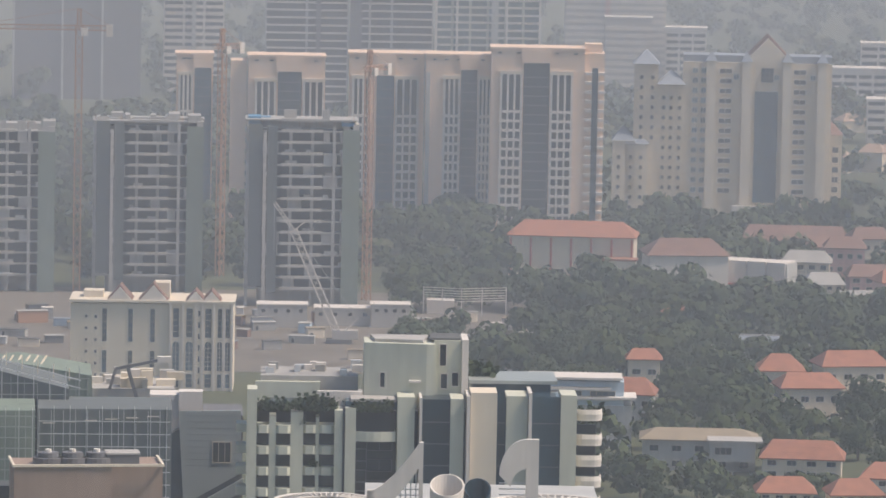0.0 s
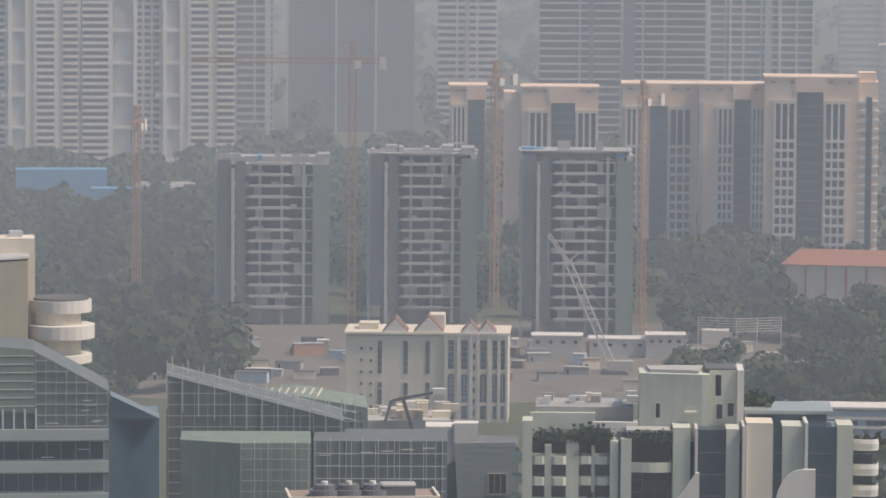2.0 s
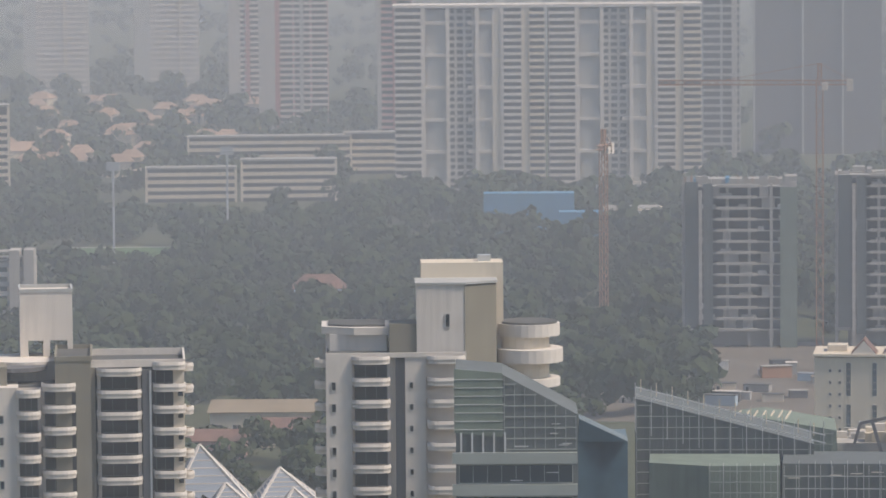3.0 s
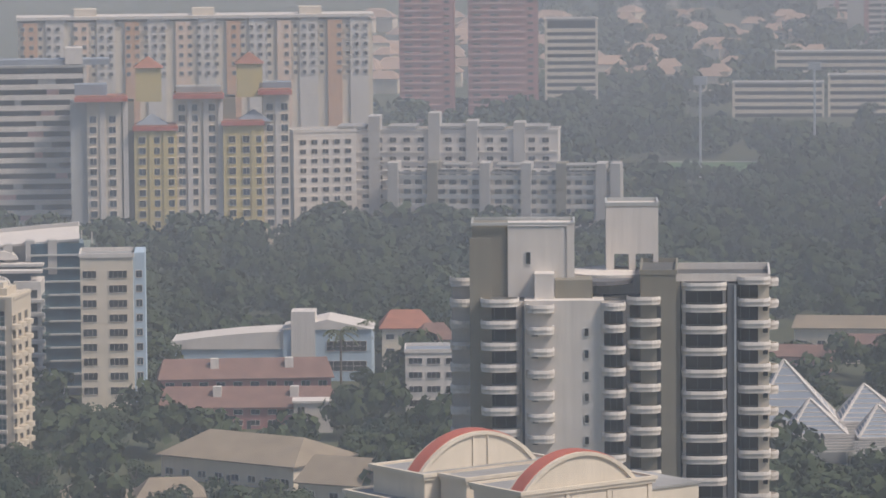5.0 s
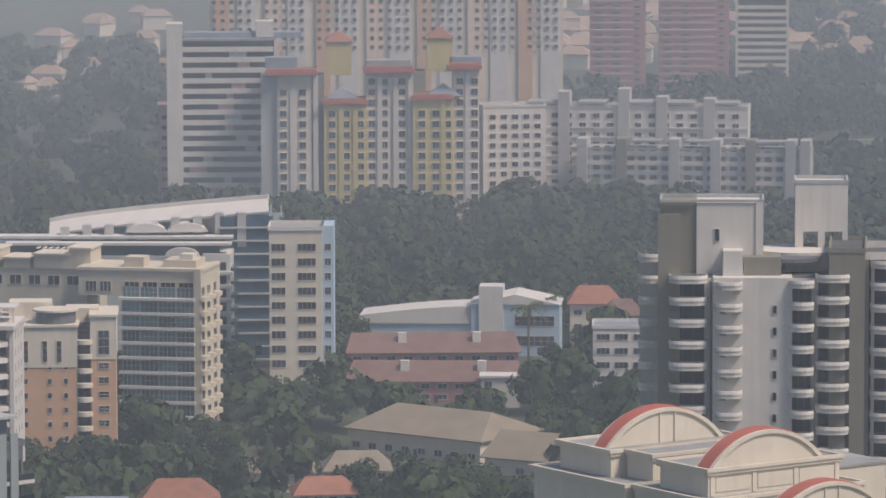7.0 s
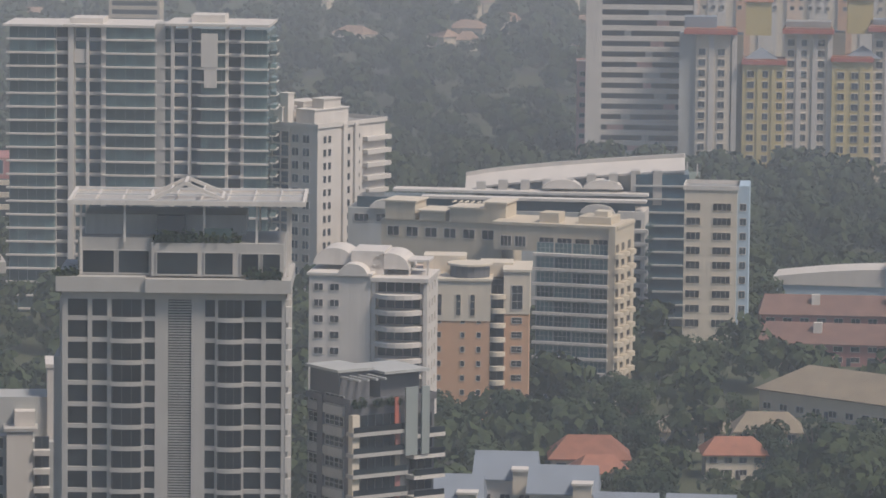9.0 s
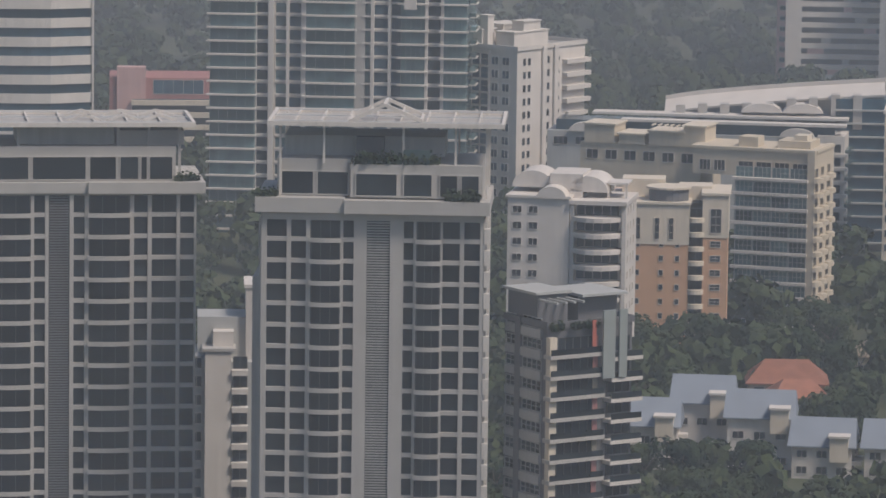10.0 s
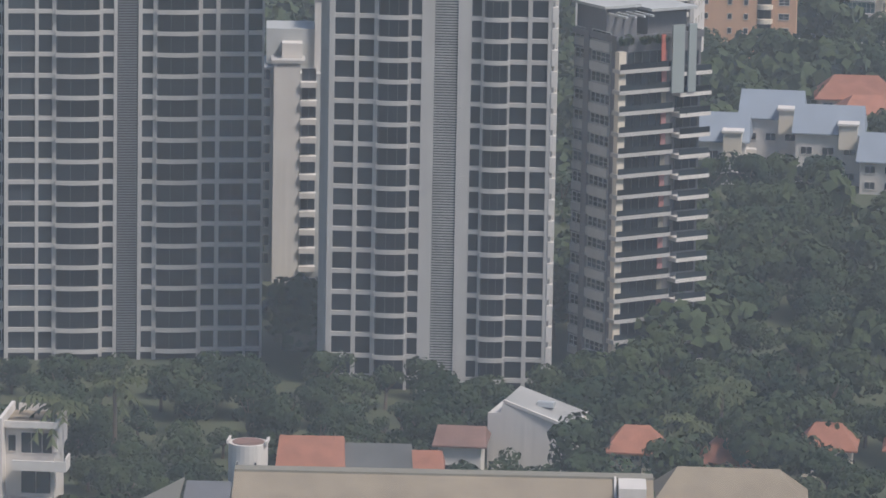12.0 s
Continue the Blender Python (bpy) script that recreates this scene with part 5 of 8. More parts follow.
    def sail(u0, u1, rise, flip):
        pts = []
        n = 12
        for i in range(n + 1):
            k = i / n
            pts.append((u0 + (u1 - u0) * k, z0 + 1.8 + rise * (k if not flip else 1 - (1 - k)) ** 1.6))
        low = [(u, w - 3.2) for u, w in pts]
        g = Geo()
        for i in range(n):
            g.extrude([low[i], low[i + 1], pts[i + 1], pts[i]], 0, 0.5)
        put("sail", g.mesh("white"), c)

    sail(10.2, 16.8, 6.4, False)
    g = Geo()
    for i in range(12):
        k0, k1 = i / 12, (i + 1) / 12
        a0, a1 = radians(180 - 90 * k0), radians(180 - 90 * k1)
        P = [(30.4 + 3.4 * math.cos(a), z0 + 4.2 + 4.6 * math.sin(a)) for a in (a0, a1)]
        Q = [(30.4 + 1.9 * math.cos(a), z0 + 2.6 + 2.4 * math.sin(a)) for a in (a0, a1)]
        g.extrude([Q[0], Q[1], P[1], P[0]], 0, 0.5)
    put("sail", g.mesh("white"), c)
    for u, w in ((16.8, 9.4), (30.4, 9.0)):
        box(c, "sail_post", "white", u, u + (0.5 if u < 20 else 1.6), 0, 1.0, z0 - 8, z0 + w - (1.2 if u < 20 else 0.2))
    box(c, "sail_post", "white", 10.2, 11.2, 0, 0.6, z0 - 8, z0 + 2.0)
    for i in range(9):
        box(c, "screen_bar", "steel", 11.6, 16.8, 0.7, 0.8, z0 - 4 + i * 0.75, z0 - 3.85 + i * 0.75)
        box(c, "screen_bar", "steel", 27.0, 30.4, 0.7, 0.8, z0 - 3 + i * 0.75, z0 - 2.85 + i * 0.75)
    for i in range(8):
        box(c, "screen_bar", "steel", 11.8 + i * 0.65, 11.95 + i * 0.65, 0.8, 0.9, z0 - 6, z0 + 2 + i * 0.4)
    for u, r, w, m in ((20.4, 2.2, z0 + 2.8, "white"), (24.3, 1.7, z0 + 2.4, "glassb")):
        n, g = 28, Geo()
        for i in range(n):
            a0, a1 = 2 * math.pi * i / n, 2 * math.pi * (i + 1) / n
            for q0, q1 in (((r, a0), (r, a1)),):
                o = [(u + r * math.cos(a), r * math.sin(a), w + 1.1 * math.sin(a)) for a in (a0, a1)]
                q = [(u + (r - 0.25) * math.cos(a), (r - 0.25) * math.sin(a), w + 1.1 * math.sin(a)) for a in (a0, a1)]
                k = len(g.v)
                g.v += [(o[0][0], o[0][1], z0 - 8), (o[1][0], o[1][1], z0 - 8), o[1], o[0], q[0], q[1], (q[1][0], q[1][1], z0 - 8), (q[0][0], q[0][1], z0 - 8)]
                g.f += [(k, k + 1, k + 2, k + 3), (k + 3, k + 2, k + 5, k + 4), (k + 4, k + 5, k + 6, k + 7)]
                g.m += [0, 0, 0]
        put("drum", g.mesh(m), c)
    for cu, r in ((5.0, 6.8), (33.6, 8.2)):
        ring = Geo()
        for rr, t in ((r, 0.35), (r - 2.2, 0.2)):
            n = 40
            for i in range(n):
                a0, a1 = 360 * i / n, 360 * (i + 1) / n
                o, q = arc_points(cu, 2, rr, a0, a1, 2), arc_points(cu, 2, rr - t * 1.6, a0, a1, 2)
                ring.prism([q[0], o[0], o[1], q[1]], z0 + 0.0, z0 + t)
        put("round_pergola", ring.mesh("white"), c)
        for i in range(48):
            a = radians(i * 7.5)
            put("pergola_bar", CACHE.setdefault(("pbar", r), Geo().box(r - 2.2, r - 0.4, -0.07, 0.07, 0.05, 0.3).mesh("white")), c, cu, 2, z0, i * 7.5)
        for a in range(0, 360, 45):
            p = arc_points(cu, 2, r - 2.3, a, a, 1)[0]
            box(c, "pergola_post", "white", p[0] - 0.15, p[0] + 0.15, p[1] - 0.15, p[1] + 0.15, z0 - 4, z0 + 0.1)


# ---- wrapped and angular buildings ----
def build_wrapped():
    e = thing("wrapped_building", "angular building in grey glass with green netting", "building", -99.2, 682.8, 0, 8)
    put("front", Geo().extrude([(0, 0), (16.7, 0), (16.7, 82), (6.4, 87.6), (0, 88.2)], 0.3, 14).mesh("greynet"), e)
    put("net", Geo().extrude([(-0.2, 79.6), (6.4, 79.0), (6.4, 87.8), (-0.2, 88.4)], 0.0, 0.28).mesh("net"), e)
    put("end_face", Geo().prism([(16.7, 0.3), (23.6, 3.5), (23.6, 14), (16.7, 14)], 0, 78.2).mesh("glassb"), e)
    put("end_wedge", Geo().extrude([(16.7, 78.2), (23.6, 78.2), (16.9, 81.4)], 0.4, 6).mesh("glassb"), e)
    for j in range(14):
        box(e, "floor_edge", "panel", -0.5, 16.6, -0.8, 0.3, 75.4 - j * 4.4, 76.9 - j * 4.4)
        put("ribbon_window", window_mesh(15.6, 2.6, "panel", "glassb", 7), e, 0.4, 0.28, 72.6 - j * 4.4)
    for i in range(5):
        box(e, "column", "steel", 0.6 + i * 1.5, 0.85 + i * 1.5, -0.3, 0.2, 76.9, 79.6)
    for i in range(7):
        z = 80.0 + i * 1.15
        box(e, "net_pole", "steel", -0.3, 6.5, -0.1, 0.0, z, z + 0.08)
    rnd = random.Random(2)
    for i in range(16):
        u, w = rnd.uniform(7, 15), rnd.uniform(72, 83)
        if w < 86 - (u - 6.4) * 0.55:
            box(e, "rail", "steel", u, u + rnd.uniform(0.8, 1.8), 0.15, 0.25, w, w + 0.1)
    # scaffold range that steps down behind it
    f = thing("scaffold_building", "building wrapped in grey and green safety netting", "building", -83.0, 760.0, 0, 6)
    put("netting", Geo().extrude([(0, 0), (27, 0), (27, 68.2), (0, 75.2)], 0, 16).mesh("greynet"), f)
    for i in range(12):
        u = i * 2.4
        w = 75.2 - u * 0.26
        box(f, "scaffold_pole", "steel", u, u + 0.12, -0.4, -0.28, w - 5, w + 2.4)
        put("scaffold_rail", Geo().beam((u, -0.3, w + 1.8), (u + 2.4, -0.3, w + 1.2), 0.08).beam((u, -0.3, w + 0.6), (u + 2.4, -0.3, w), 0.08).mesh("steel"), f)
        box(f, "scaffold_pole", "cream", u + 0.8, u + 0.95, 8, 8.2, w, w + 2.0)
    g = thing("scaffold_building", "block with green net screens over a concrete frame", "building", -79.0, 741.5, 0, 5)
    put("netting", Geo().prism([(0, 4), (8.8, 0), (19.4, 0.6), (19.4, 14), (0, 14)], 57, 67.4).mesh("net"), g)
    # Near-black fill stands in for shade between the open slabs.
    box(g, "recess", "dim", 1, 19, 2.5, 13, 0, 57)
    for j in range(14):
        put("floor_slab", CACHE.setdefault("gslab", Geo().prism([(0, 4), (8.8, 0), (19.4, 0.6), (19.4, 14), (0, 14)], 0, 0.7).mesh("concrete")), g, 0, 0, 56.2 - j * 3.8)
    for i in range(8):
        u = 0.4 + i * 2.6
        for j in range(4):
            box(g, "column", "concrete", u, u + 0.6, max(0.2, 4 - u * 0.45), max(0.8, 4.6 - u * 0.45), 52.4 - j * 3.8, 56.2 - j * 3.8)
    for i in range(6):
        box(g, "net_pole", "steel", 9 + i * 2, 9.1 + i * 2, -0.15, -0.05, 57, 67.8)
    h = thing("scaffold_building", "grey net screen round a building under repair", "building", -60.0, 752.0, 0, 4)
    box(h, "netting", "greynet", 0, 20.0, 0, 14, 0, 66.6)
    for i in range(9):
        box(h, "net_pole", "steel", i * 2.4, 0.1 + i * 2.4, -0.15, 0, 40, 67)
    for i in range(6):
        box(h, "lamp_strip", "white", 0.8 + i * 3.1, 2.6 + i * 3.1, -0.3, -0.18, 64.4 + i * 0.22, 64.55 + i * 0.22)
    k = thing("scaffold_building", "low building under green netting with roof debris", "building", -80.5, 846.0, 0, 5)
    put("netting", Geo().extrude([(0, 0), (24, 0), (22, 59.4), (10, 61.4), (0, 60.2)], 0, 16).mesh("net"), k)
    box(k, "roof", "pave", 20, 36, 2, 18, 0, 57)
    rnd = random.Random(9)
    for i in range(32):
        u, v = rnd.uniform(17, 36), rnd.uniform(2, 17)
        box(k, "rubble", rnd.choice(["cream", "pave", "white", "beige", "flat"]), u, u + rnd.uniform(0.8, 3.4), v, v + rnd.uniform(0.6, 2.4), 57, 57 + rnd.uniform(0.5, 2.6))
    for i in range(7):
        put("net_frame", Geo().beam((3 + i * 1.4, -0.2, 58), (6 + i * 1.4, 6, 62), 0.12).mesh("cream"), k)
    for i in range(10):
        box(k, "net_pole", "steel", i * 2.2, i * 2.2 + 0.12, -0.15, -0.02, 44, 61)
    # scaffold tubes that show through the nets
    def tubes(host, a, b, v, w0, top, du=1.8, dw=1.9, mat="steel"):
        n = Geo()
        u = a
        while u <= b:
            n.box(u, u + 0.09, v - 0.09, v, w0, top(u))
            u += du
        w = w0
        while w < max(top(a), top(b)):
            e1 = max((x for x in span(a, b, 60) if top(x) > w), default=a)
            n.box(a, e1, v - 0.16, v - 0.09, w, w + 0.13)
            w += dw
        put("scaffold_mesh", n.mesh(mat), host, kind="stuff")

    tubes(h, 0.2, 19.8, -0.16, 40, lambda x: 66.4)
    tubes(g, 9.0, 19.2, -0.2, 57, lambda x: 67.2, 1.5, 1.6, "panel")
    tubes(f, 0.2, 26.8, -0.05, 52, lambda x: 74.8 - x * 0.26, 2.0, 1.7, "panel")
    tubes(e, 6.6, 16.5, 0.28, 77.2, lambda x: 87.3 - (x - 6.4) * 0.54, 1.4, 1.5, "panel")
    tubes(k, 0.3, 21.5, -0.02, 48, lambda x: 59.4, 1.9, 1.8, "panel")
    # hoist boom over the rubble
    put("boom", Geo().beam((26, 1, 60.5), (33.5, 1, 62.0), 0.25).beam((26, 1, 60.5), (25, 1, 57), 0.25).beam((28, 1, 60.8), (30, 1, 54), 0.3).mesh("dark"), k)
    box(k, "boom_box", "white", 33, 35.2, 0.6, 1.8, 61.6, 62.6)
    # angular clad block
    p = thing("office_building", "angular block in grey metal panels over dark glass", "building", -47.6, 799.0, 0, 3)
    put("glass_base", Geo().extrude([(0, 0), (8, 0), (7.0, 57.5), (5.8, 57.0), (0, 53)], 0.5, 14).mesh("glassb"), p)
    put("panel_front", Geo().extrude([(7.2, 44), (9.4, 46.5), (16.4, 50.5), (16.0, 60.4), (6.2, 60.2)], 0.0, 0.5).mesh("panel"), p)
    box(p, "wall", "dark", 7.2, 16.4, 0.6, 14, 0, 59.6)
    for j in range(9):
        put("slanted_band", Geo().extrude([(9.2, 43.2 - j * 4.6), (16.6, 47.6 - j * 4.6), (16.6, 49.6 - j * 4.6), (9.0, 45.2 - j * 4.6)], -0.5, 0.55).mesh("panel"), p)
        put("window", window_mesh(4.8, 2.4, "cream", "glass", 3), p, 10.4, 0.58, 42.6 - j * 4.6)
    put("window", window_mesh(3.0, 3.4, "cream", "glass", 2), p, 11.6, -0.02, 52.0)
    for i in range(9):
        box(p, "panel_joint", "dark", 7.4, 15.8, -0.03, 0.0, 51.5 + i, 51.54 + i)
    box(p, "roof_box", "white", 1.6, 9.6, 3, 9, 50, 62.4)
    box(p, "roof_box", "white", 6.2, 10.0, 2.6, 6, 60.0, 63.0)
    put("window", window_mesh(2.0, 3.6, "white", "glassb", 1, 2), p, 2.4, 3, 57.2)
    # tan block with cooling fans
    b = thing("office_building", "tan rendered roof block with dark cooling fans", "building", -52.1, 617.8, 0, 9)
    box(b, "wall", "tan", 0, 12.0, 0, 8, 0, 77.4)
    box(b, "wall", "tan", 12.0, 18.4, 1.0, 9, 0, 77.3)
    put("parapet", Geo().box(-0.2, 18.5, -0.2, 0.1, 77.4, 77.7).box(-0.2, 0.1, 0.1, 8, 77.4, 77.7).box(18.2, 18.5, 0.1, 8, 77.4, 77.7).mesh("cream"), b)
    for u in (3.0, 6.0, 9.0):
        put("fan_hood", Geo().prism(arc_points(u + 1.4, 3, 1.9, 0, 360, 20)[:-1], 77.4, 78.2).prism(arc_points(u + 1.4, 3, 1.3, 0, 360, 16)[:-1], 78.2, 78.8).mesh("dark"), b)
        put("fan_cap", Geo().prism(arc_points(u + 1.4, 3, 0.42, 0, 360, 12)[:-1], 78.8, 79.2).mesh("white"), b)
    box(b, "unit", "dark", 11.6, 15.6, 2, 5, 77.3, 78.6)
    box(b, "unit_lid", "pave", 11.5, 15.7, 1.9, 5.1, 78.6, 78.8)
    put("window", window_mesh(3.2, 4, "cream", "glass", 1), b, 13.2, 1.0, 68)


# ---- white gabled block ----
def build_gabled_block():
    e = thing("apartment_building", "cream block with red gables and tall arched windows", "apartment building", -94.4, 1284.5, 0, 1)
    box(e, "wall", "cream", 0, 25.0, 0.6, 18, 0, 22)
    box(e, "wall", "cream", 25.0, 41.4, 0, 18, 0, 22.4)
    box(e, "cornice", "cream", -0.4, 41.8, -0.4, 18.4, 22.4, 23.0)
    for j in range(6):
        for u in (3.6, 6.0):
            put("window", window_mesh(0.8, 0.9, "white", "glass", 0), e, u, 0.6, 3.2 + j * 3.0)

    def arched(w, h):
        key = ("arched", w, h)
        if key not in CACHE:
            top = [(w / 2 + w / 2 * math.cos(radians(a)), h - w / 2 + w / 2 * math.sin(radians(a))) for a in span(0, 180, 9)]
            g = Geo().extrude([(0, 0), (w, 0)] + top, -0.04, 0.0, 1)
            g.box(-0.15, 0, -0.2, 0, 0, h - w / 2).box(w, w + 0.15, -0.2, 0, 0, h - w / 2).box(w / 2 - 0.05, w / 2 + 0.05, -0.12, -0.04, 0, h)
            for i in range(5):
                g.box(0, w, -0.1, -0.04, h * (i + 1) / 6.5, h * (i + 1) / 6.5 + 0.08)
            CACHE[key] = g.mesh("white", "glassb")
        return CACHE[key]

    for u in (8.0, 14.6, 20.2):
        put("window", window_mesh(1.3, 8.6, "white", "glassb", 0, 4), e, u, 0.6, 12.2)
        put("window", window_mesh(1.3, 8.6, "white", "glassb", 0, 4), e, u, 0.6, 1.5)
    for u in (26.0, 29.4, 34.2, 37.4, 39.4):
        w = 1.7 if u < 35 else 1.2
        put("window", window_mesh(w, 7.6, "white", "glassb", 0, 4), e, u, 0, 13.6)
        put("window", arched(w, 7.4), e, u, 0, 5.2)
        put("window", window_mesh(w, 3.6, "white", "glassb", 0, 2), e, u, 0, 0.8)
    for j in range(7):
        put("window", window_mesh(0.6, 1.6, "white", "glass", 0), e, 32.4, 0, 1.6 + j * 2.9)
    for u in (25.2, 28.4, 31.6, 33.4, 36.2, 38.8, 40.9):
        box(e, "pilaster", "white", u, u + 0.45, -0.35, 0, 0, 22.4)
    for u, w in ((9.5, 6), (17.5, 7), (29.5, 4.4), (33.6, 4.4)):
        put("gable", Geo().extrude([(u, 23), (u + w, 23), (u + w / 2, 23 + w * 0.55)], 0.2, 0.8).mesh("white"), e)
        put("gable_roof", Geo().extrude([(u - 0.3, 23), (u + w + 0.3, 23), (u + w / 2, 23 + w * 0.62)], 0.9, 9).mesh("oldtile"), e)
    box(e, "roof_room", "cream", 21, 25, 5, 12, 23, 27)
    box(e, "roof_room", "cream", 3, 8, 6, 12, 23, 24.6)


# ---- the building site ----
def build_site():
    def frame_tower(x, y, rz, W, H, seed, blue):
        e = thing("unfinished_tower", "bare concrete tower under construction with hanging nets", "building site", x, y, 0, rz, group="unfinished towers")
        rnd = random.Random(seed)
        st = 3.3
        n = int(H / st)
        box(e, "core_wall", "concrete", 4, W - 4, 5, 14, 0, H + 1)
        # Shade of the open floors is painted: a solid near-black box.
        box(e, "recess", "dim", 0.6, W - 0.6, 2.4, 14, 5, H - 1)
        for j in range(n):
            box(e, "floor_slab", "concrete", 0, W, 0, 15, 5 + j * st, 5.35 + j * st)
            a = 10.5 if W > 20 else 4
            box(e, "balcony_slab", "stone", a, min(W - 5, a + 12), -1.4, 0, 5 + j * st, 5.8 + j * st)
        for u in span(0.2, W - 1.2, 6):
            box(e, "column", "concrete", u, u + 0.9, -0.1, 0.9, 0, H)
        box(e, "net", "greynet", 1.2, 5.0, -0.5, -0.35, 6, H + 0.5)
        box(e, "net", "greynet", 6.6, 9.4, -0.4, -0.3, 4, H)
        box(e, "net", "net", W - 4.6, W + 0.4, -0.5, -0.35, 0, H - 1)
        box(e, "bare_wall", "stone", W - 1.6, W + 0.2, -0.3, 14, 0, H + 0.5)
        box(e, "hoist", "stone", 5.2, 6.2, -1.6, -0.6, 0, H - 2)
        for i in range(9):
            u = rnd.uniform(0, W - 3)
            box(e, "formwork", "bluenet" if blue and i % 2 else "concrete", u, u + rnd.uniform(1, 4), rnd.uniform(0, 8), rnd.uniform(9, 13), H, H + rnd.uniform(0.6, 2.6))
        g = Geo()
        for j in range(n):
            for i in range(6):
                if rnd.random() < 0.5:
                    u, k = W * i / 6 + rnd.uniform(0, 1.5), rnd.uniform(1.5, 4.5)
                    g.box(u, min(W, u + k), 0.6 + rnd.uniform(0, 0.5), 1.6, 5.3 + j * st, 5.3 + j * st + rnd.choice((1.1, 2.9)), rnd.randrange(3))
        put("infill", g.mesh("concrete", "grey", "stone"), e, kind="stuff")
        for i in range(8):
            u = rnd.uniform(0.5, W - 1)
            box(e, "rebar", "crane", u, u + 0.15, 1, 1.15, H, H + rnd.uniform(1.5, 3.2))
        return e

    frame_tower(-150.0, 1502.5, 4, 34, 49, 1, True)
    frame_tower(-104.6, 1506.4, 4, 32.5, 51, 2, False)
    frame_tower(-58.2, 1478.9, 3, 33, 53, 3, True)

    def tower_crane(x, y, H, jib, back, az):
        e = thing("tower_crane", "orange lattice tower crane with horizontal jib", "crane", x, y, 0, az, group="tower cranes")
        lattice(e, "mast", "crane", (0, 0, 0), (0, 0, H), 1.9, 2.6, 0.11)
        lattice(e, "jib", "crane", (-jib, 0, H - 1), (back, 0, H - 1), 1.3, 2.2, 0.09)
        box(e, "cab", "white", 0.6, 2.4, -1.4, 0.6, H - 3.2, H - 1.0)
        lattice(e, "head", "crane", (0, 0, H), (0, 0, H + 4.5), 1.0, 1.5, 0.12)
        put("tie", Geo().beam((0, 0, H + 4.5), (-jib * 0.6, 0, H - 0.4), 0.06).beam((0, 0, H + 4.5), (back - 0.5, 0, H - 0.4), 0.06).mesh("crane"), e)
        box(e, "counterweight", "white", back - 1.8, back, -0.8, 0.8, H - 3.4, H)

    tower_crane(-104.7, 1446.2, 83.5, 46, 9.5, 2)
    tower_crane(-68.8, 1558.5, 72.0, 3.0, 8.0, 40)
    tower_crane(-22.6, 1499.8, 70.0, 3.0, 10.0, 55)
    tower_crane(-178.7, 1549.7, 57.5, 4.0, 6.0, 70)
    c = thing("crawler_crane", "white lattice-boom crawler crane on the site", "crane", -28.5, 1391.4, 0, 0)
    lattice(c, "boom", "white", (0, 0, 2.2), (-12.6, 0, 31.0), 1.8, 1.8, 0.13)
    lattice(c, "fly_jib", "white", (-12.6, 0, 31.0), (-18.0, 0, 38.6), 0.8, 1.2, 0.1)
    put("strut", Geo().beam((-12.6, 0, 31), (-9.4, 0, 33.6), 0.16).beam((-12.6, 0, 31), (-14.6, 0, 34.6), 0.12).beam((1.5, 0, 3), (5.5, 0, 7), 0.15).mesh("white"), c)
    put("rope", Geo().beam((5.5, 0, 7), (-12.6, 0, 31), 0.05).beam((-18, 0, 38.6), (-18, 0, 25), 0.05).mesh("steel"), c)
    box(c, "engine_house", "stone", -1.5, 5.5, -1.6, 1.6, 1.3, 3.8)
    for v in (-2.2, 1.4):
        box(c, "track", "dark", -3.2, 3.8, v, v + 0.9, 0, 1.3)
    rnd = random.Random(31)
    kinds = [("site_container", "pale steel site container on bare ground", "container"), ("site_shed", "low site shed with pale roof", "shed"), ("material_stack", "stack of building material under a sheet", "stack")]
    spots = []
    for i in range(100):
        x, y = rnd.uniform(-165, 25), rnd.uniform(1330, 1468)
        if x < -100 and y < 1360:
            continue
        if abs(x + 74) < 26 and y < 1350:
            continue
        if any(abs(x - a) < 6 and abs(y - b) < 5 for a, b in spots) or abs(x + 28) < 8 and abs(y - 1391) < 6:
            continue
        spots.append((x, y))
        n, lab, cat = kinds[i % 3]
        e = thing(n, lab, cat, x, y, 0, rnd.uniform(-20, 20), group="site huts and stacks")
        w, d, h = rnd.uniform(3, 9), rnd.uniform(2.4, 4), rnd.uniform(1.6, 3.4)
        box(e, "body", rnd.choice(["steel", "bluepaint", "concrete", "cream", "crane", "concrete", "dark", "oldtile"]), 0, w, 0, d, 0, h)
        box(e, "lid", rnd.choice(["pave", "white", "greyroof", "tanroof", "flat", "darkflat"]), -0.2, w + 0.2, -0.2, d + 0.2, h, h + 0.15)
        if n == "site_container":
            put("door", window_mesh(1.0, 1.5, "steel", "glass", 0), e, 0.6, 0, 0.1)
    for x, y, w, h in ((-52, 1425, 14, 6.5), (-36, 1432, 16, 5), (-20, 1430, 11, 6.5)):
        e = thing("site_office", "plain grey site office with flat pale roof", "building", x, y, 0, 2)
        box(e, "wall", "stone", 0, w, 0, 8, 0, h)
        box(e, "roof", "white", -0.3, w + 0.3, -0.3, 8.3, h, h + 0.3)
        for u in span(1, w - 2.4, 4):
            put("window", window_mesh(1.3, 1.2, "white", "glass", 0), e, u, 0, h - 2.2)
    s = thing("steel_stand", "white steel lattice frame over a pale block", "steel frame", -5.4, 1466.0, 0, 0)
    for i in range(6):
        w = 4.2 + i * 0.75
        for (a, b), (c2, d) in zip(((0, 0), (11, -3), (24, 2)), ((11, -3), (24, 2), (24, 2))):
            put("rail", Geo().beam((a, b, w), (c2 + 0.01, d, w), 0.09).mesh("white"), s)
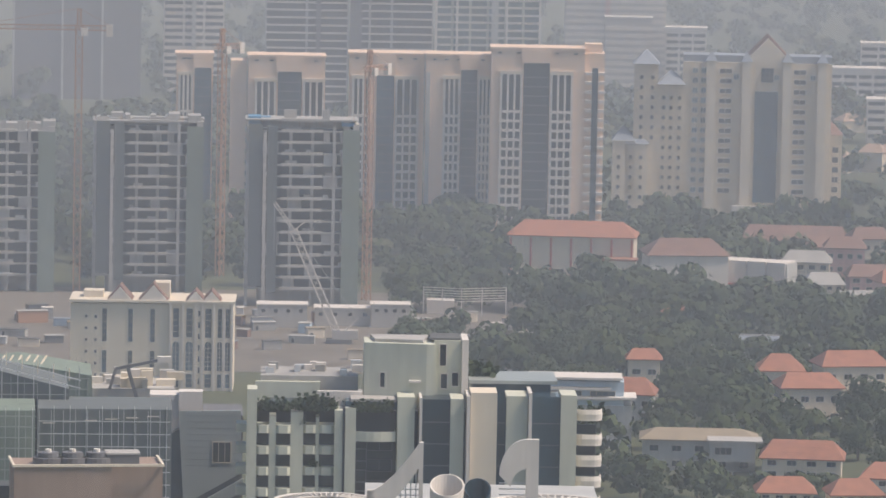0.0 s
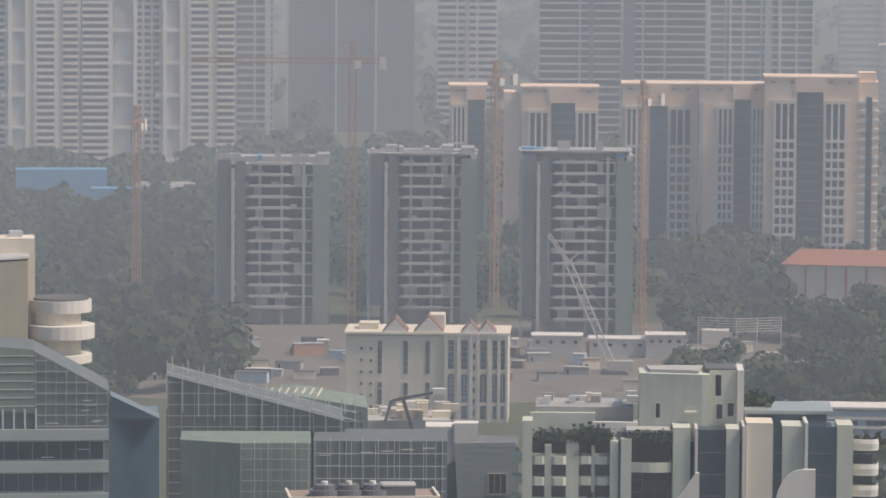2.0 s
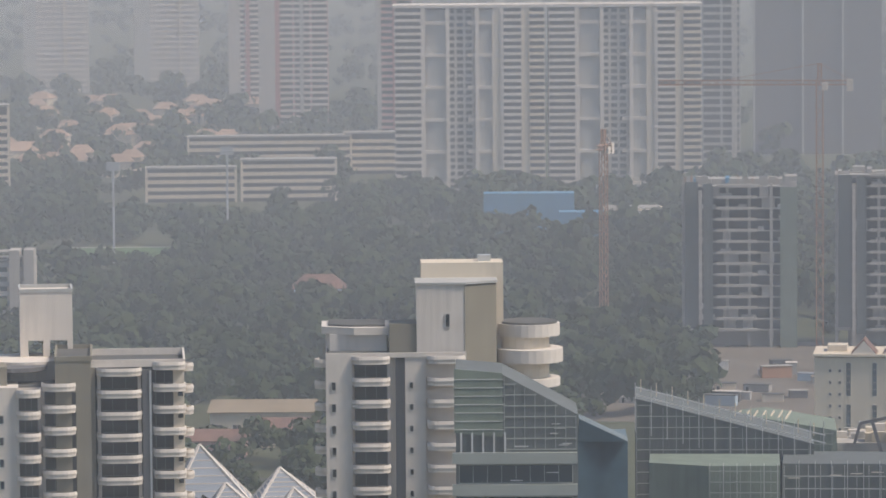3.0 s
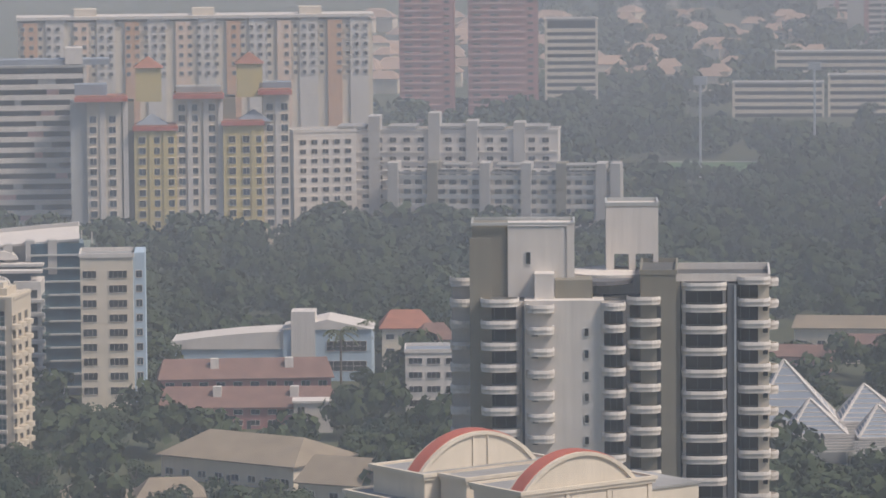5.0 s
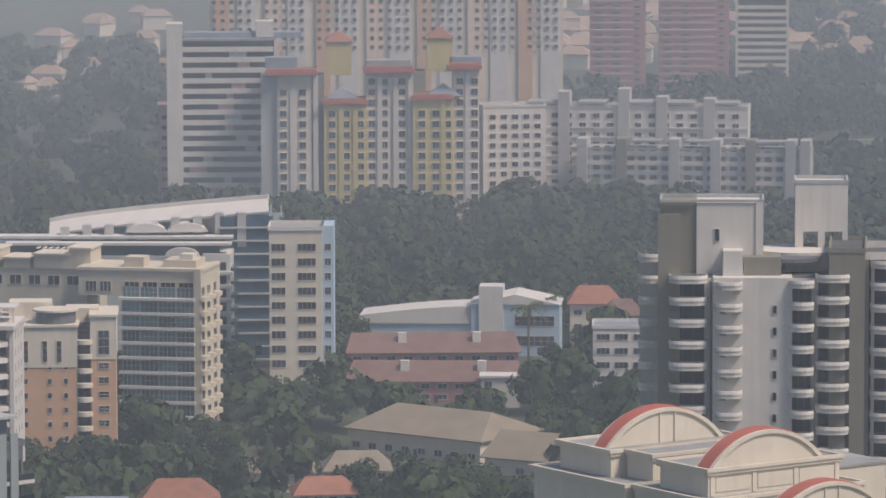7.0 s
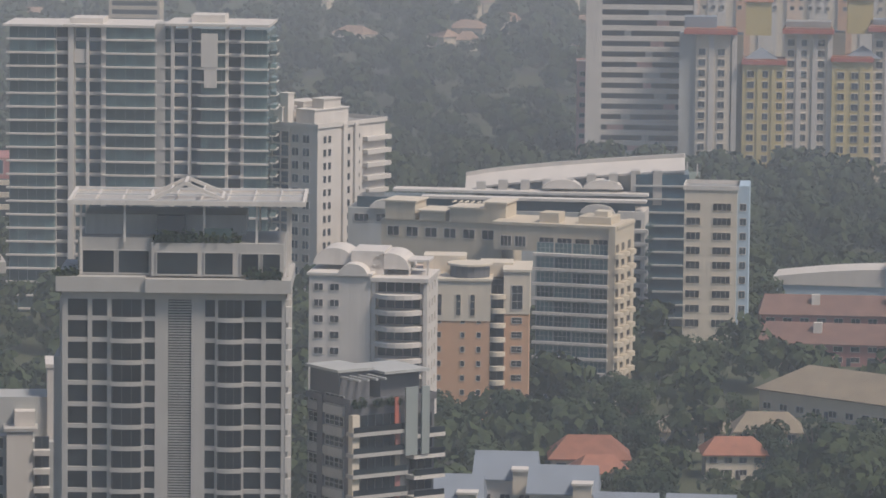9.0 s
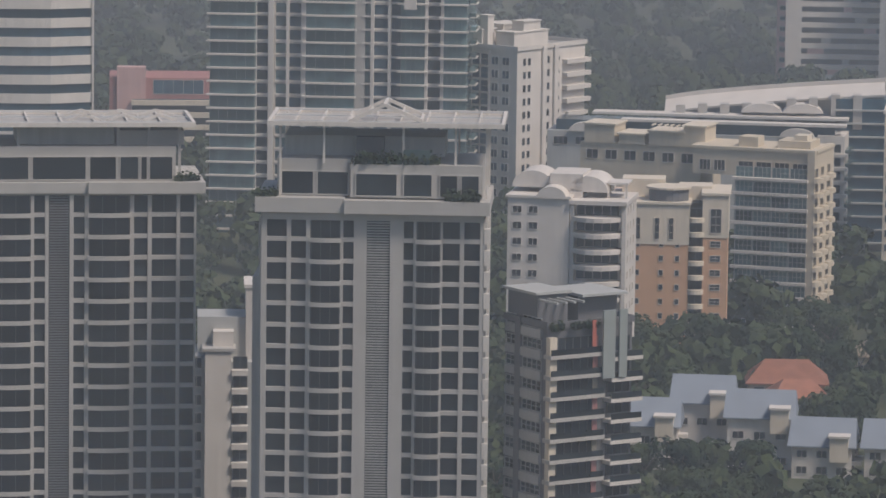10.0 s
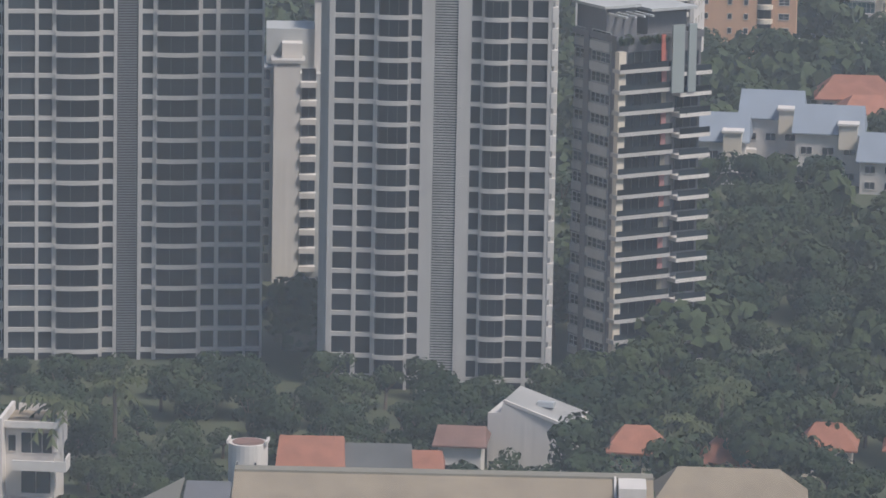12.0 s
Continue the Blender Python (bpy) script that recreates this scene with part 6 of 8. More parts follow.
    for u, v in ((0, 0), (5.5, -1.5), (11, -3), (17, -0.6), (24, 2)):
        put("post", Geo().beam((u, v, 0), (u, v, 8.2), 0.14).mesh("white"), s)
    box(s, "block", "white", 1, 9, 1, 8, 0, 4)
    bl = thing("blue_hoarding", "blue netting round a distant building site", "hoarding", -262.0, 1880.0, 0, 8)
    box(bl, "net", "bluenet", 0, 34, 0, 10, 0, 15)
    box(bl, "net", "bluenet", 28, 56, -14, -4, 0, 9)
    box(bl, "frame", "concrete", 46, 66, -8, 6, 0, 10)
    for j in range(3):
        box(bl, "floor_slab", "cream", 45, 67, -10, 6, 3 + j * 3, 3.6 + j * 3)


# ---- peach towers, classical estate, distant towers ----
def build_peach_towers():
    st = 3.15

    def grid_strip(e, a, b, h, cols=3):
        """A ladder of dark panes in a white grid: tall panes over the top four floors, square ones below."""
        bar = 0.74
        gap = (b - a - bar * (cols + 1)) / cols
        for i in range(cols + 1):
            u = a + i * (gap + bar)
            box(e, "mullion", "white", u, u + bar, -0.6, 0, 0, h)
        rows = int((h - 12.4) / st)
        for i in range(cols):
            u = a + bar + i * (gap + bar)
            box(e, "window", "glass", u, u + gap, -0.14, 0, h - 12.0, h)
            for j in range(rows):
                w = h - 12.0 - (j + 1) * st
                box(e, "window", "glass", u, u + gap, -0.14, 0, w, w + st - 0.95)
        for j in range(rows + 1):
            w = h - 12.0 - j * st - 0.95
            box(e, "sill_band", "white", a - 0.15, b + 0.15, -0.8, -0.16, w, w + 0.95)
        box(e, "cap", "cream", a - 0.3, b + 0.3, -0.75, 0, h, h + 1.3)

    def tower(x, y, rz, W, H, strips, blues):
        e = thing("apartment_tower", "peach residential tower with white window grids and blue glass", "apartment tower", x, y, 0, rz, group="peach towers")
        box(e, "wall", "peach", 0, W, 0, 16, 0, H)
        for a, b, h in blues:
            box(e, "glass_strip", "glassb", a, b, -0.25, 0, 0, h)
            g = Geo()
            for j in range(int(h / st)):
                g.box(a, b, -0.32, -0.25, j * st, j * st + 0.35)
            put("floor_line_grid", g.mesh("dark"), e, kind="stuff")
            box(e, "glass_cap", "peach", a - 0.6, b + 0.6, -0.6, 0, h, H)
        for a, b, h in strips:
            grid_strip(e, a, b, h)
        box(e, "roof", "peach", -0.4, W + 0.4, -0.5, 16.4, H, H + 0.7)
        for u in span(2, W - 4, 5):
            put("slot", window_mesh(1.6, 0.6, "peach", "glass", 0), e, u, 0, H - 1.5)
        return e

    tower(-93.5, 1757.5, 3, 12.8, 55.4, [(0.8, 5.9, 48.4)], [(6.4, 12.2, 51)])
    e = tower(-68.0, 1745.0, 3, 26.4, 56.0, [(2.3, 9.6, 47.5), (18.8, 26.2, 47.5)], [(10.2, 18.3, 51)])
    box(e, "side_bay", "peach", -6.0, -0.4, 2, 16, 0, 54.5)
    tower(-33.0, 1720.0, 1, 25.6, 59.0, [(1.2, 7.1, 50.8), (15.8, 23.8, 50.8)], [(9.6, 15.4, 52)])
    e = tower(-6.8, 1712.0, 1, 22.4, 59.6, [(5.9, 11.6, 51.8), (17.5, 22.2, 51.8)], [(11.8, 17.3, 55)])
    # No recess is cut; a raised grey strip colours in its shade.
    box(e, "recess", "grey", 0.0, 1.4, -0.2, 0, 0, 54)
    f = tower(15.0, 1700.0, 0, 31.5, 63.0, [(3.1, 10.6, 54.6), (19.9, 27.5, 54.6)], [(10.9, 19.6, 58.5)])
    box(f, "side_wall", "peach", 31.5, 38.0, 1.5, 16, 0, 62)
    for j in range(18):
        for u in (31.6, 36.0):
            box(f, "balcony", "white", u, u + 2.2, -0.4, 1.5, 2 + j * 3.1, 3.0 + j * 3.1)
    box(f, "glass_strip", "glassb", 33.9, 35.9, 1.3, 1.5, 0, 57)
    box(f, "roof_room", "peach", 31.4, 37.2, 3, 12, 62, 65)


def build_estate():
    e = thing("apartment_building", "cream classical-style apartment block with turreted roofline", "apartment building", 83.0, 1778.0, 0, -2)
    W, H = 52.0, 55.0
    box(e, "wall", "beige", 0, W, 0, 16, 0, H)
    box(e, "glass_strip", "glassb", 25.2, 33.2, -0.4, 0, 6, 45)
    put("window", window_mesh(4.4, 5.2, "white", "glassb", 2, 2), e, 27.2, -0.5, 48.2)
    me = window_mesh(4.6, 2.0, "white", "glass", 1, 0, 0.25, 0.4)
    m2 = window_mesh(2.0, 2.1, "white", "glassg", 1, 0, 0.2, 0.4)
    for j in range(13):
        w = 9 + j * 3.5
        for u in (12.6, 38.5):
            put("window", me, e, u, 0, w)
        for u in (3.2, 6.2):
            put("window", m2, e, u, 0, w)
    for u in (8.2, 20.6, 34.8, 47.0):
        box(e, "pilaster", "cream", u, u + 3.2, -1.6, 0, 0, H + 0.5)
        put("pinnacle", mesh_of([(u - 0.4, -2, H + 0.5), (u + 3.6, -2, H + 0.5), (u + 3.6, 2, H + 0.5), (u - 0.4, 2, H + 0.5), (u + 1.6, 0, H + 4.2)], [(0, 3, 2, 1), (0, 1, 4), (1, 2, 4), (2, 3, 4), (3, 0, 4)], ["greyroof"]), e)
    for u in (17.6, 31.6, 44.4):
        put("window", m2, e, u, -0.02, 49)
    put("pediment", Geo().extrude([(21, H), (38, H), (29.5, H + 8.6)], 0, 3).mesh("cream"), e)
    put("pediment_roof", Geo().extrude([(20, H), (39, H), (29.5, H + 9.8)], 3.1, 14).mesh("oldtile"), e)
    box(e, "roof", "greyroof", 0, W, 1, 16, H, H + 2.4)
    box(e, "balustrade", "white", 18, 30, -4, -2, 0, 5)
    f = thing("apartment_building", "cream side wing with small windows and hipped grey roofs", "apartment building", 58.6, 1776.0, 0, -2)
    for a, b, h in ((0, 8.0, 27), (4.6, 12.5, 26), (7.2, 15.6, 54), (15.6, 25.0, 47)):
        box(f, "wall", "beige" if h > 30 else "cream", a, b, 2 if h > 30 else 0, 14, 0, h)
        put("hip_roof", mesh_of([(a - 0.4, -0.4, h), (b + 0.4, -0.4, h), (b + 0.4, 14.4, h), (a - 0.4, 14.4, h), ((a + b) / 2, 7, h + 5)], [(0, 3, 2, 1), (0, 1, 4), (1, 2, 4), (2, 3, 4), (3, 0, 4)], ["greyroof"]), f)
    m3 = window_mesh(1.3, 1.5, "cream", "glass", 0)
    for j in range(14):
        w = 3 + j * 3.5
        for u in (9.2, 13.0, 17.0, 19.6, 22.6):
            if (u < 15 and w < 50 and w > 26) or (u > 15 and w < 43):
                put("window", m3, f, u, 2, w)
        if w < 24:
            for u in (1.6, 5.8, 9.4):
                put("window", m3, f, u, 0, w)
    g = thing("apartment_building", "narrow cream block with hooded windows", "apartment building", 131.5, 1782.0, 0, -3)
    window_block(g, 8, 12, 29, 3.5, "beige", [1.2, 4.6], 2.2, 2.0, "white")
    put("hip_roof", mesh_of([(-0.4, -0.4, 29.8), (8.4, -0.4, 29.8), (8.4, 12.4, 29.8), (-0.4, 12.4, 29.8), (4, 6, 34.5)], [(0, 3, 2, 1), (0, 1, 4), (1, 2, 4), (2, 3, 4), (3, 0, 4)], ["oldtile"]), g)


def build_distance():
    # pale ridge of balcony towers
    for x, y, W in ((-322.3, 2051.8, 61.5), (-260.0, 2061.0, 62.5)):
        e = thing("apartment_tower", "pale residential tower with ranks of balconies", "apartment tower", x, y, 0, 8.5, group="ridge towers")
        H, st = 77.0, 2.77
        box(e, "wall", "stone", 0, W, 1.0, 18, 0, H - 1)
        for a, b, kind in ((0, 11, "b"), (13.5, 21, "r"), (21, 33, "w"), (33, 40, "r"), (40, 43.5, "p"), (43.5, 52, "b"), (52, 55, "p"), (55, W, "b")):
            if kind == "r":
                box(e, "recess", "grey", a, b, 0.6, 1.0, 0, H - 2)
                for j in range(6):
                    box(e, "cross_beam", "white", a - 3, b + 1, -0.6, 1, 4 + j * 13.2, 5.3 + j * 13.2)
            elif kind == "p":
                box(e, "pier", "cream", a, b, -0.6, 1, 0, H + 1)
            else:
                if kind == "b":
                    g1, g2 = Geo(), Geo()
                    for j in range(27):
                        g1.box(a, b, -1.4, 1.0, 2 + j * st, 3.15 + j * st)
                        # Boxes between the balcony bands: balcony shade put into near-black colour.
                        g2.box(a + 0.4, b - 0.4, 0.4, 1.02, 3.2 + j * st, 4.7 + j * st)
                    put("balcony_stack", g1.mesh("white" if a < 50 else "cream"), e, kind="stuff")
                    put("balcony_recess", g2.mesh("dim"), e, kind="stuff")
                if kind == "w":
                    g1 = Geo()
                    for j in range(27):
                        for d in (1, 4.6, 8.2):
                            g1.box(a + d, a + d + 2.4, 0.9, 1.0, 2.6 + j * st, 4.1 + j * st)
                    put("glazing", g1.mesh("glass"), e, kind="stuff")
        for u in (11, 21, 33, 43):
            box(e, "pier", "white", u, u + 1.6, -1.0, 1.0, 0, H)
        box(e, "roof", "white", -0.6, W + 0.4, -1.2, 18, H, H + 1)

    def plain_tower(x, y, rz, W, D, H, wall, st, bandmat, label, band=1.1, glass="glass", cols=0, fins=()):
        e = thing("apartment_tower", label, "apartment tower", x, y, 0, rz)
        box(e, "wall", wall, 0, W, 0.6, D, 0, H)
        n = int(H / st)
        bands, panes = Geo(), Geo()
        for j in range(n):
            if bandmat:
                bands.box(0.5, W - 0.5, 0, 0.6, 1 + j * st, 1 + band + j * st)
            for i in range(cols):
                a, w = 0.6 + i * W / cols, 1.2 + band + j * st
                panes.box(a, a + W / cols - 1.2, 0.4, 0.6, w, w + st - band - 0.4)
        if bands.v:
            put("floor_banding", bands.mesh(bandmat), e, kind="stuff")
        if panes.v:
            put("glazing", panes.mesh(glass), e, kind="stuff")
        for a, b, m in fins:
            box(e, "fin", m, a, b, -0.6, 0.6, 0, H + 1)
        box(e, "roof", wall, -0.3, W + 0.3, 0.3, D + 0.3, H, H + 1)
        return e

    plain_tower(-634.5, 2727.2, 13, 36, 16, 78, "stone", 2.9, "white", "tall pale slab tower in the haze", 1.2, fins=((0, 7, "grey"), (22, 23, "cream")))
    plain_tower(-575.4, 2740.2, 12, 36, 16, 78, "stone", 2.9, "white", "tall pale slab tower in the haze", 1.2, fins=((0, 9, "grey"), (25, 26, "cream")))
    plain_tower(-448.4, 2429.0, 10, 34, 16, 80, "pink", 2.9, "white", "pink and white housing tower in the haze", 1.1, cols=4, fins=((0, 8, "stone"), (8, 10.5, "redbrick"), (20, 22, "stone")))
    plain_tower(-364.7, 2270.9, 9, 16, 16, 82, "pink", 2.9, "pink", "pink housing tower beside the ridge", 1.0, cols=2, fins=((0, 2, "stone"), (7, 9, "redbrick")))
    plain_tower(-490.0, 2570.0, 11, 34, 16, 80, "pink", 2.9, "white", "pink and white housing tower in the haze", 1.1, cols=4, fins=((0, 6, "stone"), (9, 11, "redbrick")))
    plain_tower(-214.1, 2239.8, 6, 17, 18, 92, "grey", 3.4, "stone", "grey residential tower with bright edge", 0.9, cols=2, fins=((13, 15.5, "stone"),))
    plain_tower(-196.0, 2291.4, 5, 58, 22, 95, "dark", 3.6, None, "dark glass tower under construction", 0.6, "glassb", 0, fins=((0, 1, "grey"), (22, 23, "grey"), (40, 41, "grey")))
    plain_tower(-130.9, 2346.4, 3, 28, 18, 75, "white", 3.2, "white", "white residential tower with window rows", 1.3, cols=3, fins=((13, 15, "grey"),))
    plain_tower(-78.7, 2198.6, 2, 36, 18, 80, "grey", 3.3, "white", "grey tower with thin wavy balcony edges", 0.6, cols=2, fins=((22, 24, "dark"),))
    plain_tower(-42.0, 2200.0, 1, 36, 18, 80, "grey", 3.3, "white", "grey tower with thin wavy balcony edges", 0.6, cols=2, fins=((0, 5, "dark"), (8, 9, "stone")))
    plain_tower(-5.3, 2150.0, 0, 45, 18, 78, "green", 3.2, "white", "white-framed residential tower with green glass", 0.7, "glassg", 6, fins=((0, 1.2, "white"), (9, 10, "white"), (24, 27, "grey"), (30, 31, "white"), (44, 45, "white")))
    plain_tower(57.7, 2499.3, -1, 50, 18, 62, "stone", 3.3, "white", "wide pale slab block in the haze", 1.7, cols=0, fins=((20, 22, "pink"),))
    plain_tower(74.0, 2380.0, -1, 22, 16, 36, "stone", 3.3, "white", "pale block with long white bands", 1.8)
    plain_tower(106.7, 2480.0, -3, 20, 16, 26, "white", 3.3, "white", "low white block in the haze", 1.4, cols=3)
    for x, y, W, H in ((172, 2290, 34, 20), (190, 2330, 40, 29), (150, 2360, 30, 14), (176, 2120, 40, 18)):
        plain_tower(x, y, -4, W, 16, H, "white", 3.4, "white", "low pale institutional block in the haze", 1.5, cols=5)
    # low gallery slabs
    for x, y, rz, W, H, lab in ((-418, 2012, 11, 36, 14, 1), (-380, 2019, 11, 38, 17, 1), (-428, 2150, 11, 70, 17, 2), (-362, 2165, 11, 40, 18, 2), (-332, 2170, 40, 10, 19, 2)):
        e = thing("apartment_building", "long low cream slab with open galleries", "apartment building", x, y, 0, rz, group="low gallery slabs")
        gallery_block(e, W, 10, H, 3.0, "cream", 1.5, 1.5)


build_terraced_block()
build_wrapped()
build_gabled_block()
build_site()
build_peach_towers()
build_estate()
build_distance()


# ---- houses and low halls ----
def roof_mesh(W, D, h, mat, hip=0.0, over=0.5, thick=0.25):
    """A pitched roof with eaves; hip 0 gives gables, larger values draw the ridge in."""
    key = ("roof", round(W, 2), round(D, 2), h, mat, hip, over)
    if key not in CACHE:
        a, b, c, d = -over, W + over, -over, D + over
        r0, r1, m = a + hip, b - hip, D / 2
        v = [(a, c, 0), (b, c, 0), (b, d, 0), (a, d, 0), (r0, m, h), (r1, m, h)]
        v += [(x, y, z - thick) for x, y, z in v]
        f = [(0, 1, 5, 4), (2, 3, 4, 5), (3, 0, 4), (1, 2, 5), (6, 10, 11, 7), (8, 11, 10, 9), (9, 10, 6), (7, 11, 8)]
        f += [(1, 0, 6, 7), (2, 1, 7, 8), (3, 2, 8, 9), (0, 3, 9, 6)]
        CACHE[key] = mesh_of(v, f, [mat])
    return CACHE[key]


def house(x, y, rz, W, D, h, roof="tile", wall="cream", rise=3.0, hip=3.0, label="two-storey house with terracotta hipped roof", cols=4, storeys=2, name="house", cat="house", group=""):
    e = thing(name, label, cat, x, y, 0, rz, group=group)
    box(e, "wall", wall, 0, W, 0, D, 0, h)
    put("roof", roof_mesh(W, D, rise, roof, hip, 0.8), e, 0, 0, h + 0.22)
    ww = min(2.2, W / cols * 0.55)
    for s in range(storeys):
        w = 0.9 + s * h / storeys
        for i in range(cols):
            put("window", window_mesh(ww, min(1.5, h / storeys - 1.2), "white", "glass", 1), e, W * (i + 0.5) / cols - ww / 2, 0, w)
    put("door", window_mesh(1.0, 2.0, "dark", "dim", 0), e, W * 0.5, -0.02, 0.02)
    return e


def build_houses():
    house(46.8, 1160, -2, 26, 12, 7.0, "tanroof", "grey", 2.0, 4, "wide modern house with grey hipped roof", 5)
    e = thing("house_annex", "grey flat-roofed annex with open carport", "house", 62, 1154, 0, -2)
    box(e, "wall", "grey", 0, 10, 0, 6, 3, 7.6)
    box(e, "roof", "pave", -0.6, 12, -0.8, 7, 7.6, 8.0)
    for u in (0.4, 5, 9.2):
        box(e, "post", "grey", u, u + 0.4, 0.3, 0.7, 0, 3)
    put("window", window_mesh(4, 1.8, "white", "glass", 2), e, 1, 0, 4.6)
    house(73.5, 1147, -6, 18, 11, 5.0, "tile", "cream", 3.6, 3)
    house(84.5, 1245, 8, 15, 11, 8.5, "tile", "cream", 3.2, 3)
    house(80.5, 1275, 0, 11, 10, 9.0, "tile", "cream", 3.8, 4)
    house(98.0, 1290, 12, 17, 11, 8.5, "tile", "cream", 3.4, 3)
    house(94.0, 1118, -10, 12, 10, 5, "tile", "white", 3.0, 3)
    house(70.0, 1100, 0, 12, 9, 4, "tile", "cream", 3, 3)
    house(86.0, 1098, 6, 11, 9, 4, "tile", "cream", 3, 3)
    house(38.0, 1236, -6, 14, 11, 7.5, "tile", "grey", 3.6, 3)
    house(48.0, 1290, 0, 8, 7, 9.5, "tile", "cream", 2.4, 2, cols=2)
    house(60.5, 1420, -2, 11, 8, 6, "tile", "cream", 2.6, 2, cols=3)
    e = thing("house", "modern house with long white flat roof slabs", "house", 21.5, 1195, 0, -1)
    box(e, "wall", "grey", 1, 24, 1, 10, 0, 10)
    box(e, "upper_wall", "bluepaint", 2, 22, 1.4, 9, 10, 15.6)
    for w, a, b in ((13.8, 0, 19), (16.2, -0.8, 21.6), (11.6, 2, 25)):
        box(e, "roof_slab", "white", a, b, -0.6, 10, w, w + 0.55)
    put("window", window_mesh(8, 2.2, "white", "glassb", 4), e, 4, 1.38, 11.2)
    put("window", window_mesh(6, 2.2, "white", "glassb", 3), e, 14, 1.38, 11.2)
    shrubs(e, -3, 2, 2, 12.0, 5, 2.0, 77)
    # red-roofed halls among the trees
    e = house(20.5, 1578, -6, 39, 16, 12.5, "tile", "cream", 4.2, 5, "long cream hall with red roof", 6, 1, "hall", "hall")
    for i in range(7):
        box(e, "pier", "redpaint", 0.3 + i * 6.3, 0.9 + i * 6.3, -0.4, 0, 0, 12)
    box(e, "annex", "cream", 30, 40, -6, 0, 0, 6)
    box(e, "annex_roof", "tile", 29.5, 40.5, -6.4, 0, 6, 6.6)
    e = house(62.0, 1518, 6, 24, 16, 13.0, "oldtile", "white", 4.4, 5, "white hall with weathered red roof", 1, 1, "hall", "hall")
    e = thing("hall", "white hall wing with tall blank panels", "hall", 74.4, 1527.7, 0, -22.3)
    for i in range(5):
        box(e, "panel", "white", i * 6.2, i * 6.2 + 5.7, -0.02, 10, 5.0, 11.6)
    box(e, "wall", "grey", 0, 31, 0.5, 10, 0, 11.2)
    box(e, "canopy", "redpaint", -0.6, 32, -1.4, 0.5, 4.0, 4.8)
    for i in range(13):
        box(e, "column", "white", 0.5 + i * 2.4, 1.2 + i * 2.4, -1.2, -0.5, 0, 4.0)
    house(96, 1625, -4, 34, 12, 7.5, "oldtile", "cream", 4.6, 3, "long cream house with weathered red roof", 7, 2, "hall", "hall")
    for i, (x, y, W, h, r) in enumerate(((104, 1545, 14, 9, "flat"), (118, 1560, 12, 12, "oldtile"), (108, 1500, 11, 7, "flat"), (122, 1515, 16, 8, "oldtile"), (128, 1580, 12, 13, "oldtile"), (112, 1590, 10, 9, "oldtile"), (116, 1478, 16, 4, "flat"), (130, 1490, 14, 9, "tile"))):
        house(x, y, -6 + i * 3, W, 10, h, r, "pink" if i % 2 else "cream", 3.2, 2.5, "cream town house with weathered roof", 4, 3, group="town houses")
    e = thing("shed", "long low roof with pale edge among trees", "shed", 72, 1372, 0, -2)
    box(e, "wall", "grey", 0, 28, 0, 10, 0, 5)
    box(e, "roof", "greyroof", -0.5, 28.5, -0.6, 10.6, 5, 5.4)
    box(e, "roof_edge", "pave", -0.6, 28.6, 10.6, 10.9, 5.2, 5.8)
    # below the balcony tower
    house(-252, 1290, 8, 28, 12, 5.5, "tanroof", "cream", 2.6, 1, "low cream building with brown roof", 6, 1, "hall", "hall")
    house(-236, 1264, 10, 20, 10, 4.5, "oldtile", "cream", 2.4, 2, "low building with weathered red roof", 5, 1)
    house(-250, 1240, 4, 16, 10, 4.5, "oldtile", "pink", 2.4, 2, "low building with weathered red roof", 5, 1)
    house(-222, 1300, 4, 18, 10, 4, "tanroof", "cream", 2.2, 2, "low building with brown roof", 4, 1)
    house(-286, 1608, 9, 16, 12, 6, "oldtile", "bluepaint", 4, 4, "teal school house with steep red roof", 4, 2)
    # glazed pyramids
    for x, y, s, h, lo in ((-225, 1104, 19, 12.8, 7.5), (-215, 1094, 13, 7.2, 6.4), (-206, 1108, 15, 7.6, 7.5), (-199, 1092, 12, 6.6, 6.4)):
        e = thing("glass_roof", "pale blue glass pyramid with white ribs", "glass roof", x, y, 0, 14, group="glass pyramids")
        box(e, "base", "grey", 0, s, 0, s, 0, lo)
        a = [(0, 0, lo), (s, 0, lo), (s, s, lo), (0, s, lo), (s * 0.38, s / 2, lo + h)]
        put("glazing", mesh_of(a, [(0, 3, 2, 1), (0, 1, 4), (1, 2, 4), (2, 3, 4), (3, 0, 4)], ["greyroof"]), e)
        top = Vector(a[4])
        for i in range(4):
            p, q = Vector(a[i]), Vector(a[(i + 1) % 4])
            put("rib", Geo().beam(p, top, 0.28).mesh("white"), e)
            put("rib", Geo().beam(p, q, 0.3).mesh("white"), e)
            g = Geo()
            for k in range(1, 8):
                g.beam(p.lerp(top, k / 8), q.lerp(top, k / 8), 0.13)
            put("rib_lattice", g.mesh("white"), e, kind="stuff")
        g = Geo()
        for k in range(6):
            g.beam((-1.5, -1.2 - k * 0.8, lo - 0.6 - k * 0.5), (s + 1.5, -1.2 - k * 0.8, lo - 0.4 - k * 0.5), 0.15)
        put("canopy_lattice", g.mesh("white"), e, kind="stuff")
        for u in (0.3, s - 0.5):
            box(e, "canopy_post", "white", u, u + 0.2, -3.4, -3.2, 0, lo - 1.6)
    # school range and hall in the wood
    house(-345, 1046, -20, 36, 22, 5.0, "tanroof", "cream", 4.6, 6, "broad tan-roofed hall half hidden by trees", 8, 1, "hall", "hall")
    house(-306, 1020, -12, 17, 14, 4.0, "tanroof", "cream", 5.0, 1, "tan-roofed hall wing with gable", 3, 1, "hall", "hall")
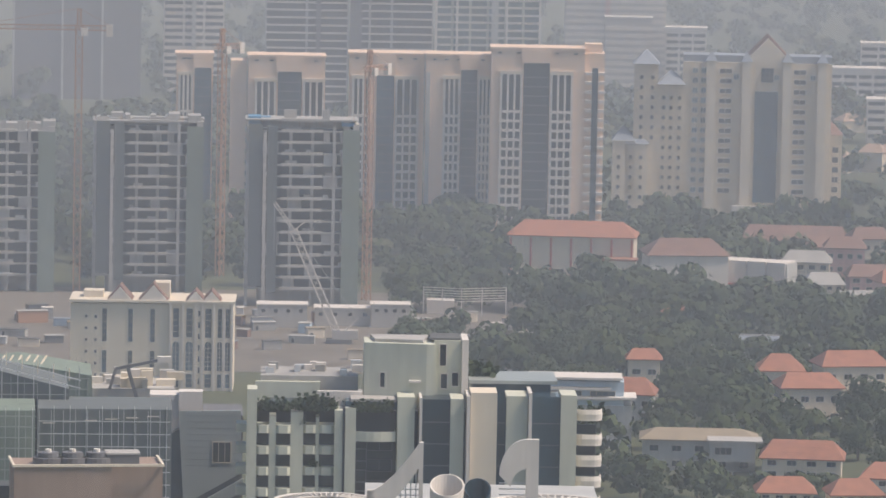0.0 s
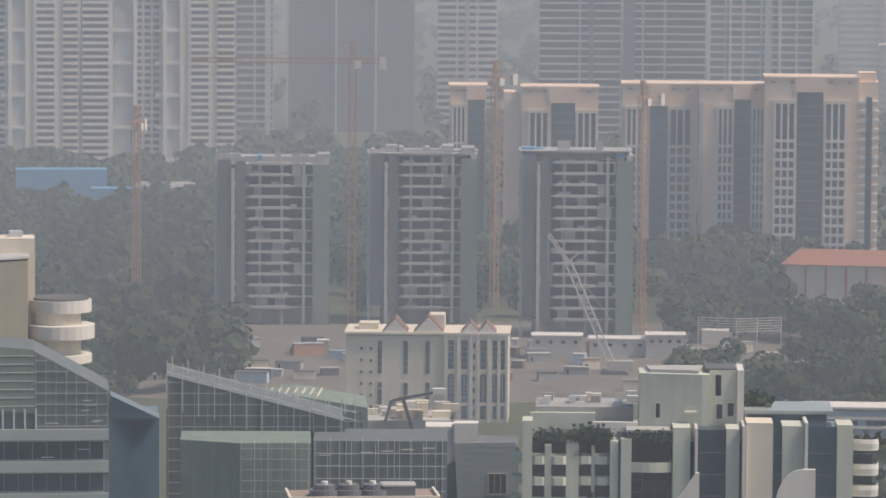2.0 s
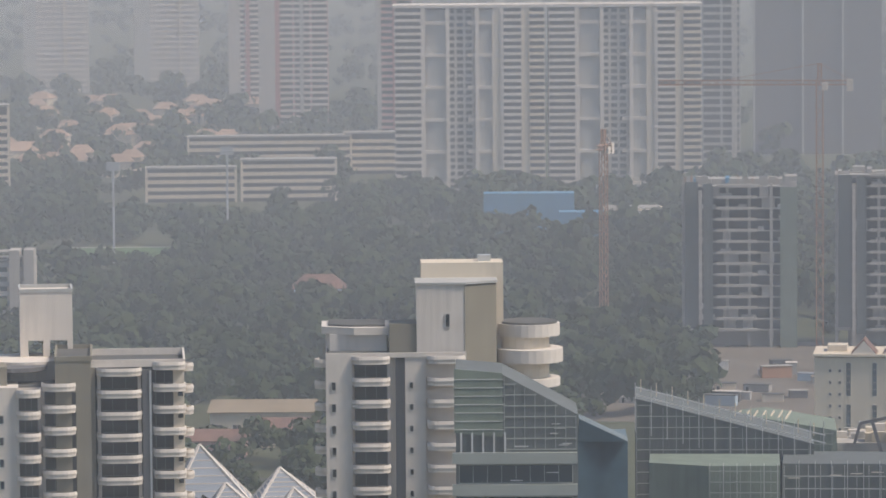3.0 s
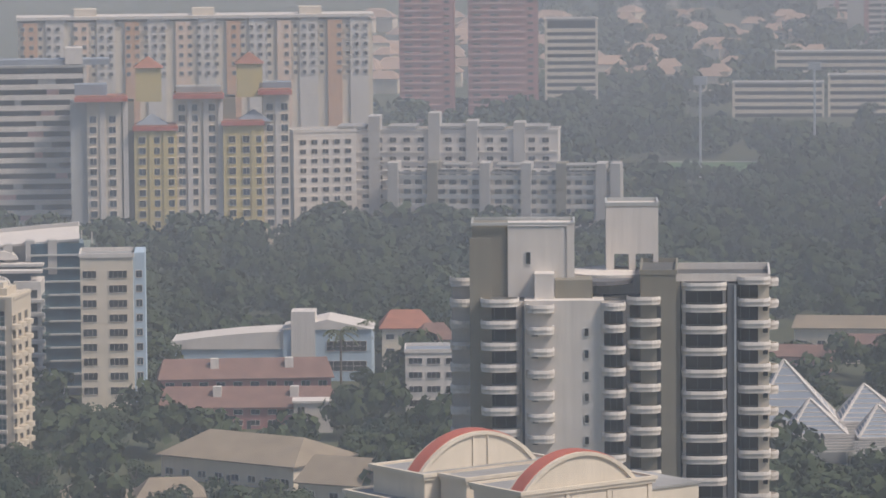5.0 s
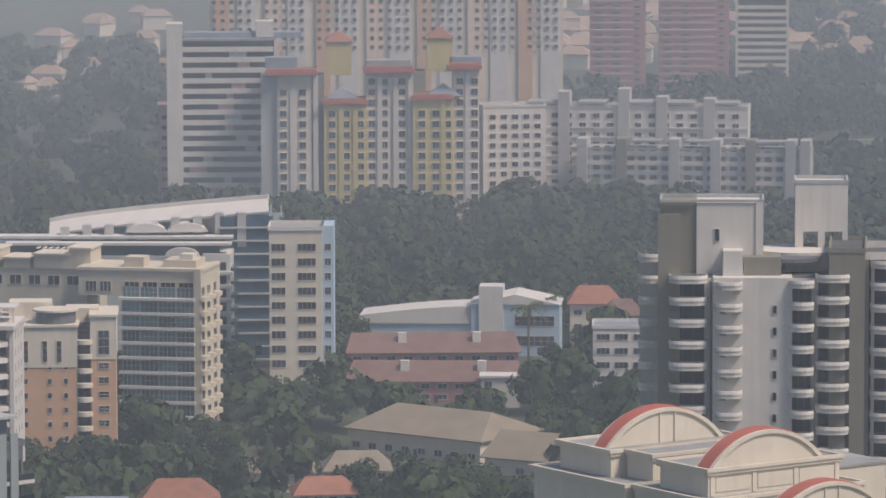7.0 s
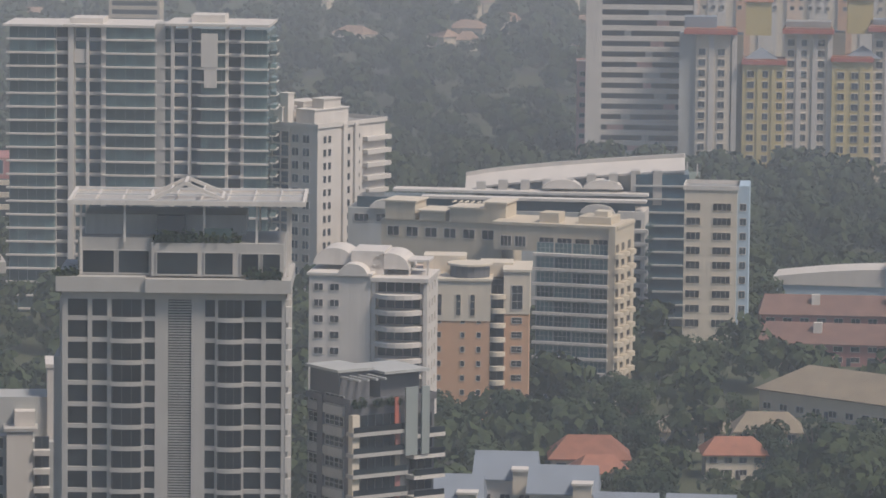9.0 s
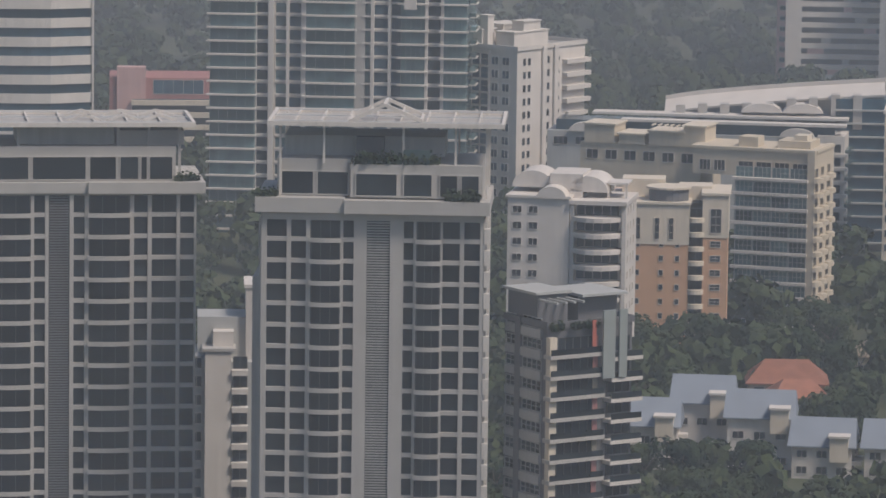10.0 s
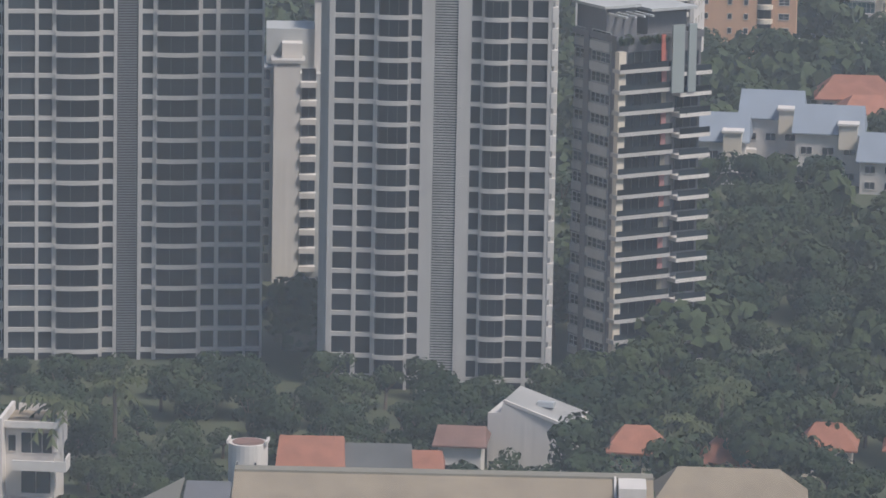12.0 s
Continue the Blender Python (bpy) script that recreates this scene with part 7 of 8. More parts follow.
    house(-348, 985, 16, 16, 12, 4.0, "tanroof", "cream", 3.0, 5, "small pavilion with tan hipped roof", 3, 1)
    for x, y, rz, W, h in ((-368, 1116, 14, 40, 5.0), (-381, 1156, 19, 41, 6.0)):
        e = house(x, y, rz, W, 14, h, "oldtile", "redbrick", 4.0, 1.5, "long school wing with faded red roof", 10, 2, "school_wing", "school", "school wings")
        for u in (12, 30):
            box(e, "chimney", "white", u, u + 2, 3, 5, h + 1.5, h + 4.6)
    e = thing("school_hall", "pale blue hall with shallow curved roof", "school", -392, 1198, 0, 13)
    arc = [(0, 8), (0, 10.0)] + [(30 * i / 10, 10.0 + 2.4 * math.sin(math.pi * i / 20)) for i in range(1, 11)] + [(30, 8)]
    put("roof", Geo().extrude(arc[::-1], -0.5, 14).mesh("white"), e)
    box(e, "wall", "bluepaint", 0, 30, 0, 14, 0, 8)
    box(e, "wall", "bluepaint", 28, 50, -1, 14, 0, 13)
    put("roof", Geo().extrude([(27.6, 13), (50.5, 13), (39, 15.5)], -1.5, 14.5).mesh("white"), e)
    box(e, "stair_tower", "white", 30, 36, -1.6, 6, 0, 17.5)
    for j in range(2):
        put("window", window_mesh(10, 2.6, "white", "glass", 5, 1), e, 38.8, -1.0, 2.5 + j * 5)
    for i in range(5):
        put("window", window_mesh(2.4, 1.6, "white", "glass", 1), e, 3 + i * 5, 0, 4)
    e = thing("gate_house", "small white gate house with arch", "building", -336.1, 1117.3, 0, 15)
    box(e, "wall", "white", 0, 9, 0, 6, 0, 7)
    box(e, "roof", "white", -0.4, 9.4, -0.5, 6.4, 7, 7.5)
    put("door", window_mesh(2.2, 3.6, "white", "dim", 0), e, 3.4, 0, 0)
    for u in (0.8, 6.6):
        put("window", window_mesh(1.8, 1.8, "white", "glass", 1), e, u, 0, 4.4)
    e = thing("apartment_building", "white five-storey block with dark windows", "apartment building", -313.0, 1131, 0, 15)
    box(e, "wall", "white", 0, 14, 0, 12, 0, 17.5)
    for j in range(5):
        for u in (0.8, 5.0, 9.4):
            put("window", window_mesh(3.2, 1.6, "white", "glass", 2), e, u, 0, 1.6 + j * 3.3)
    parapet(e, "white", -0.2, 14.2, -0.2, 12.2, 17.5, 0.9, roof="greyroof")
    house(-345, 1225, 16, 12, 11, 11, "tile", "cream", 4, 3, cols=3, storeys=3)
    house(-332, 1212, 20, 9, 10, 10, "oldtile", "cream", 3.6, 3, cols=3, storeys=3)
    # grey-roofed terraces
    for x, y, rz, W, h in ((-351, 862, 18, 12, 8.0), (-346, 880, 18, 11, 10), (-332, 872, 18, 12, 9.5), (-317.7, 868, 16, 11, 6), (-305.0, 872, 16, 12, 6.0)):
        e = house(x, y, rz, W, 10, h, "greyroof", "white", 4.6, 0.3, "white terrace house with blue-grey pitched roof", 3, 2, "terrace_house", "house", "grey-roofed terraces")
        box(e, "dormer", "cream", W - 4.0, W - 0.6, -1.5, 3, h - 2.5, h + 2.0)
        box(e, "dormer_roof", "white", W - 4.3, W - 0.3, -1.9, 3.2, h + 2.0, h + 2.4)
        for j in range(3):
            box(e, "balcony", "white", W - 0.2, W + 1.8, 1 + j * 2.4, 3.0 + j * 2.4, 2.6 + (j % 2) * 2.8, 3.4 + (j % 2) * 2.8)
    house(-350, 931, 22, 15, 11, 6.0, "tile", "cream", 4.0, 4)
    house(-341, 922, 30, 10, 9, 5.0, "tile", "cream", 3.0, 3)
    house(-326, 955, 24, 12, 9, 5.0, "tile", "cream", 3.0, 3)
    house(-330, 986, 20, 13, 11, 5.0, "tanroof", "cream", 3.4, 3, "cream house with tan hipped roof")
    # near white modern houses and low roofs under the tall pair
    e = thing("house", "white modern house with terrace and flat tan roof", "house", -335.5, 582.5, -1.0, 20)
    g = Geo().box(0, 0.5, 0, 11, 0, 14).box(7.2, 7.7, 2.4, 11, 9, 13.2)
    put("side_wall", g.mesh("white"), e)
    box(e, "wall", "white", 0.5, 7.2, 3.0, 11, 0, 12.4)
    put("roof", Geo().box(0.5, 7.6, 2.0, 11, 12.4, 12.8).mesh("tanroof"), e)
    put("roof_rim", Geo().box(-0.1, 8.0, 1.7, 2.0, 12.4, 13.3).box(7.7, 8.0, 2.0, 11, 12.4, 13.6).box(1.0, 5.0, 10.6, 11, 12.8, 13.8).mesh("white"), e)
    put("balcony", Geo().box(2.0, 9.4, -0.6, 3.0, 7.0, 7.4).box(2.0, 9.4, -0.6, -0.35, 7.4, 8.4).box(9.15, 9.4, -0.35, 3, 7.4, 8.8).mesh("white"), e)
    put("window", window_mesh(4.4, 3.0, "white", "glass", 2), e, 2.6, 2.98, 8.6)
    put("window", window_mesh(1.2, 2.4, "white", "glass", 0), e, 0.8, 2.98, 8.8)
    put("window", window_mesh(4.2, 3.4, "white", "glass", 1), e, 2.6, 2.98, 3.0)
    box(e, "balcony", "white", 1.0, 7.0, 0.6, 3.0, 2.0, 2.6)
    house(-345, 588, 20, 9, 8, 6.5, "tile", "grey", 3, 2, cols=2)
    e = thing("house", "white house with sloping grey roof and skylight", "house", -288.0, 638.0, 0, 10)
    put("wall", Geo().extrude([(0, 0), (12.5, 0), (12.5, 6.4), (5.4, 8.6), (2.2, 9.6), (1.8, 8.2), (0, 8.0)], 0, 9).mesh("white"), e)
    put("roof", mesh_of([(2.2, 0.4, 9.7), (12.3, -0.2, 6.5), (12.3, 9.2, 6.9), (2.4, 9.2, 10.0), (2.2, 0.4, 9.9), (12.3, -0.2, 6.7), (12.3, 9.2, 7.1), (2.4, 9.2, 10.2)], [(3, 2, 1, 0), (4, 5, 6, 7), (0, 1, 5, 4), (1, 2, 6, 5), (2, 3, 7, 6), (3, 0, 4, 7)], ["flat"]), e)
    put("roof_rim", Geo().beam((2.2, 0.2, 9.9), (12.4, -0.3, 6.8), 0.2).beam((12.4, -0.3, 6.8), (12.4, 9.2, 7.1), 0.15).mesh("white"), e)
    put("skylight", Geo().box(6.2, 8.6, 3.6, 5.0, 8.6, 9.3).mesh("steel"), e)
    e = thing("house", "white round stair tower with red-brown cap", "house", -308.6, 597.8, 0, 20)
    put("drum", Geo().prism(arc_points(2.6, 2.6, 2.7, 0, 360, 28)[:-1], 0, 9.2).mesh("white"), e)
    put("cap", Geo().prism(arc_points(2.6, 2.6, 2.2, 0, 360, 24)[:-1], 9.2, 9.3).mesh("oldtile"), e)
    put("rim", Geo().box(-0.2, 0.1, 1, 4, 9.2, 9.7).box(5.1, 5.4, 1, 4, 9.2, 9.7).mesh("white"), e)
    for u in (1.2, 2.3, 3.6):
        put("window", window_mesh(0.5, 1.4, "white", "glass", 0), e, u, 0.2, 5.6)
    house(-303.0, 603.0, 24, 8, 9, 5.4, "tile", "cream", 3.6, 0.4, "cream house with bright terracotta pitched roof", 3, 2)
    house(-295.2, 607.0, 24, 8.5, 9, 5.0, "darkflat", "white", 3.0, 0.4, "white house with dark slate roof", 3, 2)
    house(-287.4, 611.0, 24, 4, 6, 5.0, "tile", "cream", 2.4, 0.4, "small cream house with terracotta roof", 2, 1)
    house(-291.0, 628, 20, 6, 7, 5.0, "oldtile", "white", 2.0, 0.4, "low house with dark red roof", 2, 1)
    for x, y in ((-270, 640), (-256, 640), (-247, 655), (-236, 660)):
        house(x, y, 18, 7, 6, 4, "tile", "cream", 3.2, 2.5, "terracotta-roofed house hidden among trees", 3, 2, group="houses among trees")
    e = thing("hall", "long hall with broad tan sheet roof", "hall", -303.0, 554, 0, 24)
    W = 70
    box(e, "wall", "cream", 0, W, 0, 20, 0, 3.5)
    v = [(15, -3, 3.0), (W, -3, 3.0), (W, 20, 10.6), (15, 20, 10.6), (15, -3, 3.4), (W, -3, 3.4), (W, 20, 11.0), (15, 20, 11.0)]
    F6 = [(3, 2, 1, 0), (4, 5, 6, 7), (0, 1, 5, 4), (1, 2, 6, 5), (2, 3, 7, 6), (3, 0, 4, 7)]
    put("roof", mesh_of(v, F6, ["tanroof"]), e)
    box(e, "ridge", "olive", 15, W, 20, 22.5, 10.4, 11.3)
    put("gutter", Geo().beam((W - 5, -3, 3.6), (W - 5, 20, 11.3), 0.14).mesh("white"), e)
    box(e, "roof_box", "white", W - 4.6, W - 1.0, 14, 20, 9, 11.2)
    put("roof_wing", mesh_of([(0, 0, 6.0), (8.6, 2, 10.2), (8.6, 18, 10.2), (0, 16, 6.0), (0, 0, 6.4), (8.6, 2, 10.6), (8.6, 18, 10.6), (0, 16, 6.4)], F6, ["olive"]), e)
    put("roof_valley", mesh_of([(8.8, 6, 8.0), (14.8, 6, 8.0), (14.8, 19, 9.6), (8.8, 19, 9.6), (8.8, 6, 8.3), (14.8, 6, 8.3), (14.8, 19, 9.9), (8.8, 19, 9.9)], F6, ["dark"]), e)
    house(-249, 605, 22, 20, 14, 5.5, "tanroof", "cream", 4.5, 4, "cream house with tan hipped roof", 5, 2)
    # red drum and green roof
    e = thing("temple", "low green-roofed hall with red curved wall", "building", -505, 1420, 0, 20)
    put("wall", Geo().prism(arc_points(0, 0, 6, 0, 360, 24)[:-1], 0, 13).mesh("redpaint"), e)
    box(e, "hall", "grey", 6, 22, 0, 14, 0, 5)
    put("roof", roof_mesh(16, 14, 4, "net", 3), e, 6, 0, 5.2)
    for u in (9, 12, 15):
        box(e, "mast", "white", u, u + 0.4, 2, 2.4, 5, 15 - u * 0.2)
    # striped block at the head of the pair
    e = thing("apartment_building", "distant cream block with sunlit end wall", "apartment building", -822, 1712, 0, 18)
    gallery_block(e, 18, 12, 40, 3.2, "beige", 2, 1.4)
    # sports field and floodlights
    f = thing("sports_field", "green turf pitch with pale border", "sports field", -400, 1770, 0, 10)
    put("turf", Geo().box(0, 46, 0, 40, 0, 0.08).mesh(M["turf"]), f)
    put("border", Geo().box(-3, 49, -5, 0, 0, 0.1).box(-3, 49, 40, 43, 0, 0.1).mesh("pave"), f)
    for x, y in ((-376, 1752), (-350, 1830)):
        p = thing("floodlight", "tall steel floodlight mast", "floodlight", x, y, 0, 0, group="floodlights")
        put("pole", Geo().beam((0, 0, 0), (0, 0, 34), 0.35).mesh("steel"), p)
        box(p, "lamp_panel", "steel", -2.4, 2.4, -0.4, 0.4, 33, 36)


M["turf"] = leafy("pitch_turf", (0.06, 0.12, 0.05), (0.10, 0.17, 0.07))
build_houses()


def far_houses():
    """Small tiled houses far away, too fine to tell apart."""
    rnd = random.Random(21)
    gw, gr = Geo(), Geo()

    def one(x, y):
        w, d, h, a = rnd.uniform(8, 16), rnd.uniform(7, 10), rnd.uniform(4, 9), rnd.uniform(-0.5, 0.5)
        c, s = math.cos(a), math.sin(a)
        k = len(gw.v)
        gw.box(0, w, 0, d, 0, h)
        gw.v[k:] = [(x + c * p - s * q, y + s * p + c * q, r) for p, q, r in gw.v[k:]]
        k = len(gr.v)
        gr.v += [(-0.6, -0.6, h), (w + 0.6, -0.6, h), (w + 0.6, d + 0.6, h), (-0.6, d + 0.6, h), (w * 0.25, d / 2, h + 3.2), (w * 0.75, d / 2, h + 3.2)]
        gr.v[k:] = [(x + c * p - s * q, y + s * p + c * q, r) for p, q, r in gr.v[k:]]
        gr.f += [(k, k + 1, k + 5, k + 4), (k + 2, k + 3, k + 4, k + 5), (k + 3, k, k + 4), (k + 1, k + 2, k + 5)]
        gr.m += [0] * 4

    for i in range(170):
        D, az = rnd.uniform(2180, 2650), radians(rnd.uniform(-16.5, -9.8))
        one(D * math.sin(az), D * math.cos(az))
    for i in range(45):
        D, az = rnd.uniform(2050, 2500), radians(rnd.uniform(-27, -19))
        one(D * math.sin(az), D * math.cos(az))
    for i in range(60):
        D, az = rnd.uniform(1950, 2400), radians(rnd.uniform(3, 8))
        one(D * math.sin(az), D * math.cos(az))
    e = thing("far_houses", "far suburb of small houses with faded orange roofs", "houses", 0, 0, 0, 0, kind="stuff")
    put("walls", gw.mesh("cream"), e, kind="stuff")
    put("roofs", gr.mesh("fadedtile"), e, kind="stuff")


far_houses()


# ---- trees ----
def footprints():
    """The ground that buildings already take, as boxes in their own axes."""
    out = []
    bpy.context.view_layer.update()
    for top in list(scene.collection.objects):
        if top.parent or top.type != "EMPTY" or top.get("kind") == "stuff":
            continue
        lo, hi = [1e9, 1e9], [-1e9, -1e9]
        for ch in top.children:
            if ch.type != "MESH":
                continue
            for c in ch.bound_box:
                p = ch.matrix_basis @ Vector(c)
                for i in (0, 1):
                    lo[i], hi[i] = min(lo[i], p[i]), max(hi[i], p[i])
        if top.get("category") in ("house", "hall", "school", "building"):
            lo[1] -= {"school": 26, "hall": 24}.get(top.get("category"), 14)
        if top.get("category") == "steel frame":
            lo[1] -= 60
        if hi[0] > lo[0]:
            out.append((top.matrix_basis.inverted(), lo, hi))
    return out


def crown_arrays(seed, R, H, n, size, lobes):
    """Leaf clumps on several billowing lobes with gaps between them."""
    rnd = random.Random(seed)
    cs = []
    for i in range(lobes):
        a, r = rnd.uniform(0, 2 * math.pi), R * rnd.uniform(0.15, 0.68)
        cs.append((Vector((r * math.cos(a), r * math.sin(a), H * rnd.uniform(0.30, 0.78))), R * rnd.uniform(0.32, 0.55)))
    cs.append((Vector((0, 0, H * 0.72)), R * 0.5))
    v, f = [], []
    for i in range(n):
        c, r = rnd.choice(cs)
        d = Vector((rnd.gauss(0, 1), rnd.gauss(0, 1), rnd.gauss(0.25, 0.85))).normalized()
        p = c + Vector((d.x, d.y, d.z * 0.72)) * r * rnd.uniform(0.8, 1.05)
        leaf(v, f, p, rnd, size, d)
    return v, f


def trunk_geo(seed, R, H):
    rnd = random.Random(seed)
    v, f = [], []

    def limb(a, b, r0, r1, n=6):
        a, b = Vector(a), Vector(b)
        d = (b - a).normalized()
        s = d.cross(Vector((0.3, 1, 0.2))).normalized()
        t = d.cross(s)
        k = len(v)
        for p, r in ((a, r0), (b, r1)):
            for i in range(n):
                q = 2 * math.pi * i / n
                v.append(tuple(p + s * r * math.cos(q) + t * r * math.sin(q)))
        for i in range(n):
            f.append((k + i, k + (i + 1) % n, k + n + (i + 1) % n, k + n + i))

    fork = (rnd.uniform(-0.3, 0.3), rnd.uniform(-0.3, 0.3), H * 0.34)
    limb((0, 0, -0.2), fork, 0.42, 0.3)
    for i in range(6):
        a = i * 1.05 + rnd.uniform(-0.3, 0.3)
        r = R * rnd.uniform(0.35, 0.6)
        limb(fork, (r * math.cos(a), r * math.sin(a), H * rnd.uniform(0.5, 0.72)), 0.2, 0.06)
    return v, f


KINDS = []
for i, (R, H, n, size, lobes) in enumerate(((5.2, 10.5, 1200, 0.44, 9), (6.4, 11.5, 1600, 0.46, 12), (4.2, 9.0, 900, 0.40, 7), (7.2, 13.0, 1900, 0.48, 14), (4.8, 13.0, 1200, 0.44, 9), (5.8, 9.5, 1300, 0.44, 10))):
    tv, tf = trunk_geo(60 + i, R, H)
    cv, cf = crown_arrays(80 + i, R, H, n, size, lobes)
    KINDS.append((mesh_of(tv, tf, ["bark"]), mesh_of(cv, cf, ["leaf"])))
palm_v, palm_f = [], []
prnd = random.Random(5)
for i in range(16):
    a = i * 2.4
    up = prnd.uniform(-0.5, 0.8)
    for s in range(5):
        for side in (-1, 1):
            k = len(palm_v)
            r0, r1 = 0.6 * s, 0.6 * (s + 1)
            z0, z1 = 9.0 + up * r0 - 0.18 * r0 * r0, 9.0 + up * r1 - 0.18 * r1 * r1
            ca, sa = math.cos(a), math.sin(a)
            palm_v += [(r0 * ca, r0 * sa, z0), (r1 * ca, r1 * sa, z1), (r1 * ca - side * sa * 0.55, r1 * sa + side * ca * 0.55, z1 - 0.45)]
            palm_f.append((k, k + 1, k + 2))
PALM = mesh_of(palm_v, palm_f, ["palm"])
PALM_TRUNK = Geo().prism(arc_points(0, 0, 0.2, 0, 360, 8)[:-1], -0.2, 9.0).mesh("bark")

LABELS = ("broad dark green tree with spreading crown", "wide rain tree with billowing crown", "small round dark green tree", "large old shade tree with uneven crown", "tall narrow leafy tree", "low spreading tree in dull green leaf")


NEST = {"railing": "balcony", "gable_moulding": "rounded_gable", "mullion": "rounded_gable", "barrel_roof": "rounded_gable", "counterweight": "jib", "tie": "jib", "fly_jib": "boom", "strut": "boom", "rope": "boom", "ridge_cap": "roof", "chimney": "roof", "gutter": "roof", "skylight": "roof", "roof_rim": "roof", "ridge": "roof", "dormer_roof": "dormer", "fan_cap": "fan_hood", "unit_lid": "unit", "canopy_bar": "roof_canopy", "canopy_panel": "roof_canopy", "roof_cap": "roof_room", "glass_cap": "glass_strip", "annex_roof": "annex", "roof_edge": "roof", "lamp_panel": "pole", "rib": "glazing", "rib_lattice": "glazing", "cornice_moulding": "wall", "floor_edge": "curtain_wall", "transom": "glass_wall", "panel_joint": "panel_front", "pergola_bar": "round_pergola", "lift_tower_roof": "lift_tower", "upper_roof": "upper_rim", "round_roof": "round_terrace", "cap": "drum", "rim": "drum", "parapet": "roof", "pediment_roof": "pediment", "boom_box": "boom", "net_pole": "netting", "scaffold_rail": "netting", "scaffold_pole": "netting", "penthouse_window": "penthouse", "tower_roof": "roof_tower"}


def nest_parts():
    """Hangs the pieces that belong to one part under it."""
    for top in list(scene.collection.objects):
        if top.parent or top.type != "EMPTY":
            continue
        kids = list(top.children)
        by = {}
        for k in kids:
            by.setdefault(k.name.split(".")[0], []).append(k)
        for k in kids:
            want = by.get(NEST.get(k.name.split(".")[0], ""), ())
            if want:
                c = k.matrix_basis @ (sum((Vector(b) for b in k.bound_box), Vector()) / 8)
                host = min(want, key=lambda h: (h.matrix_basis @ (sum((Vector(b) for b in h.bound_box), Vector()) / 8) - c).length)
                k.parent = host
                k.matrix_basis = host.matrix_basis.inverted() @ k.matrix_basis


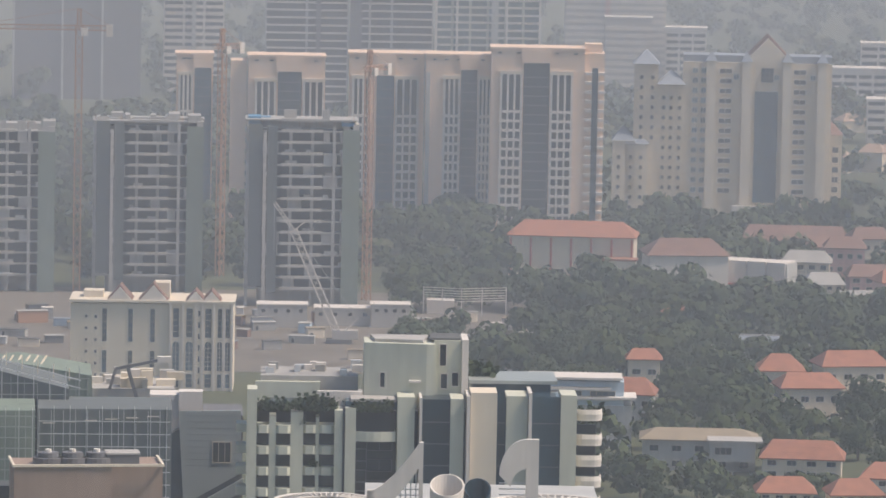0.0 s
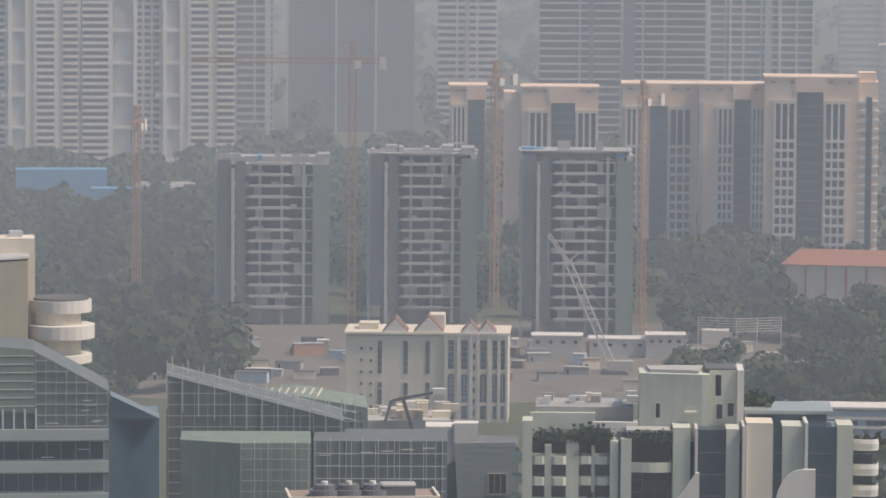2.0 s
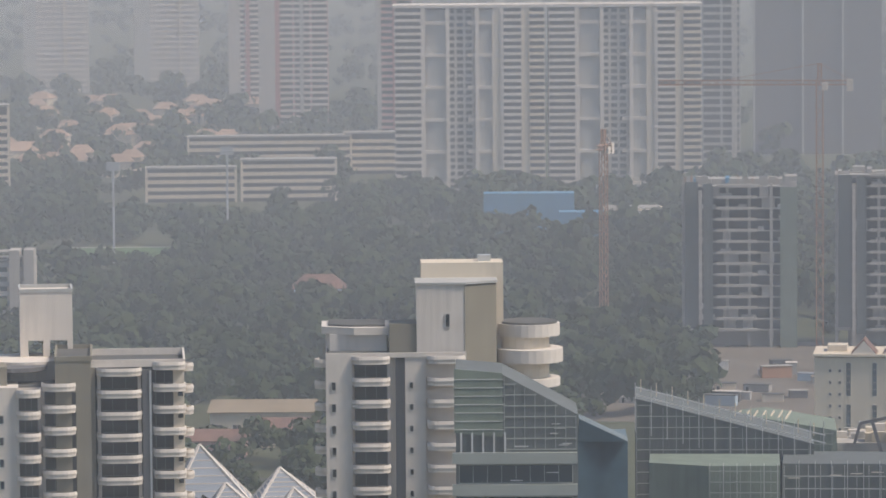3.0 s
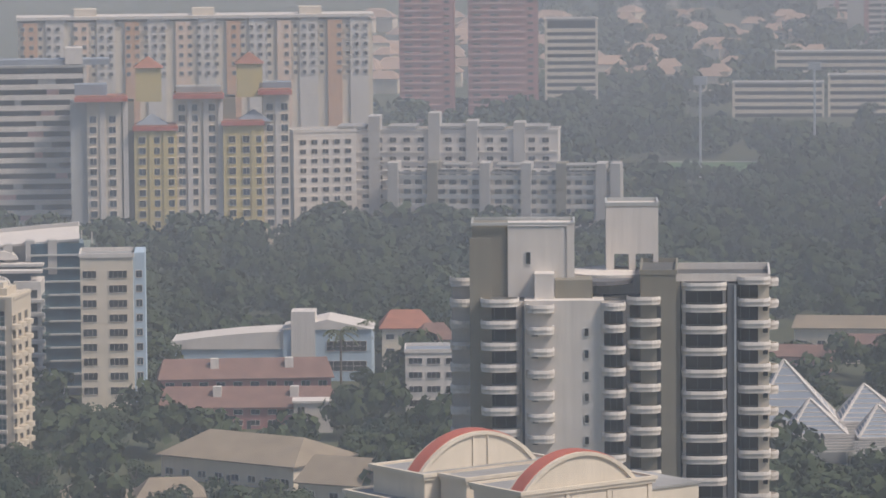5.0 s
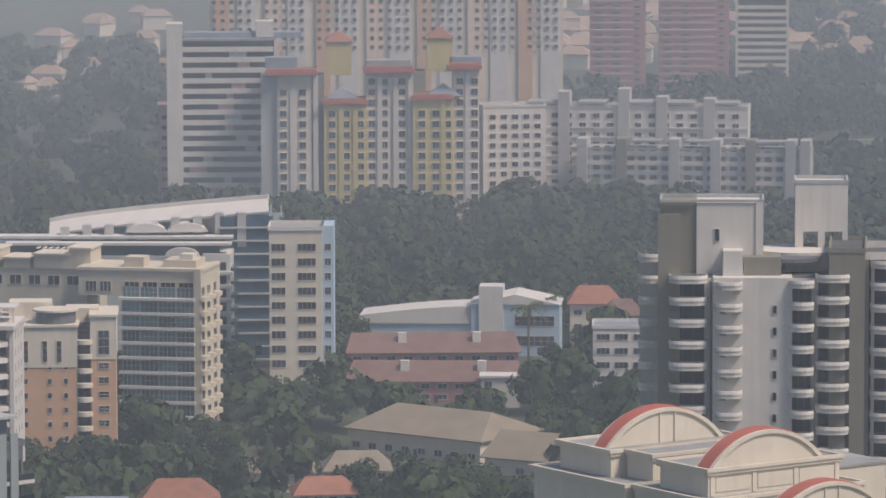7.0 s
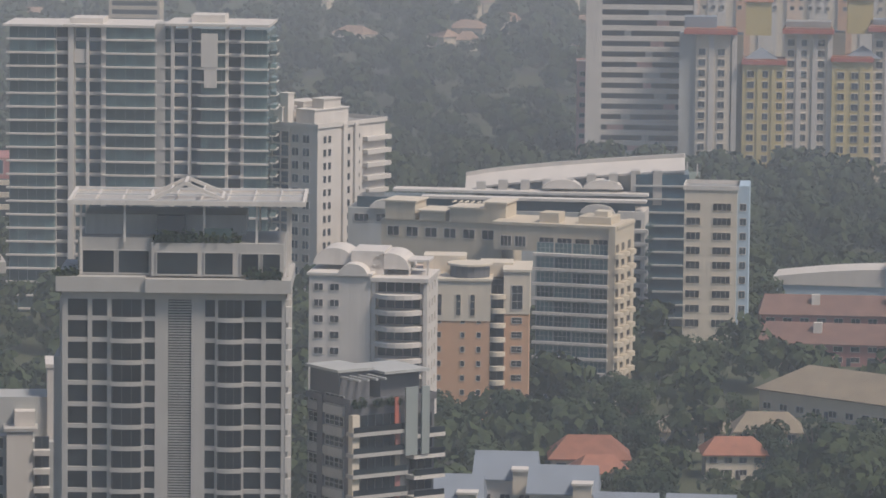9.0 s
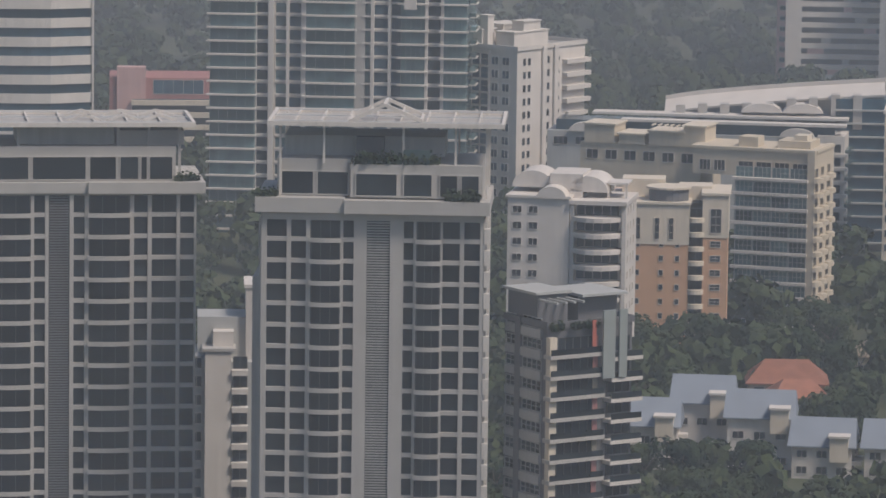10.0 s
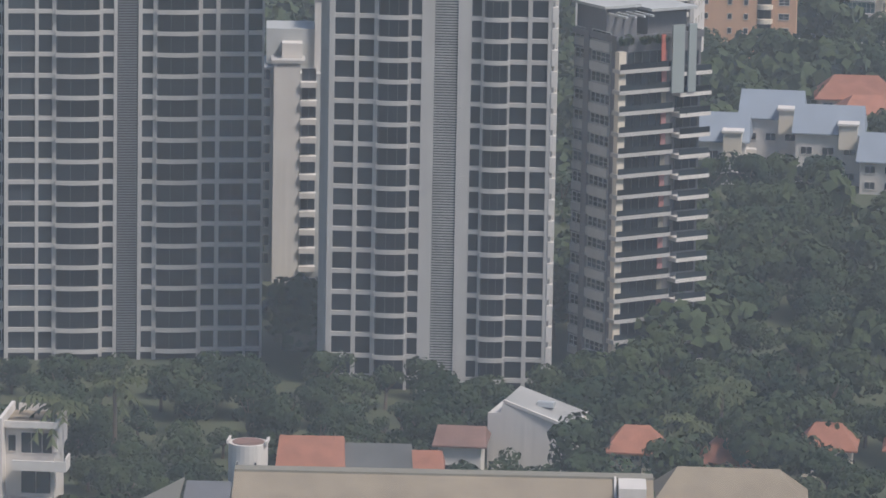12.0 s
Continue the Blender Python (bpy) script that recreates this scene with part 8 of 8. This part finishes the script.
def plant_trees():
    taken = footprints()
    nest_parts()
    rnd = random.Random(17)

    def free(x, y, gap):
        for inv, lo, hi in taken:
            p = inv @ Vector((x, y, 0))
            if -430 < x < -325 and 1900 < y < 2012 or -420 < x < -345 and 1700 < y < 1770:
                return False
            if lo[0] - gap < p.x < hi[0] + gap and lo[1] - gap < p.y < hi[1] + gap:
                return False
        return True

    cells = {}

    def spaced(x, y, d):
        i, j = int(x // 8), int(y // 8)
        for a in (i - 1, i, i + 1):
            for b in (j - 1, j, j + 1):
                for px, py in cells.get((a, b), ()):
                    if (px - x) ** 2 + (py - y) ** 2 < d * d:
                        return False
        cells.setdefault((i, j), []).append((x, y))
        return True

    single = 0
    # belts where trees stand apart enough to be told one from another: turn from, turn to, near, far, how many
    belts = ((-30.5, -19.0, 690, 745, 95), (-30.5, -20.0, 625, 690, 100), (-23.6, -19.5, 745, 905, 45), (-22.5, -14.5, 900, 1120, 70), (-20.6, -12.5, 1120, 1330, 30), (1.0, 6.0, 1090, 1330, 30))
    for a0, a1, d0, d1, want in belts:
        made = tries = 0
        while made < want and tries < want * 30:
            tries += 1
            D, az = rnd.uniform(d0, d1), radians(rnd.uniform(a0, a1))
            x, y = D * math.sin(az), D * math.cos(az)
            if not free(x, y, 1.6) or not spaced(x, y, 6.2):
                continue
            k = rnd.randrange(6)
            s = rnd.uniform(0.75, 1.2) * (0.66 if D < 745 and az < radians(-23.5) else 1.0)
            e = thing("tree", LABELS[k], "tree", x, y, 0, rnd.uniform(0, 360), group="trees between the buildings")
            e.scale = (s, s, s * rnd.uniform(0.85, 1.1))
            put("trunk", KINDS[k][0], e)
            put("crown", KINDS[k][1], e)
            made += 1
    for D, a in ((690, -28.6), (684, -22.0), (700, -21.6), (676, -29.3), (1250, -16.2), (1262, -16.0), (1640, -17.2), (1648, -17.4)):
        e = thing("palm_tree", "tall palm with drooping fronds", "palm tree", D * math.sin(radians(a)), D * math.cos(radians(a)), 0, rnd.uniform(0, 360), group="palms")
        s = rnd.uniform(1.1, 1.6)
        e.scale = (s, s, s)
        put("trunk", PALM_TRUNK, e)
        put("crown", PALM, e)
    # closed woods, nobody could count them
    def wood(name, label, areas, d, leaves, size):
        pos = []
        for a0, a1, d0, d1, want in areas:
            made = tries = 0
            while made < want and tries < want * 12:
                tries += 1
                D, az = math.sqrt(rnd.uniform(d0 * d0, d1 * d1)), radians(rnd.uniform(a0, a1))
                x, y = D * math.sin(az), D * math.cos(az)
                if free(x, y, 2.0) and spaced(x, y, d):
                    pos.append((x, y))
                    made += 1
        bases = []
        for i in range(4):
            cv, cf = crown_arrays(120 + i, 6.2, 10.5, leaves, size, 10)
            bases.append((np.array(cv), np.array(cf)))
        vs, fs, off = [], [], 0
        for x, y in pos:
            cv, cf = bases[rnd.randrange(4)]
            s, a = rnd.choice((0.65, 0.8, 0.95, 1.1, 1.4)) * rnd.uniform(0.9, 1.1), rnd.uniform(0, 6.28)
            R = np.array([[math.cos(a), -math.sin(a), 0], [math.sin(a), math.cos(a), 0], [0, 0, rnd.uniform(0.8, 1.15)]]) * s
            vs.append(cv @ R.T + (x, y, 0))
            fs.append(cf + off)
            off += len(cv)
        V, Fc = np.concatenate(vs), np.concatenate(fs)
        me = bpy.data.meshes.new(name)
        me.vertices.add(len(V))
        me.vertices.foreach_set("co", V.ravel())
        me.loops.add(Fc.size)
        me.loops.foreach_set("vertex_index", Fc.ravel())
        me.polygons.add(len(Fc))
        me.polygons.foreach_set("loop_start", np.arange(0, Fc.size, 3))
        me.update(calc_edges=True)
        me.materials.append(M["leaf"])
        tagged(new(name, me), label, "woodland", kind="stuff")

    wood("woodland", "dense dark green wood between the towers", ((-31, -13, 760, 1330, 750), (-24, -13, 1330, 1560, 470), (-13, -8.5, 960, 1330, 190), (0, 7, 1090, 1500, 260), (-0.5, 7, 1330, 1720, 420)), 6.0, 290, 0.9)
    wood("far_woodland", "hazy wood beyond the housing estates", ((-16, -5.4, 1330, 2050, 1200), (-27, -16, 1560, 2250, 700), (-31, -24, 1250, 2150, 470), (-14.5, -9.5, 2050, 2500, 260), (-3, 7, 1650, 2300, 350), (-5.6, -0.5, 1530, 2150, 330), (-5.5, 5, 2150, 2700, 260), (-14, -6, 2400, 3000, 330), (-15, -4, 3000, 4000, 420), (-4, 7, 2600, 3700, 420)), 6.8, 142, 1.28)


plant_trees()
